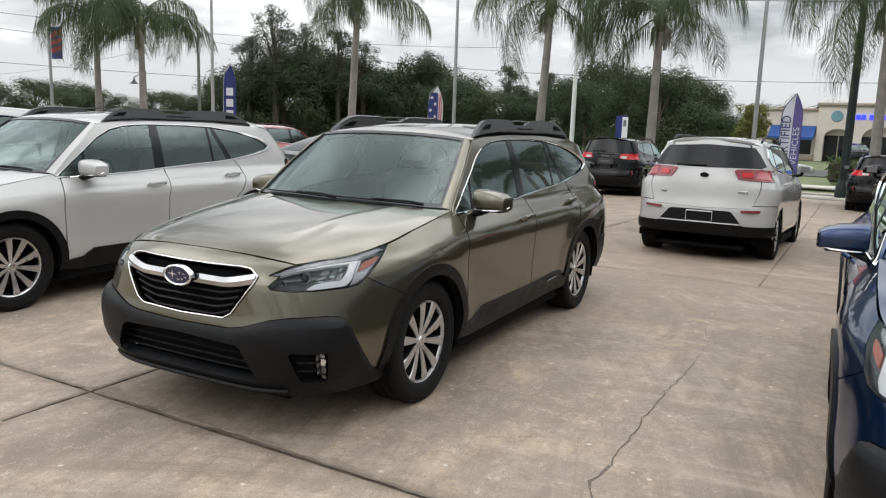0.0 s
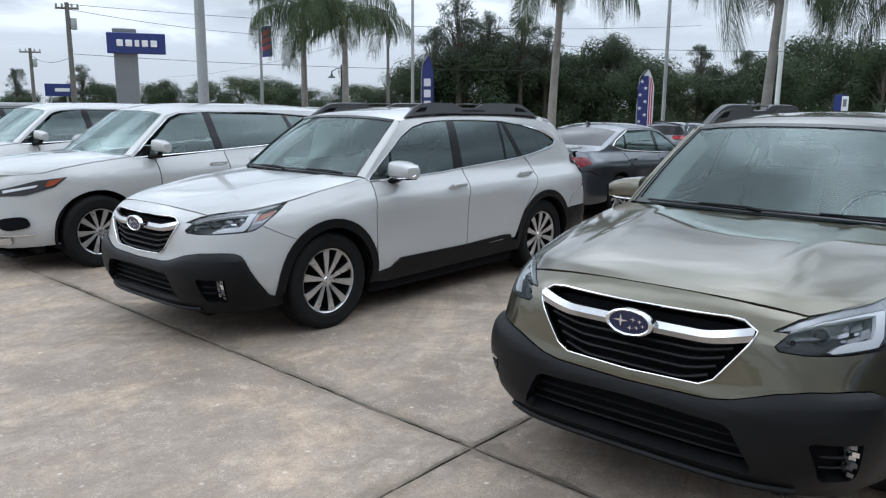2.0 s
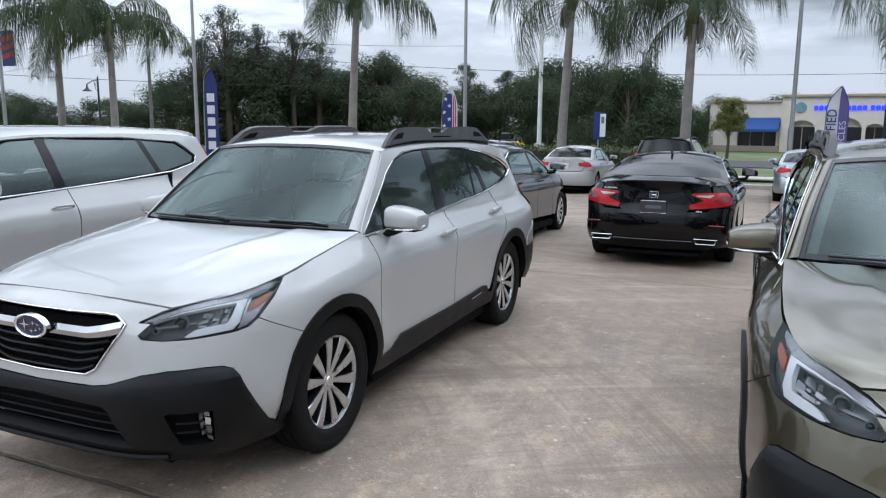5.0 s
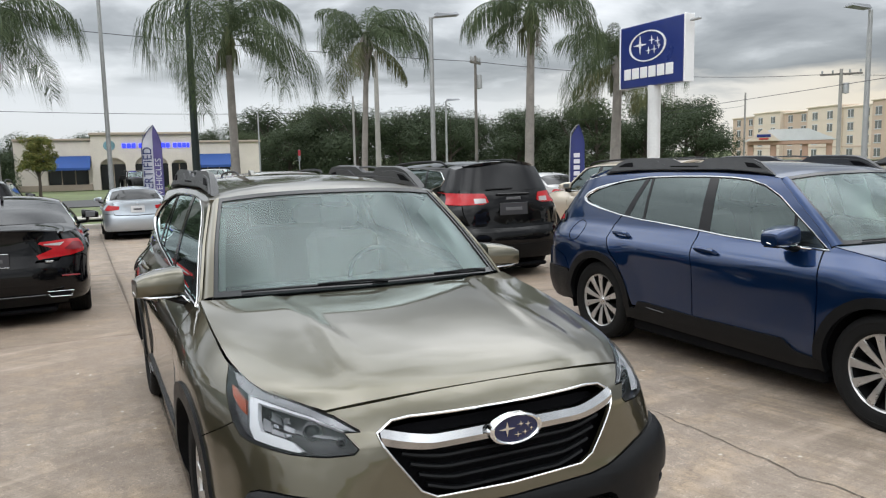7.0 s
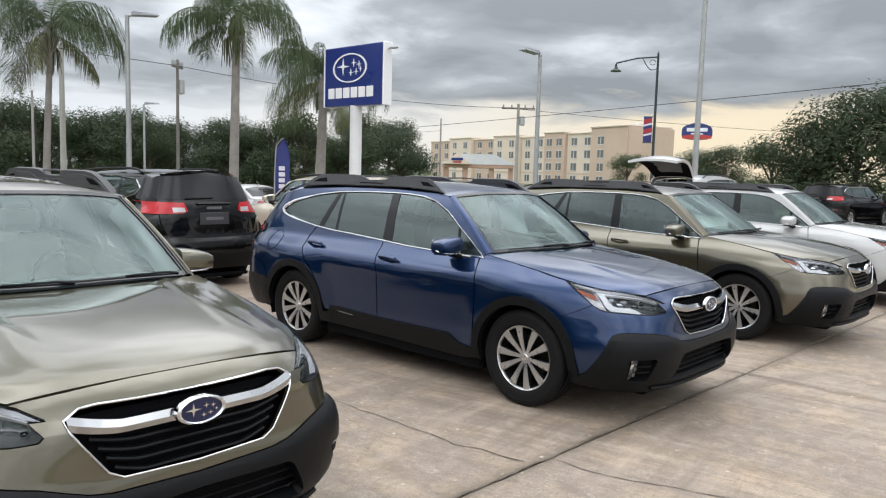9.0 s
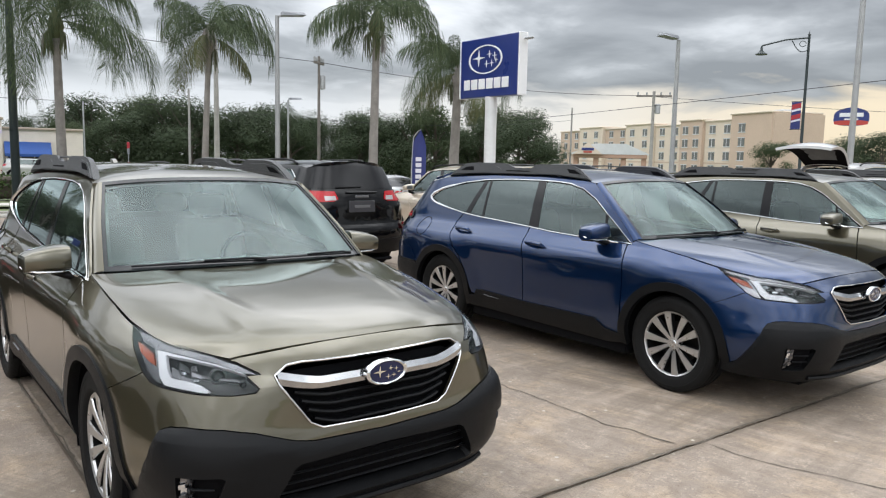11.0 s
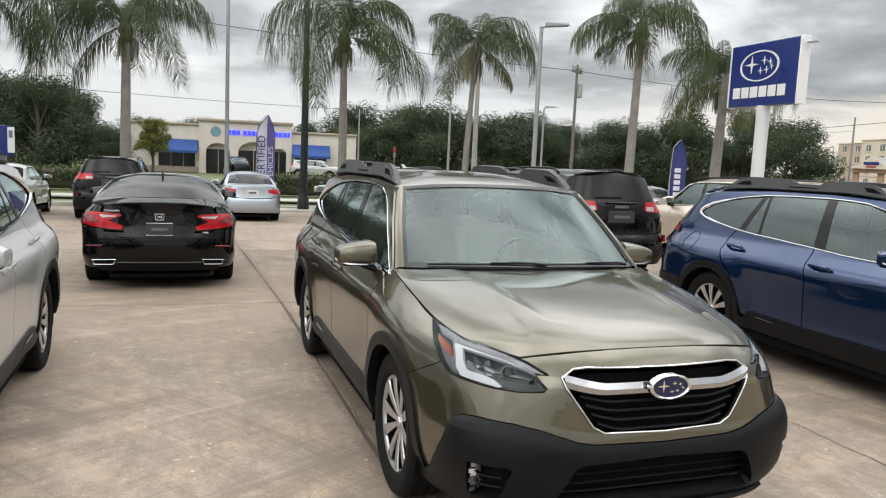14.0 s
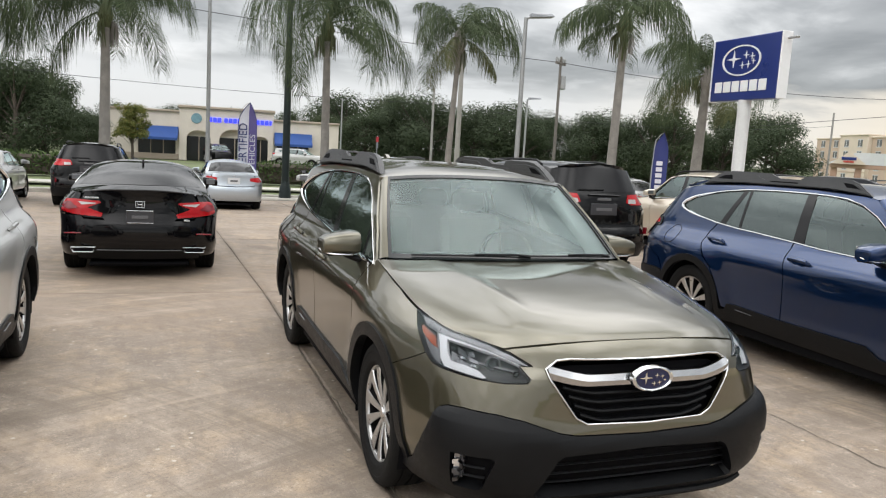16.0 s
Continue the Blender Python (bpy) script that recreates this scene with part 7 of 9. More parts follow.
# ---- palms and trees ----
def frond_mesh(name, seed, length, lift, droop, mat):
    """One feathered frond that leaves the origin along +x."""
    rng = random.Random(seed)
    g = Geo()
    pts, p, a = [], Vector((0, 0, 0)), radians(lift)
    n = 14
    for i in range(n + 1):
        pts.append(p.copy())
        p = p + Vector((math.cos(a), 0, math.sin(a))) * (length / n)
        a -= radians(droop) / n * (0.75 + 0.5 * i / n)
    g.tube([tuple(q) for q in pts], [0.028 * (1 - 0.9 * i / n) + 0.004 for i in range(n + 1)], 4)
    m = 104
    for k in range(m):
        t = 0.14 + 0.86 * k / (m - 1)
        f = t * n
        i = min(int(f), n - 1)
        c = pts[i].lerp(pts[i + 1], f - i)
        d = (pts[i + 1] - pts[i]).normalized()
        ln = length * 0.33 * (math.sin(math.pi * (0.12 + 0.80 * t)) ** 0.8) * rng.uniform(0.8, 1.15)
        for s in (-1, 1):
            side = Vector((0, s, 0)) * rng.uniform(0.45, 0.9) + d * rng.uniform(0.35, 0.7) + Vector((0, 0, rng.uniform(-0.35, 0.35)))
            side.normalize()
            w = 0.0150
            q0, q1 = c, c + side * ln * 0.42 + Vector((0, 0, -0.22 * ln))
            q2 = c + side * ln * 0.56 + Vector((0, 0, -0.95 * ln))
            wv = d * w
            g.add([q0 - wv * 0.6, q0 + wv * 0.6, q1 + wv, q1 - wv, q2], [(0, 1, 2, 3), (3, 2, 4)])
    me = bpy.data.meshes.new(name)
    me.from_pydata(g.v, [], g.f)
    me.materials.append(mat)
    return me


FRONDS = [[frond_mesh("frond", 10 * j + i, L * (1.0, 0.84, 1.1)[i], lift, droop * (1.0, 0.72, 1.14)[i], M[mt]) for i in range(3)] for j, (L, lift, droop, mt) in enumerate(
    ((4.2, 82, 160, "frond"), (4.9, 68, 190, "frond"), (5.1, 48, 180, "frond"), (4.9, 26, 152, "frond"), (3.3, -16, 76, "frond"), (3.3, -5, 88, "frondy")))]


def palm(x, y, h, seed, size=1.0, dry=False, lean=(0, 0), fat=1.0):
    """A feather palm: ringed trunk, crown shaft, arching fronds."""
    rng = random.Random(seed)
    zb = lot_z(y) - 0.05
    e = thing("palm_tree", "tall feather palm with grey ringed trunk and drooping fronds", "palm", x, y, zb, group="palms along the lot")
    g = Geo()
    pts, rad = [], []
    H = h - zb
    n = 40
    for i in range(n + 1):
        t = i / n
        bend = math.sin(t * math.pi * 0.5) * t
        pts.append((lean[0] * bend, lean[1] * bend, H * t))
        base = (0.20 - 0.07 * t + 0.07 * math.exp(-t * 14)) * fat
        rad.append(base * (1.03 if i % 2 else 0.985))
    g.tube(pts, rad, 12)
    part("trunk", g, "palmtrunk", e)
    top = Vector(pts[-1])
    s = Geo().tube([tuple(top + Vector((0, 0, z))) for z in (-0.35, -0.15, 0.1, 0.4, 0.6)], [0.13 * fat, 0.19 * fat, 0.20 * fat, 0.13, 0.05], 10)
    for k in range(9):
        a = 2 * math.pi * k / 9 + rng.random()
        s.tube([tuple(top + Vector((0.10 * math.cos(a), 0.10 * math.sin(a), -0.28))), tuple(top + Vector((0.22 * math.cos(a), 0.22 * math.sin(a), 0.05))), tuple(top + Vector((0.12 * math.cos(a), 0.12 * math.sin(a), 0.40)))], [0.03, 0.05, 0.03], 5)
    part("crown_shaft", s, "rachis" if not dry else "palmtrunk", e)
    for k in range(3):
        a = rng.uniform(0, 6.28)
        sk = Geo()
        o = Vector((0.24 * math.cos(a), 0.24 * math.sin(a), 0.0))
        for q in range(26):
            ja, jb = rng.uniform(-0.10, 0.10), rng.uniform(-0.10, 0.10)
            ln = rng.uniform(0.55, 1.0)
            sk.tube([tuple(top + o * 0.5), tuple(top + o * 1.2 + Vector((ja, jb, -0.25))), tuple(top + o * 1.15 + Vector((ja * 1.5, jb * 1.5, -ln)))], [0.012, 0.014, 0.010], 4)
        part("flower_stalk", sk, "rachis" if k else "palmtrunk", e)
    plan = [(0, 3), (1, 4), (2, 4), (3, 3), (4, 1)]
    if dry:
        plan = [(0, 3), (1, 4), (2, 3), (3, 2), (5, 3)] if x < 12 else [(0, 5), (1, 4), (2, 2), (3, 3), (5, 4)]
    off = rng.random() * 6
    for j, cnt in plan:
        for k in range(cnt):
            a = 360 * (k + rng.uniform(-0.22, 0.22)) / cnt + off * 57 + j * 37
            ob = new("frond", FRONDS[j][rng.randrange(3)])
            ob.parent = e
            sc = size * rng.uniform(0.78, 1.08)
            ob.matrix_basis = Matrix.Translation(top + Vector((0, 0, 0.22))) @ pose(0, 0, 0, rng.uniform(-22, 22), rng.uniform(-13, 13), a) @ Matrix.Scale(sc, 4)
    return e


# place, height of the crown, size, drying fronds, lean, thickness of the trunk
PALMS = [(-17.1, 24.5, 6.6, 0.92, False, (0.3, 0), 1.0), (-8.2, 24.8, 6.1, 0.88, False, (0.25, 0), 1.0), (-3.7, 24.5, 5.4, 0.86, False, (0.05, 0), 1.0), (3.5, 23.0, 5.5, 0.90, False, (-0.05, 0), 0.86),
         (7.2, 20.6, 5.2, 0.68, True, (0.22, 0), 0.60), (11.1, 16.6, 5.6, 0.64, False, (0.1, 0), 0.80), (17.1, 20.1, 4.8, 0.80, True, (0.15, 0), 1.15), (-32.4, 23.2, 6.0, 1.0, False, (0, 0), 1.0), (-28.9, 23.1, 5.7, 1.0, False, (0, 0), 1.0)]
for i, (x, y, h, s, dry, ln, fat) in enumerate(PALMS):
    palm(x, y, h, 40 + i, s, dry, ln, fat)


def leaf_cloud(rng, blobs, count, size, geo=None):
    """Leaf cards spread over and inside a set of lumps."""
    g = geo or Geo()
    vol = [b[3] ** 2 for b in blobs]
    tot = sum(vol)
    for (bx, by, bz, br), v in zip(blobs, vol):
        for _ in range(int(count * v / tot)):
            d = Vector((rng.gauss(0, 1), rng.gauss(0, 1), rng.gauss(0, 1))).normalized()
            r = br * (rng.random() ** 0.30) * (1 + 0.18 * math.sin(5 * d.x + 3 * d.z) * math.sin(4 * d.y))
            c = Vector((bx, by, bz)) + Vector((d.x * r, d.y * r, d.z * r * 0.85))
            nn = (d + Vector((0, 0, 0.5)) + Vector((rng.gauss(0, 1), rng.gauss(0, 1), rng.gauss(0, 1))) * 0.27).normalized()
            u = nn.cross(Vector((rng.gauss(0, 1), rng.gauss(0, 1), rng.gauss(0, 1)))).normalized()
            w = nn.cross(u)
            s = size * rng.uniform(0.5, 1.25)
            g.add([c - u * s - w * s * 0.35, c + u * s * 0.25 - w * s * 0.55, c + u * s * 0.6 + w * s * 0.75], [(0, 1, 2)])
    return g


def tree_kind(name, seed, h, spread, mat, count, size, sparse=False, label=""):
    rng = random.Random(seed)
    e = thing(name, label, "tree")
    g = Geo()
    th = h * (0.55 if sparse else 0.40)
    g.tube([(0, 0, -0.3), (0.05, 0.02, th * 0.5), (0, 0, th), (0.1, 0.05, h * 0.85)], [h * 0.030, h * 0.022, h * 0.017, h * 0.004], 8)
    blobs = []
    nb = 20 if not sparse else 64
    for k in range(nb):
        a = rng.uniform(0, 2 * math.pi)
        if sparse:
            zz = rng.uniform(0.50, 0.97) * h
            rr = spread * rng.uniform(0.10, 0.95) * (1.25 - 0.7 * (zz / h))
            br = spread * rng.uniform(0.13, 0.27)
        else:
            zz = rng.uniform(0.08, 0.86) * h
            rr = spread * rng.uniform(0.2, 0.80) * (1 - max(0, zz / h - 0.5) * 1.1)
            br = spread * rng.uniform(0.24, 0.46)
        c = (rr * math.cos(a), rr * math.sin(a), zz)
        blobs.append((*c, br))
        z0 = max(h * 0.12, min(th, zz - 0.2 * h))
        g.tube([(0, 0, z0), (c[0] * 0.5, c[1] * 0.5, (z0 + zz) / 2 + 0.2), c], [h * q for q in ((0.0042, 0.0028, 0.0012) if sparse else (0.010, 0.006, 0.002))], 5)
    if not sparse:
        blobs.append((0, 0, h * 0.80, spread * 0.40))
    part("trunk", g, "bark", e)
    c = leaf_cloud(rng, blobs, count, size)
    mesh_ob("crown", c.v, c.f, M[mat], e, smooth=False)
    return e


WOODL = "dense dark green broadleaf tree in the woods"
KINDS = [tree_kind("tree", 1, 9.0, 4.6, "oak", 12400, 0.142, label=WOODL), tree_kind("tree", 2, 8.5, 4.2, "oak", 11600, 0.142, label=WOODL),
         tree_kind("tree", 3, 9.5, 4.4, "oakl", 12000, 0.142, label="lighter green broadleaf tree in the woods"), tree_kind("pine_tree", 4, 12.0, 3.4, "pine", 8200, 0.105, True, label="tall open-crowned pine over the woods"),
         tree_kind("pine_tree", 5, 12.0, 3.0, "pine", 6400, 0.105, True, label="tall thin pine with gaps in its crown")]
KH = [9.0, 8.5, 9.5, 12.0, 12.0]
# top of the woods above the ground, by compass bearing from the lot
WOOD_AZ = [-84, -70, -61, -57, -52, -46, -43.5, -41, -37, -33, -30, -27, -24.5, -22, -18.5, -16, -12.7, -9, -7, -4.5, 8, 11, 15, 24, 32, 38, 44]
WOOD_H = [4.4, 4.5, 5.0, 5.6, 4.7, 5.0, 7.0, 8.8, 10.2, 10.2, 9.4, 10.4, 9.0, 7.0, 6.5, 9.0, 10.2, 9.0, 7.0, 5.5, 5.4, 7.8, 8.8, 8.4, 9.0, 8.6, 7.8]
rng = random.Random(77)
used = set()


def plant(kind, az, dist, h, rz, squash=1.0):
    x, y = dist * math.sin(radians(az)) - 0.5, dist * math.cos(radians(az)) - 3.5
    s = h / KH[kind]
    src = KINDS[kind]
    if kind not in used:
        used.add(kind)
        ob = src
    else:
        ob = copy_thing(src, Matrix())
    ob.matrix_basis = pose(x, y, -0.72, 0, 0, rz) @ Matrix.Diagonal((s * squash, s * squash, s, 1))
    ob["group"] = "trees of the woods"
    return ob


az = -84.0
while az < 44.5:
    for row, (d0, d1) in enumerate(((84, 92), (96, 108))):
        d = rng.uniform(d0, d1) if az < -8 or az > 9 else rng.uniform(96, 112)
        if -14 < az < -5 and row == 0:
            d = rng.uniform(70, 78)
        h = float(np.interp(az, WOOD_AZ, WOOD_H)) * d / 92 * rng.uniform(0.72, 1.16)
        plant(rng.choice((0, 0, 1, 1, 2)), az + rng.uniform(-0.9, 0.9), d, h, rng.uniform(0, 360), rng.uniform(1.0, 1.35))
    az += 2.15
for a, d, h, k in ((-39.2, 84, 14.2, 3), (-41.2, 86, 11.2, 4), (-37.0, 85, 12.6, 3), (-34.6, 86, 12.4, 4), (-32.8, 88, 11.4, 3), (-21.9, 96, 9.8, 4), (-19.0, 98, 9.2, 4), (-28.0, 92, 10.8, 3), (-66, 90, 6.5, 3), (-70, 95, 6.2, 4)):
    plant(k, a, d, h, rng.uniform(0, 360))
# big trees by the hotel and at the street's end
for a, d, h, k, sq in ((70.6, 62, 5.6, 2, 1.2), (72.6, 60, 7.6, 0, 1.1), (75.8, 58, 9.6, 1, 1.1), (79.2, 57, 9.9, 0, 1.15), (83.0, 58, 10.2, 2, 1.2), (67.5, 85, 6.4, 1, 1.2), (65.6, 95, 6.4, 0, 1.2), (60.8, 98, 5.6, 2, 1.3), (87.5, 60, 10.5, 1, 1.2), (92, 62, 10.5, 0, 1.2)):
    plant(k, a, d, h, rng.uniform(0, 360), sq)
yt = tree_kind("young_tree", 9, 4.3, 1.75, "autumn", 7000, 0.10, True, label="small young tree with yellowing leaves by the shop")
yt.matrix_basis = pose(-3.9, 56.3, -0.70)


def hedge(x0, x1, y, h, depth, seed, z=-0.68):
    rng = random.Random(seed)
    e = thing("hedge", "clipped green hedge along the street", "hedge", (x0 + x1) / 2, y, z)
    g = Geo().box((0, 0, h * 0.45), (x1 - x0 - 0.2, depth * 0.7, h * 0.85), bevel=0.15)
    part("hedge_core", g, "bark", e)
    c = Geo()
    n = int((x1 - x0) * 170)
    for _ in range(n):
        p = Vector((rng.uniform(-(x1 - x0) / 2, (x1 - x0) / 2), rng.uniform(-depth / 2, depth / 2), rng.random() ** 0.6 * h * rng.uniform(0.92, 1.06)))
        if rng.random() < 0.6:
            p.y = math.copysign(depth / 2 * rng.uniform(0.85, 1.05), rng.uniform(-1, 0.3))
        u = Vector((rng.gauss(0, 1), rng.gauss(0, 1), rng.gauss(0, 1))).normalized()
        w = u.orthogonal().normalized()
        s = rng.uniform(0.06, 0.14)
        c.add([p - u * s, p + w * s * 0.5, p + u * s, p - w * s * 0.5], [(0, 1, 2, 3)])
    mesh_ob("hedge_leaves", c.v, c.f, M["hedge"], e, smooth=False)


hedge(-16.0, -4.4, 38.8, 1.15, 1.3, 5)
hedge(1.8, 8.5, 38.0, 1.25, 1.3, 6)
hedge(9.2, 22.0, 40.5, 1.2, 1.3, 7)


# ---- buildings ----
def frame_at(ax, ay, bx, by, z):
    """Local axes: x from a to b along a front, y into the building, z up."""
    d = Vector((bx - ax, by - ay, 0)).normalized()
    return Matrix(((d.x, -d.y, 0, ax), (d.y, d.x, 0, ay), (0, 0, 1, z), (0, 0, 0, 1)))


XZ = Matrix(((1, 0, 0, 0), (0, 0, 1, 0), (0, 1, 0, 0), (0, 0, 0, 1)))  # outline (x, z) pushed along y


def letters(name, text, size, mat, parent, m, depth=0.01, wide=1.0):
    """Words as a mesh in the built-in type."""
    cu = bpy.data.curves.new(name, "FONT")
    cu.body, cu.size, cu.extrude, cu.align_x, cu.align_y = text, size, depth, "CENTER", "CENTER"
    tmp = bpy.data.objects.new(name, cu)
    me = bpy.data.meshes.new_from_object(tmp)
    bpy.data.objects.remove(tmp)
    me.materials.clear()
    me.materials.append(mat)
    ob = new(name, me)
    ob.parent = parent
    ob.matrix_basis = m @ Matrix.Diagonal((wide, 1, 1, 1))
    return ob


def shop():
    e = thing("shop_building", "low cream stucco shop with blue awnings and arched entrance", "shop")
    e.matrix_basis = frame_at(-6.6, 73.9, 14.8, 71.6, -0.72)
    W = 21.5
    a0, a1 = 6.35, 15.1

    def arch_cut(x0, x1, spring, n=10):
        r = (x1 - x0) / 2
        return [(x0, 0)] + [(x0 + r - r * math.cos(math.pi * i / n), spring + r * 0.72 * math.sin(math.pi * i / n)) for i in range(n + 1)] + [(x1, 0)]

    mid = [(a0, 0)] + arch_cut(7.0, 9.2, 2.15) + arch_cut(10.0, 12.9, 2.15) + arch_cut(13.2, 14.6, 2.15) + [(a1, 0), (a1, 5.05), (a0, 5.05)]
    part("entrance_wall", Geo().prism(mid, 0.0, 0.5, XZ), "stucco", e)
    for x0, x1, w0, w1, h in ((0, a0, 2.6, 6.0, 4.55), (a1, W, 15.4, 18.6, 4.25)):
        wall = [(x0, 0), (w0, 0), (w0, 2.55), (w1, 2.55), (w1, 0), (x1, 0), (x1, h), (x0, h)]
        part("wall", Geo().prism(wall, 0.35, 0.75, XZ), "stucco", e)
        part("cornice", Geo().box(((x0 + x1) / 2, 0.45, h + 0.06), (x1 - x0 + 0.1, 0.65, 0.22), bevel=0.05), "stuccod", e)
        win = part("shop_window", Geo().box(((w0 + w1) / 2, 0.62, 1.30), (w1 - w0, 0.06, 2.5), bevel=0.01), "shopglass", e)
        for k in range(4):
            x = w0 + (w1 - w0) * k / 3
            part("window_frame", Geo().box((x, 0.56, 1.3), (0.08, 0.08, 2.5), bevel=0.01), "stuccod", win)
        aw = [(-0.95, 2.10), (-0.95, 1.86), (-0.88, 1.86), (0.33, 2.52), (0.33, 3.15)]
        m = Matrix(((0, 0, 1, 0), (1, 0, 0, 0), (0, 1, 0, 0), (0, 0, 0, 1)))
        part("awning", Geo().prism(aw, w0 - 0.2, w1 + 0.25, m), "awning", e)
    part("cornice", Geo().box(((a0 + a1) / 2, 0.20, 5.10), (a1 - a0 + 0.25, 0.9, 0.28), bevel=0.06), "stuccod", e)
    part("side_wall", Geo().box((W - 0.2, 6.4, 2.1), (0.4, 11.4, 4.2), bevel=0.02), "stucco", e)
    part("side_wall", Geo().box((0.2, 6.4, 2.2), (0.4, 11.4, 4.4), bevel=0.02), "stucco", e)
    part("flat_roof", Geo().box((W / 2, 6.4, 4.15), (W - 0.9, 11.0, 0.2), bevel=0.02), "stuccod", e)
    part("back_wall", Geo().box((W / 2, 12.2, 2.1), (W, 0.3, 4.2), bevel=0.02), "stucco", e)
    for x0, x1 in ((7.0, 9.2), (10.0, 12.9), (13.2, 14.6)):
        d = part("shop_door", Geo().box(((x0 + x1) / 2, 0.9, 1.2), (x1 - x0 + 0.4, 0.06, 2.4), bevel=0.01), "shopglass", e)
        part("door_frame", Geo().box(((x0 + x1) / 2, 0.84, 1.2), (0.09, 0.06, 2.4), bevel=0.01), "stuccod", d)
        part("door_lintel", Geo().box(((x0 + x1) / 2, 0.85, 2.42), (x1 - x0 + 0.4, 0.12, 0.16), bevel=0.02), "stucco", d)
        part("porch_wall", Geo().box(((x0 + x1) / 2, 0.98, 3.1), (x1 - x0 + 0.5, 0.06, 1.4), bevel=0.01), "stucco", e)
    # glowing name as plain letter-sized blocks, and a round emblem
    x = 9.0
    for word in (3, 7, 4):
        for k in range(word):
            w = 0.34 if k != 3 else 0.22
            part("sign_block", Geo().box((x + w / 2, -0.07, 4.02), (w, 0.12, 0.42), bevel=0.05), "neon", e)
            x += w + 0.075
        x += 0.20
    part("sign_emblem", Geo().lathe([(0, 0.1), (0.45, 0.1), (0.5, 0.0)], 20, Matrix.Translation((7.9, 0, 4.05)) @ pose(0, 0, 0, 90, 0, 0)), "emblem", e)
    part("plinth", Geo().box((3.0, 0.30, 0.28), (6.6, 0.16, 0.56), bevel=0.03), "stuccod", e)


shop()


def hotel():
    e = thing("hotel_building", "four-storey beige hotel with rows of windows and a plain end wall", "hotel")
    e.matrix_basis = frame_at(170.2, 159.7, 139.0, 73.4, -1.0)
    L = 91.8
    secs = [(0, 14, 0.0, 11.6, "hotelt"), (14, 27, -1.0, 12.2, "hotelc"), (27, 39, 0.0, 11.6, "hotelt"), (39, 51, -1.0, 12.2, "hotelc"), (51, 62, 0.0, 11.6, "hotelc"), (62, 70, -0.8, 12.4, "hotelt"), (70, 80, 0.0, 12.0, "hotelc"), (80, L, -1.2, 13.0, "hotelt")]
    for i, (x0, x1, y, h, mt) in enumerate(secs):
        w = part("wall", Geo().box(((x0 + x1) / 2, y + 6, h / 2), (x1 - x0, 12, h), bevel=0.05), mt, e)
        part("cornice", Geo().box(((x0 + x1) / 2, y + 5.9, h + 0.12), (x1 - x0 + 0.3, 12.4, 0.35), bevel=0.08), "hotelc", e)
        cols = [x0 + (x1 - x0) * (0.26 + 0.48 * k) for k in range(2)] if x1 < L else [x0 + 3.4]
        for fl in range(4):
            for xx in cols:
                zz = 1.7 + fl * 2.85
                wn = part("window", Geo().box((xx, y - 0.03, zz), (1.9, 0.10, 1.6), bevel=0.02), "winglass", w)
                part("sill", Geo().box((xx, y - 0.08, zz - 0.90), (2.2, 0.16, 0.20), bevel=0.03), "roofw", wn)
                part("lintel", Geo().box((xx, y - 0.08, zz + 0.88), (2.2, 0.14, 0.16), bevel=0.03), "roofw", wn)
                part("mullion", Geo().box((xx, y - 0.09, zz), (0.16, 0.05, 1.6), bevel=0.01), "roofw", wn)
        if mt == "hotelc":
            part("floor_band", Geo().box(((x0 + x1) / 2, y - 0.05, 3.05), (x1 - x0, 0.12, 0.30), bevel=0.03), "hotelt", e)
    part("end_wall", Geo().box((L + 0.25, 5.0, 6.4), (0.5, 12.1, 12.8), bevel=0.05), "hotelt", e)
    part("roof_unit", Geo().box((L - 5, 6, 13.5), (3.0, 3.0, 0.9), bevel=0.05), "roofw", e)


hotel()


def porch():
    e = thing("hotel_porch", "gabled brick-pink drive-in porch of the hotel", "porch")
    e.matrix_basis = frame_at(108.8, 98.0, 117.6, 86.6, -1.0)
    W = 14.0
    for x in (0.6, 4.4, 9.6, 13.4):
        part("column", Geo().box((x, 0.5, 1.8), (1.0, 1.0, 3.6), bevel=0.08), "hotelp", e)
    part("beam", Geo().box((W / 2, 2.5, 3.9), (W, 6.0, 0.7), bevel=0.06), "hotelp", e)
    part("roof", Geo().prism([(-0.6, 4.25), (W + 0.6, 4.25), (W * 0.72, 6.3), (W * 0.28, 6.3)], -0.6, 6.2, XZ), "roofw", e)
    g = part("gable", Geo().prism([(0.2, 4.25), (5.6, 4.25), (2.9, 6.5)], -1.3, -0.7, XZ), "hotelc", e)
    part("sign_bar", Geo().box((2.9, -1.4, 5.2), (2.3, 0.12, 0.5), bevel=0.04), "signblue", g)
    part("sign_bar", Geo().box((2.9, -1.4, 4.65), (1.6, 0.12, 0.3), bevel=0.04), "rednotice", g)


porch()


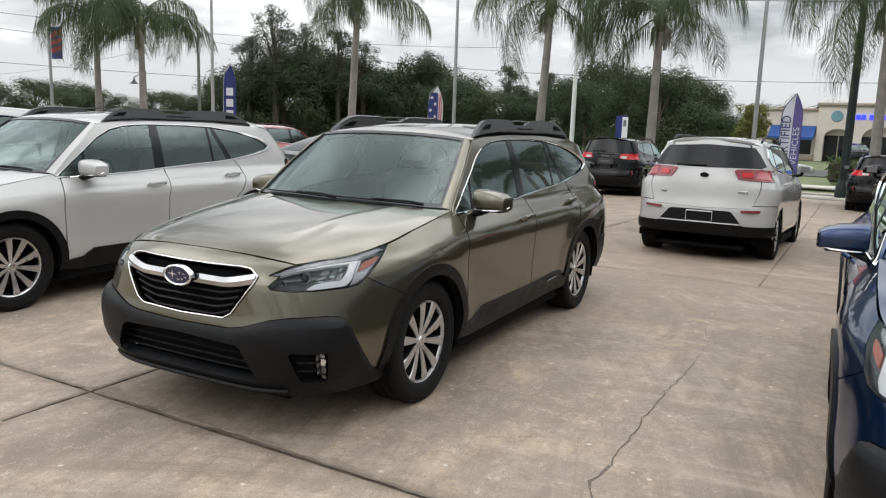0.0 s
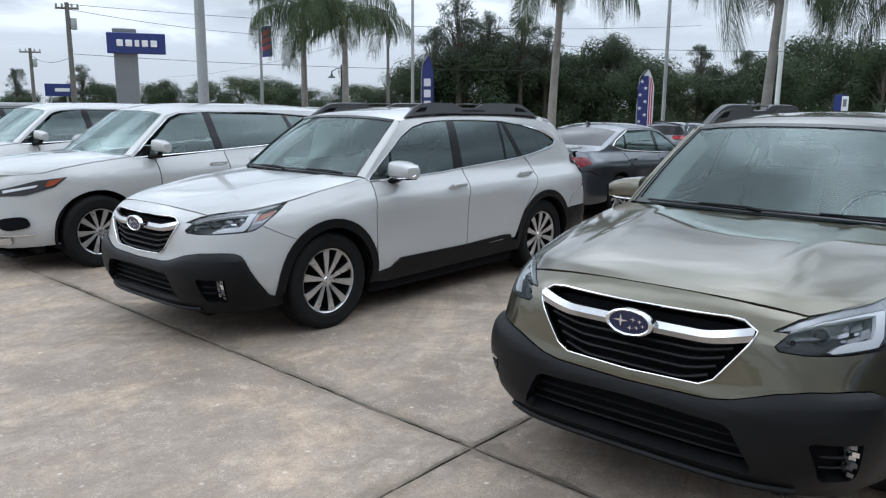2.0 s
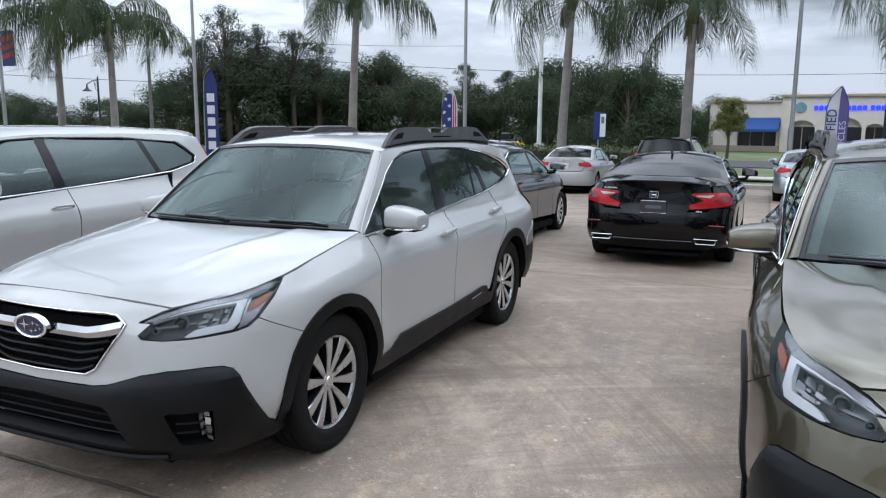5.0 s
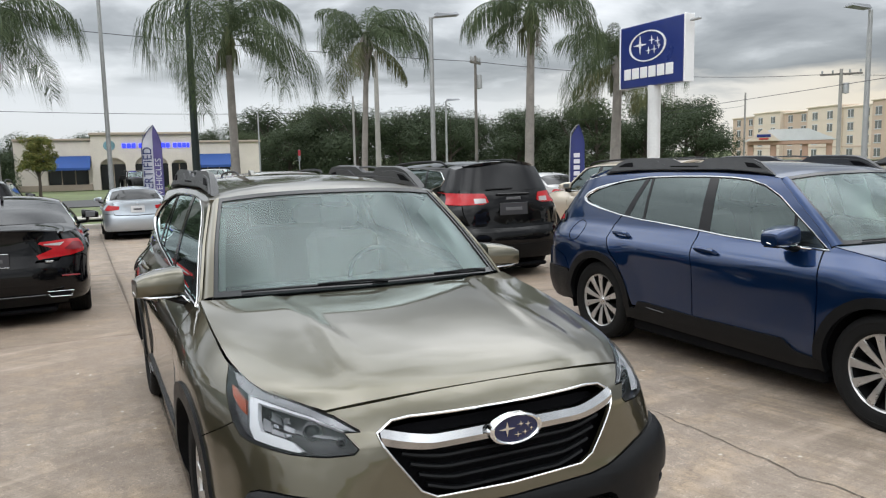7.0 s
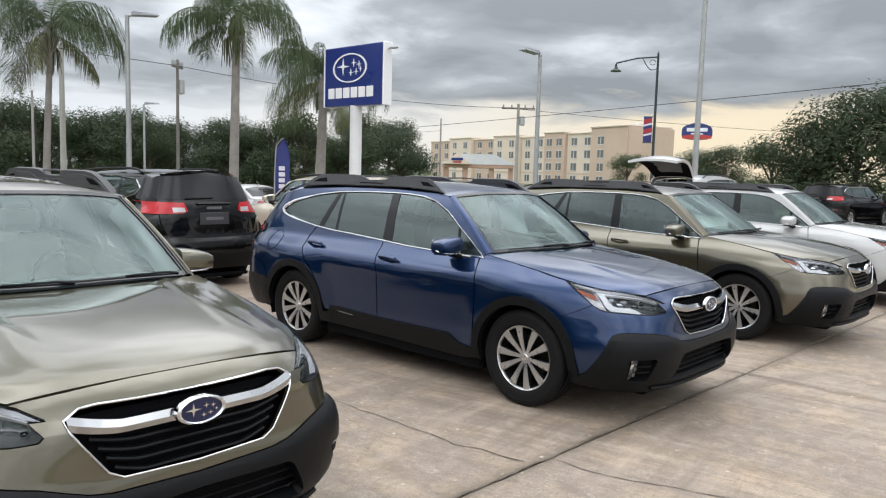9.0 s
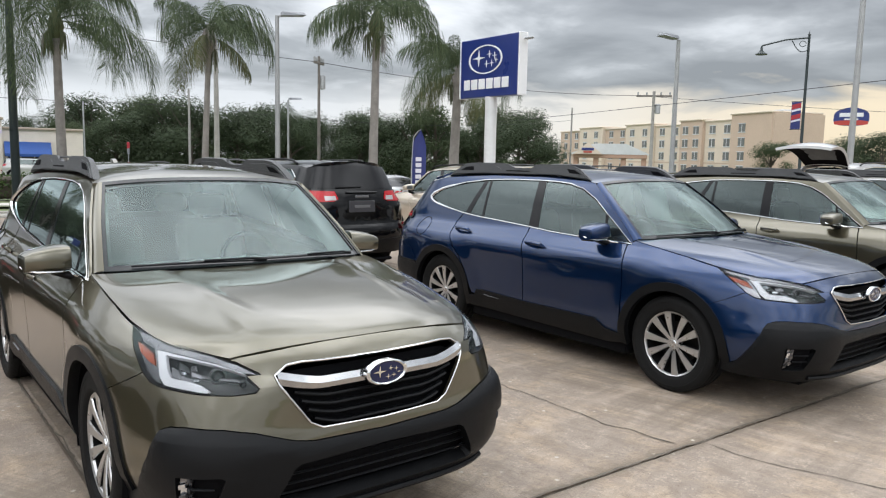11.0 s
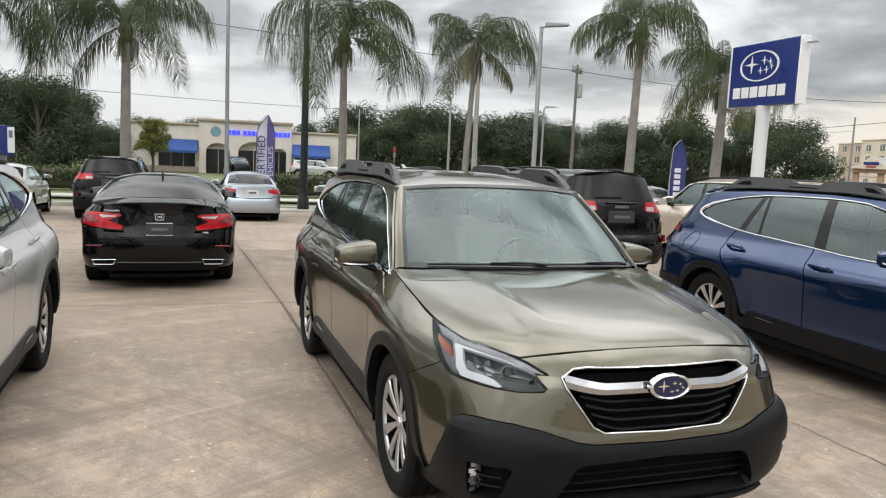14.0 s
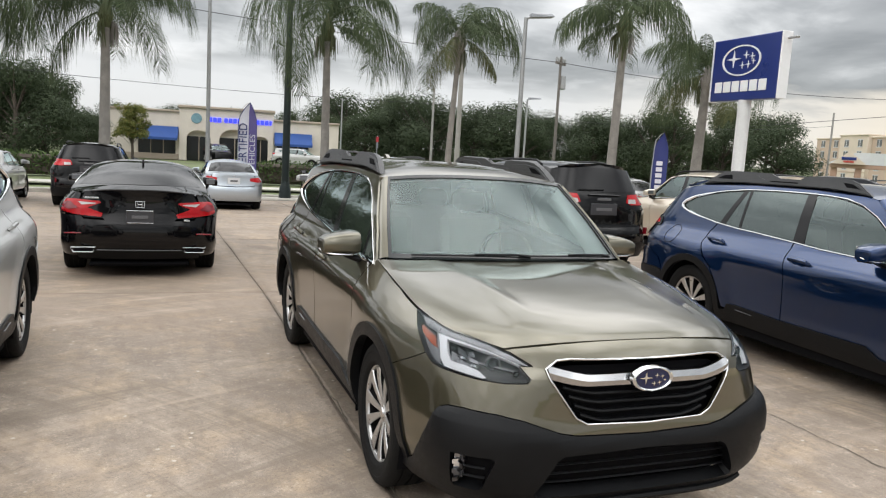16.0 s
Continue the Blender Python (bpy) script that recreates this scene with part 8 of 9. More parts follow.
# ---- poles, lamps, wires ----
def light_pole(x, y, h, r, mat, head=0.0, label="tall grey parking lot light pole", flat=True, base=True):
    zb = lot_z(y) - 0.02
    e = thing("light_pole", label, "light pole", x, y, zb, group="light poles")
    H = h - zb
    part("pole", Geo().tube([(0, 0, 0), (0, 0, H * 0.5), (0, 0, H)], [r, r * 0.85, r * 0.68], 12), mat, e)
    if base:
        part("footing", Geo().lathe([(0, 0.5), (r * 1.7, 0.5), (r * 2.0, 0.42), (r * 2.0, 0.0)], 16), "kerb", e)
    if head:
        a = radians(head)
        m = pose(0, 0, H, 0, 0, head)
        part("lamp_arm", Geo().tube([tuple(m @ Vector(v)) for v in ((0, 0, -0.05), (0.12, 0, 0.02), (0.22, 0, 0.04))], 0.035, 8), mat, e)
        hd = Geo()
        hd.add([(0.12, -0.17, 0.0), (0.12, 0.17, 0.0), (0.85, 0.19, 0.07), (0.85, -0.19, 0.07), (0.14, -0.12, 0.12), (0.14, 0.12, 0.12), (0.80, 0.10, 0.15), (0.80, -0.10, 0.15)], [(0, 1, 2, 3), (7, 6, 5, 4), (0, 4, 5, 1), (1, 5, 6, 2), (2, 6, 7, 3), (3, 7, 4, 0)], m)
        part("lamp_head", hd, "signgrey", e)
    return e


light_pole(-12.4, 25.5, 7.3, 0.085, "poleg", 200)
light_pole(-0.3, 25.7, 8.4, 0.085, "poleg", 200)
light_pole(8.55, 18.0, 5.85, 0.085, "poleg", -12)
light_pole(-23.9, 22.9, 7.3, 0.09, "poleg", 195)
ll = light_pole(-37.6, 24.1, 7.9, 0.10, "poleg", 190)
light_pole(-21.9, 68.9, 15.5, 0.24, "polew", 0, "tall white mast beyond the street")
light_pole(-11.8, 4.4, 9.0, 0.105, "poleg", 0, "thick grey light pole between the parked cars")
light_pole(17.3, 35.1, 4.75, 0.07, "poleg", 10)
big = light_pole(35.8, 23.2, 8.7, 0.16, "poleg", 170)
for o in big.children:
    if o.name.startswith("lamp_head"):
        o.matrix_basis = Matrix.Translation((0, 0, 8.7 - lot_z(23.2))) @ Matrix.Scale(1.7, 4) @ Matrix.Translation((0, 0, -8.7 + lot_z(23.2)))
light_pole(23.9, 7.9, 11.5, 0.105, "poleg", 0, "tall pale grey pole beyond the show row")
light_pole(12.5, 33.2, 7.0, 0.15, "polec", 0, "plain concrete pole by the street", base=False)
light_pole(9.0, 45.0, 4.6, 0.06, "poleg", 0, "thin grey pole by the street", base=False)

# dark street lamp by the kerb
e = thing("street_lamp", "dark green street lamp post with flared base by the kerb", "street lamp", 2.7, 26.6, lot_z(26.6) - 0.02)
part("post", Geo().tube([(0, 0, 0.5), (0, 0, 4.5), (0, 0, 8.6)], [0.15, 0.135, 0.10], 14), "poled", e)
part("base", Geo().lathe([(0, 0.75), (0.16, 0.75), (0.18, 0.62), (0.22, 0.5), (0.24, 0.12), (0.30, 0.08), (0.30, 0.0)], 18), "poled", e)
part("lamp_arm", Geo().tube([(0, 0, 8.4), (-0.7, 0, 8.8), (-1.5, 0, 8.7)], 0.05, 8), "poled", e)
part("lantern", Geo().lathe([(0, 0.25), (0.10, 0.2), (0.22, 0.0), (0.05, -0.05)], 14, Matrix.Translation((-1.5, 0, 8.45))), "poled", e)
g = Geo().box((2.7, 26.45, lot_z(26.45) + 0.02), (2.6, 1.0, 0.15), bevel=0.05)
structure(g.ob("kerb_island", M["kerb"]), "small raised concrete island round the lamp base", "kerb")


def ornate_lamp(x, y, h, rz, banner=True):
    e = thing("street_lamp", "ornate black street lamp with hanging lantern and banner", "street lamp", x, y, -0.70, rz)
    H = h + 0.70
    part("post", Geo().tube([(0, 0, 0), (0, 0, 1.0), (0, 0, 1.1), (0, 0, H)], [0.17, 0.15, 0.09, 0.06], 12), "poled", e)
    part("finial", Geo().lathe([(0, 0.25), (0.03, 0.1), (0.09, 0.05), (0.03, 0.0)], 10, Matrix.Translation((0, 0, H))), "poled", e)
    part("lamp_arm", Geo().tube([(0, 0, H - 0.12), (-1.1, 0, H - 0.20), (-2.25, 0, H - 0.48)], 0.04, 8), "poled", e)
    sc = [(-0.05 - 0.75 * t, 0, H - 0.75 + 0.50 * t - 0.28 * math.sin(math.pi * t)) for t in [i / 10 for i in range(11)]]
    part("scroll", Geo().tube(sc, 0.025, 6), "poled", e)
    part("scroll", Geo().tube([(-0.28 + 0.16 * math.cos(a), 0, H - 0.42 + 0.14 * math.sin(a)) for a in [i * 0.45 for i in range(14)]], 0.018, 6), "poled", e)
    part("lantern", Geo().lathe([(0, 0.32), (0.05, 0.30), (0.07, 0.12), (0.15, 0.02), (0.30, -0.08), (0.30, -0.12), (0.05, -0.14)], 16, Matrix.Translation((-2.25, 0, H - 0.82))), "poled", e)
    if banner:
        b = part("banner", Geo().box((-0.36, 0, H - 4.08), (0.46, 0.025, 1.40), bevel=0.006), "flagnavy", e)
        for k in range(4):
            z = H - 3.42 - 0.27 * k
            part("banner_stripe", Geo().add([(-0.58, -0.02, z - 0.12), (-0.14, -0.02, z), (-0.14, -0.02, z - (0.24 if k % 2 == 0 else 0.10)), (-0.58, -0.02, z - (0.36 if k % 2 == 0 else 0.22))], [(0, 3, 2, 1)]), "flagred" if k % 2 == 0 else "flagwhite", b)
        for z in (H - 3.36, H - 4.80):
            part("banner_rod", Geo().tube([(0, 0, z), (-0.62, 0, z)], 0.018, 6), "poled", b)
    return e


ornate_lamp(37.5, 16.5, 8.4, -54)
ornate_lamp(-44.4, 36.4, 4.6, 120, False)
# banner on the far lamp pole
b = part("banner", Geo().box((0.65, 0, 5.9), (0.95, 0.03, 1.75), bevel=0.008), "flagnavy", ll)
for k in range(3):
    part("banner_stripe", Geo().add([(0.20, -0.025, 6.45 - 0.42 * k), (1.10, -0.025, 6.62 - 0.42 * k), (1.10, -0.025, 6.36 - 0.42 * k), (0.20, -0.025, 6.18 - 0.42 * k)], [(0, 3, 2, 1)]), "flagred", b)


def utility_pole(x, y, h, r=0.15, arm=1.1, rz=0.0, mat="wood"):
    e = thing("utility_pole", "weathered utility pole with crossarm and insulators", "utility pole", x, y, -0.72, rz, "utility poles")
    H = h + 0.72
    part("pole", Geo().tube([(0, 0, 0), (0, 0, H)], [r, r * 0.7], 10), mat, e)
    if arm:
        part("crossarm", Geo().box((0, 0, H - 0.35), (2 * arm, 0.12, 0.13), bevel=0.02), "wood", e)
        for x in (-0.9 * arm, -0.4 * arm, 0.4 * arm, 0.9 * arm):
            part("insulator", Geo().lathe([(0, 0.24), (0.05, 0.22), (0.07, 0.1), (0.04, 0.0)], 8, Matrix.Translation((x, 0, H - 0.29))), "poleg", e)
        part("transformer", Geo().lathe([(0, 0.75), (0.18, 0.74), (0.2, 0.7), (0.2, 0.05), (0.0, 0.0)], 12, Matrix.Translation((0.32, 0, H - 1.7))), "poleg", e)
    return e


utility_pole(17.8, 32.5, 6.9, 0.095, 0.55, 35)
utility_pole(-51.4, 48.4, 8.9, 0.17, 1.4, -40)
utility_pole(-50.2, 18.3, 8.0, 0.19, 0.7, 60)
utility_pole(-74.3, 24.9, 6.6, 0.19, 0.9, 60)
utility_pole(46.3, 32.6, 7.1, 0.16, 1.3, -50, "polec")
utility_pole(64.5, 57.7, 7.9, 0.13, 0.0, 0, "polec")
utility_pole(17.0, 50.0, 6.2, 0.10, 0.0, 0, "polec")


def wire(a, b, sag, r=0.016):
    e = thing("power_line", "thin black overhead power line", "power line", 0, 0, 0, group="power lines")
    n = 24
    pts = [tuple(Vector(a).lerp(Vector(b), i / n) - Vector((0, 0, sag * 4 * (i / n) * (1 - i / n)))) for i in range(n + 1)]
    part("cable", Geo().tube(pts, r, 5), "wire", e)


wire((-140, 75, 7.0), (-51.4, 48.4, 8.6), 1.0)
wire((-51.4, 48.4, 8.4), (17.8, 52.5, 5.2), 1.4)
wire((17.8, 52.5, 5.2), (64.5, 57.7, 6.5), 1.0)
wire((-50.2, 18.3, 7.6), (-51.4, 48.4, 8.3), 0.8)
wire((-50.2, 18.3, 7.9), (-30, 70, 9.5), 0.8)
wire((-74.3, 24.9, 6.0), (-50.2, 18.3, 4.6), 0.5)
wire((-50.2, 18.3, 4.8), (-24, 60, 5.0), 0.6)
wire((17.8, 32.5, 6.6), (46.3, 32.6, 6.8), 0.5)
wire((17.8, 32.5, 6.6), (-20, 36.0, 9.4), 0.5)
wire((28.25, 30.06, 3.9), (22.2, -1.29, 4.63), 0.05, 0.012)
wire((46.3, 32.6, 6.7), (95, -2, 6.0), 0.6)


# ---- signs and flags ----
def pylon():
    e = thing("dealer_sign", "blue square dealer sign with oval emblem on white pole", "sign")
    e.matrix_basis = pose(12.76, 12.95, lot_z(12.85) - 0.02, 0, 0, -90)
    part("pole", Geo().tube([(0, 0, 0), (0, 0, 3.73)], 0.17, 20), "polew", e)
    bz, W = 4.55, 2.46
    bd = part("board", Geo().box((0, 0, bz), (W, 0.30, 1.66), bevel=0.02), "signblue", e, "blue sign board")
    for sx in (-1, 1):
        part("board_edge", Geo().box((sx * (W / 2 + 0.025), 0, bz), (0.05, 0.32, 1.68), bevel=0.012), "signwhite", bd)
    m = Matrix.Translation((-0.12, -0.155, bz + 0.22)) @ pose(0, 0, 0, 90, 0, 0) @ Matrix.Diagonal((1, 0.56, 1, 1))
    part("oval_ring", Geo().lathe([(0.66, 0.0), (0.66, 0.02), (0.72, 0.02), (0.72, 0.0)], 48, m), "signwhite", bd)
    for x, z, r in ((-0.28, 0.05, 0.24), (0.18, 0.13, 0.11), (0.40, 0.08, 0.10), (0.06, -0.13, 0.10), (0.28, -0.12, 0.10), (0.46, -0.05, 0.08)):
        st = []
        for k in range(8):
            a = math.pi / 4 * k
            rr = r if k % 2 == 0 else r * 0.20
            st.append((x + rr * 1.15 * math.cos(a), (z + rr * math.sin(a)) / 0.56))
        part("spark", Geo().prism(st, 0.004, 0.02, m), "signwhite", bd)
    x = -1.08
    for w in (0.33, 0.33, 0.33, 0.33, 0.33, 0.33):
        part("name_block", Geo().box((x + w / 2, -0.158, bz - 0.46), (w - 0.05, 0.02, 0.29), bevel=0.03), "signwhite", bd)
        x += w
    part("flood_lamp", Geo().box((W / 2 + 0.25, 0, bz + 0.66), (0.30, 0.10, 0.06), bevel=0.02), "poleg", e)
    part("lamp_arm", Geo().tube([(W / 2, 0, bz + 0.66), (W / 2 + 0.2, 0, bz + 0.66)], 0.015, 6), "poleg", e)


pylon()
e = thing("dealer_sign", "grey pylon sign with long blue name board", "sign")
e.matrix_basis = pose(-25.75, 9.85, -0.15, 0, 0, 63)
part("pylon", Geo().box((0.0, 0, 2.2), (0.80, 0.34, 4.44), bevel=0.03), "signgrey", e)
bd = part("board", Geo().box((0.38, -0.22, 3.90), (1.96, 0.22, 0.72), bevel=0.02), "signblue", e)
x = -0.30
for w in (0.26, 0.27, 0.20, 0.26, 0.27):
    part("name_block", Geo().box((x + w / 2, -0.345, 3.90), (w - 0.05, 0.03, 0.23), bevel=0.025), "signwhite", bd)
    x += w + 0.035
e = thing("road_sign", "low blue and white sign board across the street", "sign", -13.0, 54.2, -0.72, 14)
part("board", Geo().box((0, 0, 2.3), (0.75, 0.12, 2.0), bevel=0.02), "signblue", e)
part("panel", Geo().box((0.30, -0.08, 2.35), (0.42, 0.06, 1.7), bevel=0.02), "signwhite", e)
part("emblem", Geo().box((0.28, -0.13, 2.75), (0.22, 0.04, 0.5), bevel=0.03), "signgrey", e)
part("post", Geo().tube([(0, 0.1, 0), (0, 0.1, 1.6)], 0.05, 8), "poleg", e)
e = thing("road_sign", "blue bank sign far along the street", "sign", -82.8, 30.6, -0.72, 70)
part("board", Geo().box((0, 0, 3.75), (2.6, 0.2, 1.3), bevel=0.03), "signblue", e)
part("name_bar", Geo().box((0.35, -0.13, 3.75), (1.4, 0.05, 0.35), bevel=0.02), "signwhite", e)
part("post", Geo().tube([(-0.8, 0, 0), (-0.8, 0, 3.2)], 0.1, 8), "poleg", e)
part("post", Geo().tube([(0.8, 0, 0), (0.8, 0, 3.2)], 0.1, 8), "poleg", e)
e = thing("hotel_sign", "blue and red oval hotel sign on tall pole", "sign", 98.6, 41.5, -0.72, -68)
part("pole", Geo().tube([(0, 0, 0), (0, 0, 8.0)], 0.22, 10), "poleg", e)
bd = part("board", Geo().prism(chaikin([(-2.0, 7.7), (2.0, 7.7), (2.0, 9.5), (0, 10.1), (-2.0, 9.5)], 2), -0.25, 0.25, XZ), "signblue", e)
part("red_band", Geo().prism(chaikin([(-1.9, 7.75), (1.9, 7.75), (1.95, 8.35), (-1.95, 8.35)], 1), -0.30, -0.26, XZ), "rednotice", bd)
part("name_bar", Geo().box((0, -0.29, 9.05), (2.7, 0.06, 0.5), bevel=0.04), "signwhite", bd)
part("name_bar", Geo().box((0, -0.29, 8.5), (1.6, 0.06, 0.18), bevel=0.04), "signwhite", bd)
e = thing("notice_post", "small red and white notice on a post", "notice", 14.0, 54.3, -0.72, -10)
part("post", Geo().tube([(0, 0, 0), (0, 0, 3.2)], 0.03, 6), "poleg", e)
part("panel", Geo().box((0, -0.05, 2.92), (0.20, 0.03, 0.42), bevel=0.01), "flagred", e)
part("panel", Geo().box((0, -0.05, 2.48), (0.17, 0.03, 0.42), bevel=0.01), "signgrey", e)


def feather_flag(x, y, top, wdt, rz, label, mat, edge=None):
    """A tall feather banner on a bent pole."""
    zb = lot_z(y)
    e = thing("feather_flag", label, "flag", x, y, zb, rz, "feather flags")
    H = top - zb
    pole = [(0, 0, 0), (0, 0, H * 0.6), (0.02, 0, H * 0.80), (0.10 * wdt, 0, H * 0.92), (0.42 * wdt, 0, H * 0.985), (0.62 * wdt, 0, H)]
    part("pole", Geo().tube(pole, [0.022, 0.018, 0.015, 0.012, 0.010, 0.006], 8), "poleg", e)
    z0 = 0.55
    vs, fs = [], []
    n, k = 22, 6

    def blade(u, v, o=0.0):
        z = z0 + (H - z0) * v
        f = z / H
        xl = 0.0 if f < 0.78 else 0.62 * wdt * ((f - 0.78) / 0.22) ** 2.0
        xr = wdt if f < 0.80 else wdt - (wdt * 0.38) * ((f - 0.80) / 0.20) ** 1.6
        return (xl + (xr - xl) * u, 0.03 * math.sin(7 * v + 3 * u) * (0.3 + u) + o, z)
    for o in (0.0, 0.006):
        b = len(vs)
        vs += [blade(i / k, j / n, o) for j in range(n + 1) for i in range(k + 1)]
        fs += [(b + j * (k + 1) + i, b + j * (k + 1) + i + 1, b + (j + 1) * (k + 1) + i + 1, b + (j + 1) * (k + 1) + i) for j in range(n) for i in range(k)]
    bl = mesh_ob("cloth", vs, fs, M[mat], e)
    if edge:
        part("hem", Geo().tube([blade(0.0, j / n) for j in range(n + 1)] + [blade(1.0, j / n) for j in range(n, -1, -1)], 0.014, 6, closed=True), edge, bl)
    return e, bl, blade


UP = pose(0, 0, 0, 90, 0, 0)
e, bl, blade = feather_flag(0.66, 24.4, 2.95, 0.64, -2, "white feather flag with navy lettering and navy hem", "flagwhite", "flagnavy")
letters("lettering", "CERTIFIED", 0.40, M["flagnavy"], bl, Matrix.Translation((0.18, -0.045, 1.98)) @ UP @ pose(0, 0, 0, 0, 0, 90), 0.004, 0.90)
part("navy_half", Geo().add([blade(0.56 + 0.44 * u / 4, 0.98 * v / 20, -0.012) for v in range(21) for u in range(5)], [(v * 5 + u, v * 5 + u + 1, (v + 1) * 5 + u + 1, (v + 1) * 5 + u) for v in range(20) for u in range(4)]), "flagpurple", bl)
letters("lettering", "VEHICLES", 0.27, M["flagwhite"], bl, Matrix.Translation((0.50, -0.055, 1.80)) @ UP @ pose(0, 0, 0, 0, 0, 90), 0.004, 1.1)
e, bl, blade = feather_flag(11.25, 14.7, 2.52, 0.42, -35, "navy feather flag with white name bar", "flagnavy")
for k in range(6):
    part("name_block", Geo().box((0.20, -0.035, 1.10 + 0.17 * k), (0.17, 0.012, 0.12), bevel=0.004), "flagwhite", bl)
e, bl, blade = feather_flag(-25.3, 25.0, 4.15, 0.62, 40, "blue feather flag with white letter blocks", "flagnavy")
for k in range(5):
    part("name_block", Geo().box((0.31, -0.04, 1.2 + 0.55 * k), (0.34, 0.012, 0.38), bevel=0.05), "flagwhite", bl)
e, bl, blade = feather_flag(-12.55, 23.5, 3.05, 0.60, 25, "feather flag of white stars on blue with red stripes", "flagwhite")
part("canton", Geo().add([blade(u / 6, 0.30 + 0.62 * v / 10, -0.008) for v in range(11) for u in range(7) if True], [(v * 7 + u, v * 7 + u + 1, (v + 1) * 7 + u + 1, (v + 1) * 7 + u) for v in range(10) for u in range(4)]), "flagnavy", bl)
for k in range(5):
    part("stripe", Geo().add([blade(u / 6, 0.02 + 0.058 * k + 0.029 * v, -0.008) for v in range(2) for u in range(7)], [(u, u + 1, u + 8, u + 7) for u in range(6)]), "flagred", bl)
for k in range(2):
    part("stripe", Geo().add([blade(0.72 + 0.13 * k + 0.07 * u, 0.32 + 0.58 * v / 8, -0.010) for v in range(9) for u in range(2)], [(v * 2, v * 2 + 1, v * 2 + 3, v * 2 + 2) for v in range(8)]), "flagred", bl)
for k in range(7):
    cx, cy, cz = blade(0.16 + 0.32 * (k % 2), 0.36 + 0.082 * k, -0.016)
    st = []
    for j in range(10):
        a = math.pi / 2 + math.pi / 5 * j
        rr = 0.085 if j % 2 == 0 else 0.036
        st.append((cx + rr * math.cos(a), cz + rr * math.sin(a)))
    part("star", Geo().prism(st, cy - 0.006, cy, XZ), "flagwhite", bl)

# yellow digger far across the street
e = thing("digger", "small yellow digger parked across the street", "digger", -19.6, 52.5, -0.72, 20)
e.matrix_basis = e.matrix_basis @ Matrix.Scale(0.75, 4)
part("body", Geo().box((0, 0, 1.0), (2.4, 1.1, 0.9), bevel=0.15), "yellow", e)
part("cab", Geo().box((-0.3, 0, 1.9), (0.9, 0.9, 0.9), bevel=0.12), "shopglass", e)
part("boom", Geo().tube([(1.0, 0, 1.0), (1.5, 0, 1.3), (1.9, 0, 0.5)], 0.10, 8), "yellow", e)
for x in (-0.8, 0.8):
    for y in (-0.5, 0.5):
        part("digger_wheel", Geo().lathe([(0, 0.12), (0.3, 0.12), (0.38, 0.08), (0.38, -0.08), (0.3, -0.12), (0, -0.12)], 16, Matrix.Translation((x, y, 0.38)) @ pose(0, 0, 0, 90, 0, 0)), "rubber", e)


# ---- lot slabs, cracks ----
SLAB_X = [-29.0, -23.2, -17.4, -11.6, -5.86, -0.82, 2.20, 5.22, 11.2, 17.2, 23.2, 29.2]
SLAB_Y = [-18.6, -12.7, -6.85, -0.97, 4.88, 10.8, 16.7, 22.6, 26.95]
lot = thing("pavement", "pale stained concrete lot laid in large slabs", "pavement")
lot["kind"] = "structure"
srng = random.Random(5)


def slab(x0, x1, y0, y1):
    """One concrete slab with worn wavering edges, its top just over the joint bed."""
    cx, cy = (x0 + x1) / 2, (y0 + y1) / 2
    g = 0.0075
    n = 6
    ring = []
    for a, b in (((x0, y0), (x1, y0)), ((x1, y0), (x1, y1)), ((x1, y1), (x0, y1)), ((x0, y1), (x0, y0))):
        for i in range(n):
            t = i / n
            ring.append((a[0] + (b[0] - a[0]) * t, a[1] + (b[1] - a[1]) * t))
    vs = []
    for inset, dz in ((0.0, -0.030), (0.0, -0.007), (0.016, 0.0)):
        for i, (x, y) in enumerate(ring):
            jx = 0.006 * math.sin(13.1 * x + 7.7 * y) if 0 < i % n else 0.0
            k = g + inset + jx
            px = x + (k if x <= cx - 0.3 * (x1 - x0) else (-k if x >= cx + 0.3 * (x1 - x0) else 0))
            py = y + (k if y <= cy - 0.3 * (y1 - y0) else (-k if y >= cy + 0.3 * (y1 - y0) else 0))
            yy = py - 0.022 * (px - 0.5)
            vs.append((px, yy, lot_z(yy) + dz))
    m = len(ring)
    fs = [(l * m + i, l * m + (i + 1) % m, (l + 1) * m + (i + 1) % m, (l + 1) * m + i) for l in range(2) for i in range(m)]
    # top face in strips so that it follows the fall of the lot
    t0 = 2 * m
    bot, right, topr, left = [t0 + i for i in range(n + 1)], [t0 + n + i for i in range(n + 1)], [t0 + 2 * n + i for i in range(n + 1)], [t0 + 3 * n + i for i in range(n)] + [t0]
    lf, rt = list(reversed(left)), right
    for i in range(n):
        row = [lf[i]] + (bot[1:n] if i == 0 else []) + [rt[i], rt[i + 1]] + (list(topr[1:n]) if i == n - 1 else []) + [lf[i + 1]]
        fs.append(tuple(row))
    return mesh_ob("slab", vs, fs, M["concrete"], lot, smooth=False)


for j in range(len(SLAB_Y) - 1):
    i = 0
    while i < len(SLAB_X) - 1:
        # the joint east of the olive wagon has never been cut in two of the rows: it cracked instead
        wide = SLAB_Y[j] in (-6.85, -0.97) and abs(SLAB_X[i] + 0.82) < 0.01
        slab(SLAB_X[i], SLAB_X[i + (2 if wide else 1)], SLAB_Y[j], SLAB_Y[j + 1])
        i += 2 if wide else 1


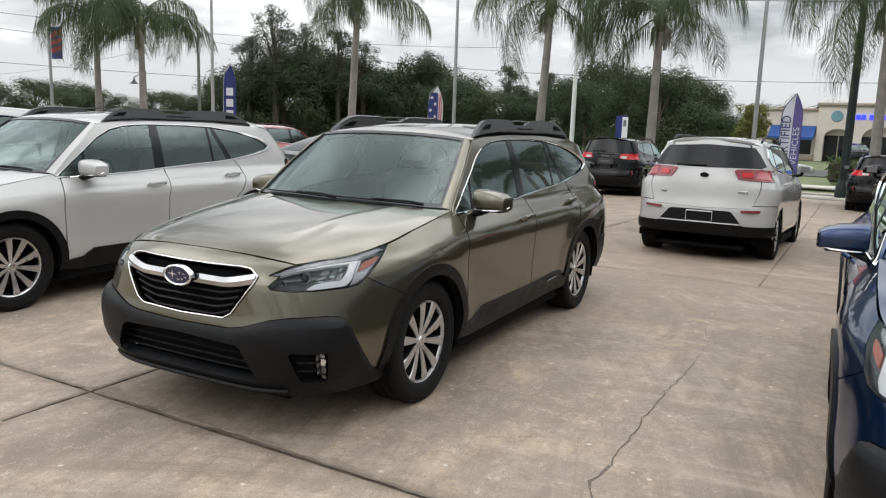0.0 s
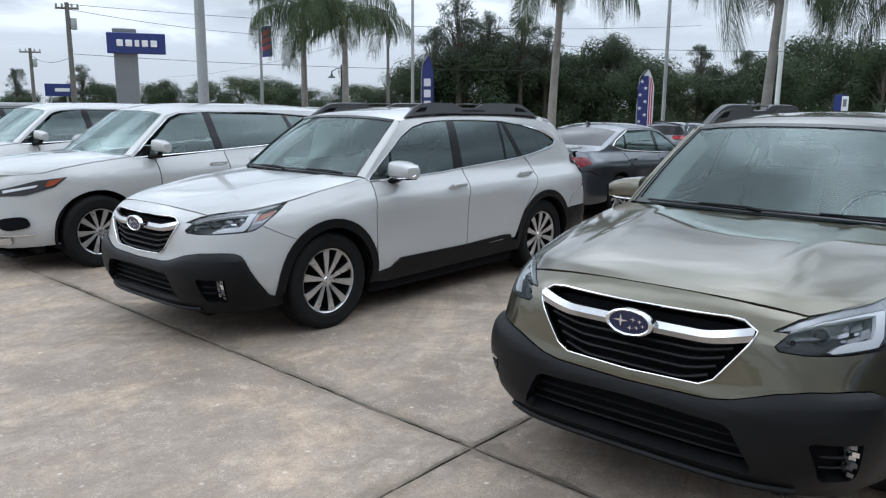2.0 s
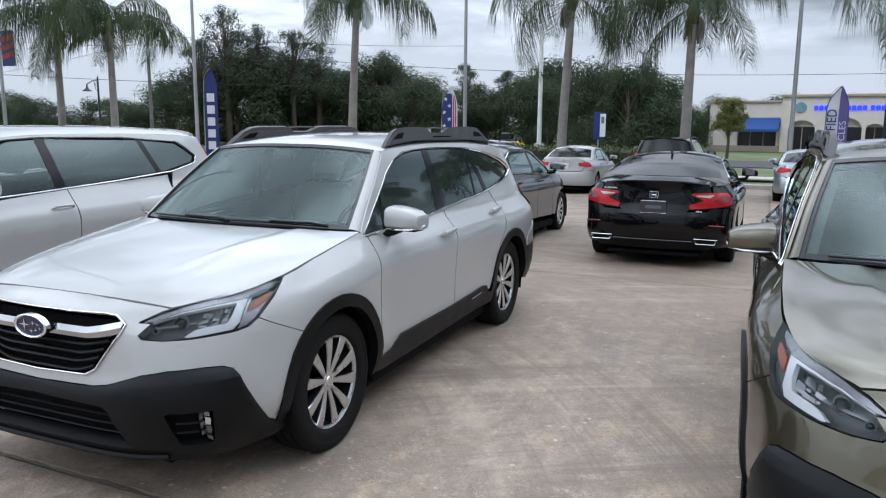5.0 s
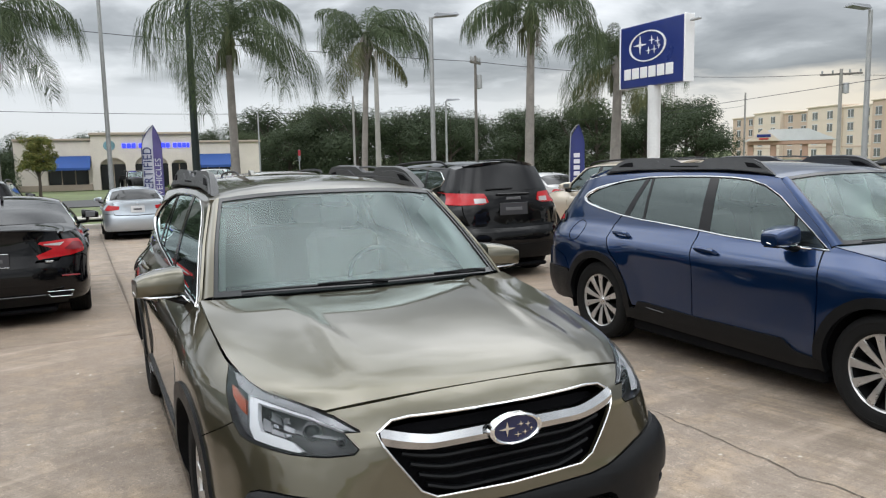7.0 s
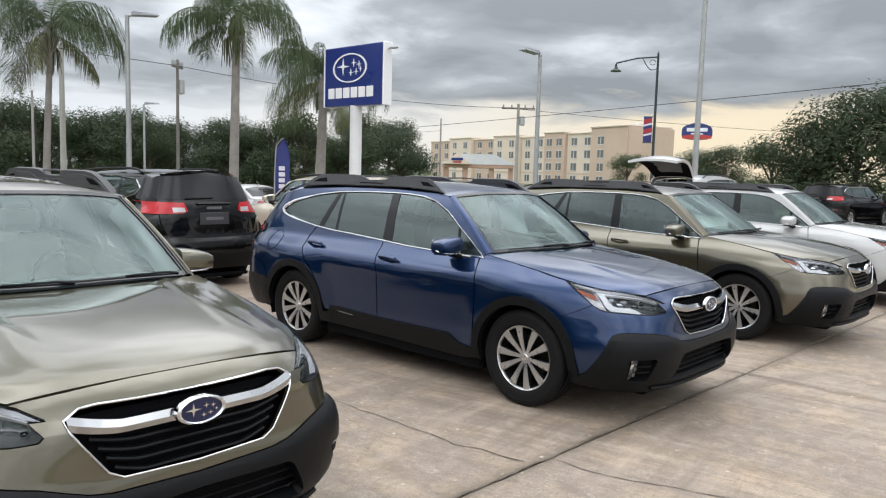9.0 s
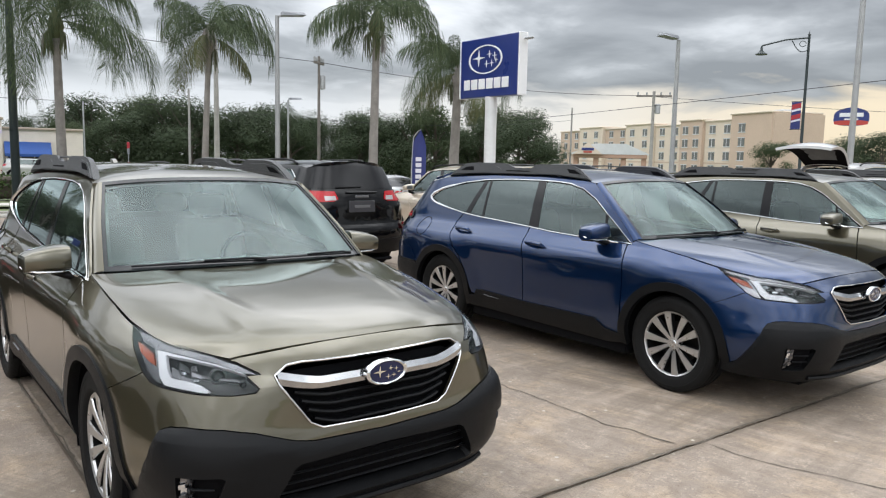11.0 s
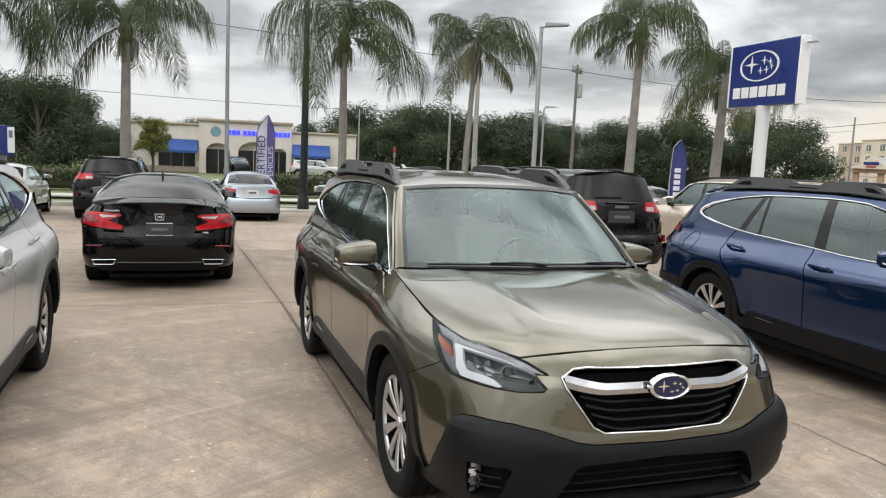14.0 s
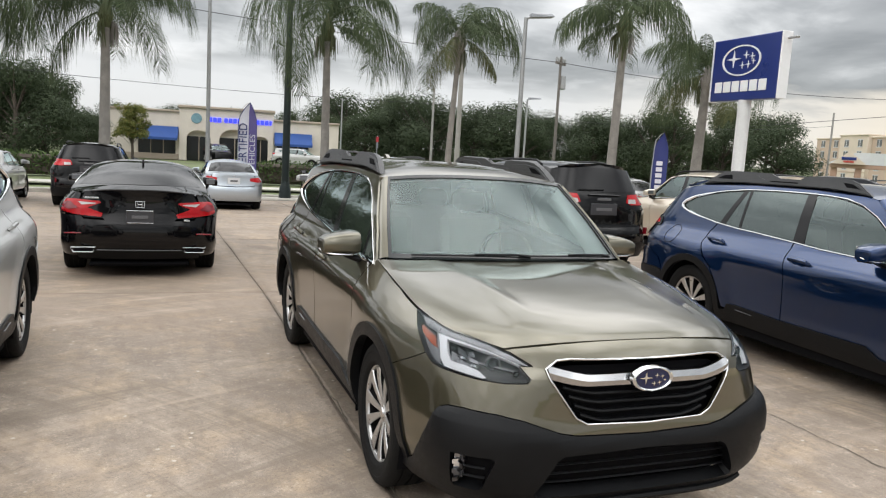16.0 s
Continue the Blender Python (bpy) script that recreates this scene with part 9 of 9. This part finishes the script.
def crack(pts, w, seed):
    """A ragged dark crack with crumbled edges."""
    r = random.Random(seed)
    line = dense(pts, 0.06, False)
    vs, fs = [], []
    for i, (x, y) in enumerate(line):
        a, b = line[max(0, i - 1)], line[min(len(line) - 1, i + 1)]
        d = Vector((b[0] - a[0], b[1] - a[1], 0)).normalized()
        nx, ny = -d.y, d.x
        o = r.uniform(-0.010, 0.010)
        ww = w * r.uniform(0.35, 1.3)
        for s in (-1, 1):
            px, py = x + nx * (o + s * ww), y + ny * (o + s * ww)
            vs.append((px, py, lot_z(py) + 0.0035))
    fs = [(2 * i, 2 * i + 1, 2 * i + 3, 2 * i + 2) for i in range(len(line) - 1)]
    mesh_ob("crack", vs, fs, M["joint"], lot, smooth=False)


crack([(2.44, 4.8), (2.25, 4.2), (2.0, 3.3), (2.01, 2.72), (2.12, 2.2), (2.11, 1.68)], 0.0016, 11)
crack([(2.11, 1.68), (2.09, 1.14), (2.06, 0.95), (2.08, 0.92), (2.05, 0.44), (2.06, 0.35), (2.06, -0.05), (2.05, -0.13), (2.06, -0.17), (2.07, -0.26)], 0.0045, 1)
crack([(2.07, -0.26), (2.04, -0.47), (2.09, -0.64), (2.10, -0.83), (2.13, -0.95)], 0.0075, 3)
crack([(1.1, 4.63), (2.0, 4.75), (3.2, 4.7), (4.4, 4.85)], 0.004, 5)
crack([(2.29, -1.03), (2.29, -1.25), (2.33, -1.48), (2.48, -1.9), (2.71, -2.53), (2.66, -4.2), (2.5, -6.8)], 0.0055, 7)
# crumbled edges along the joints in front of the olive wagon
r = random.Random(23)
for x0, x1 in ((-5.8, -0.9), (-0.75, 2.1), (2.1, 5.1)):
    crack([(x0 + (x1 - x0) * k / 14, -0.97 - 0.022 * (x0 + (x1 - x0) * k / 14 - 0.5) + r.uniform(-0.014, 0.014)) for k in range(15)], 0.0105, int(x0 * 10) + 90)
for y0, y1 in ((-6.7, -1.05), (-0.85, 4.7)):
    crack([(-0.82 + r.uniform(-0.014, 0.014), y0 + (y1 - y0) * k / 14) for k in range(15)], 0.0070, int(y0 * 10) + 120)
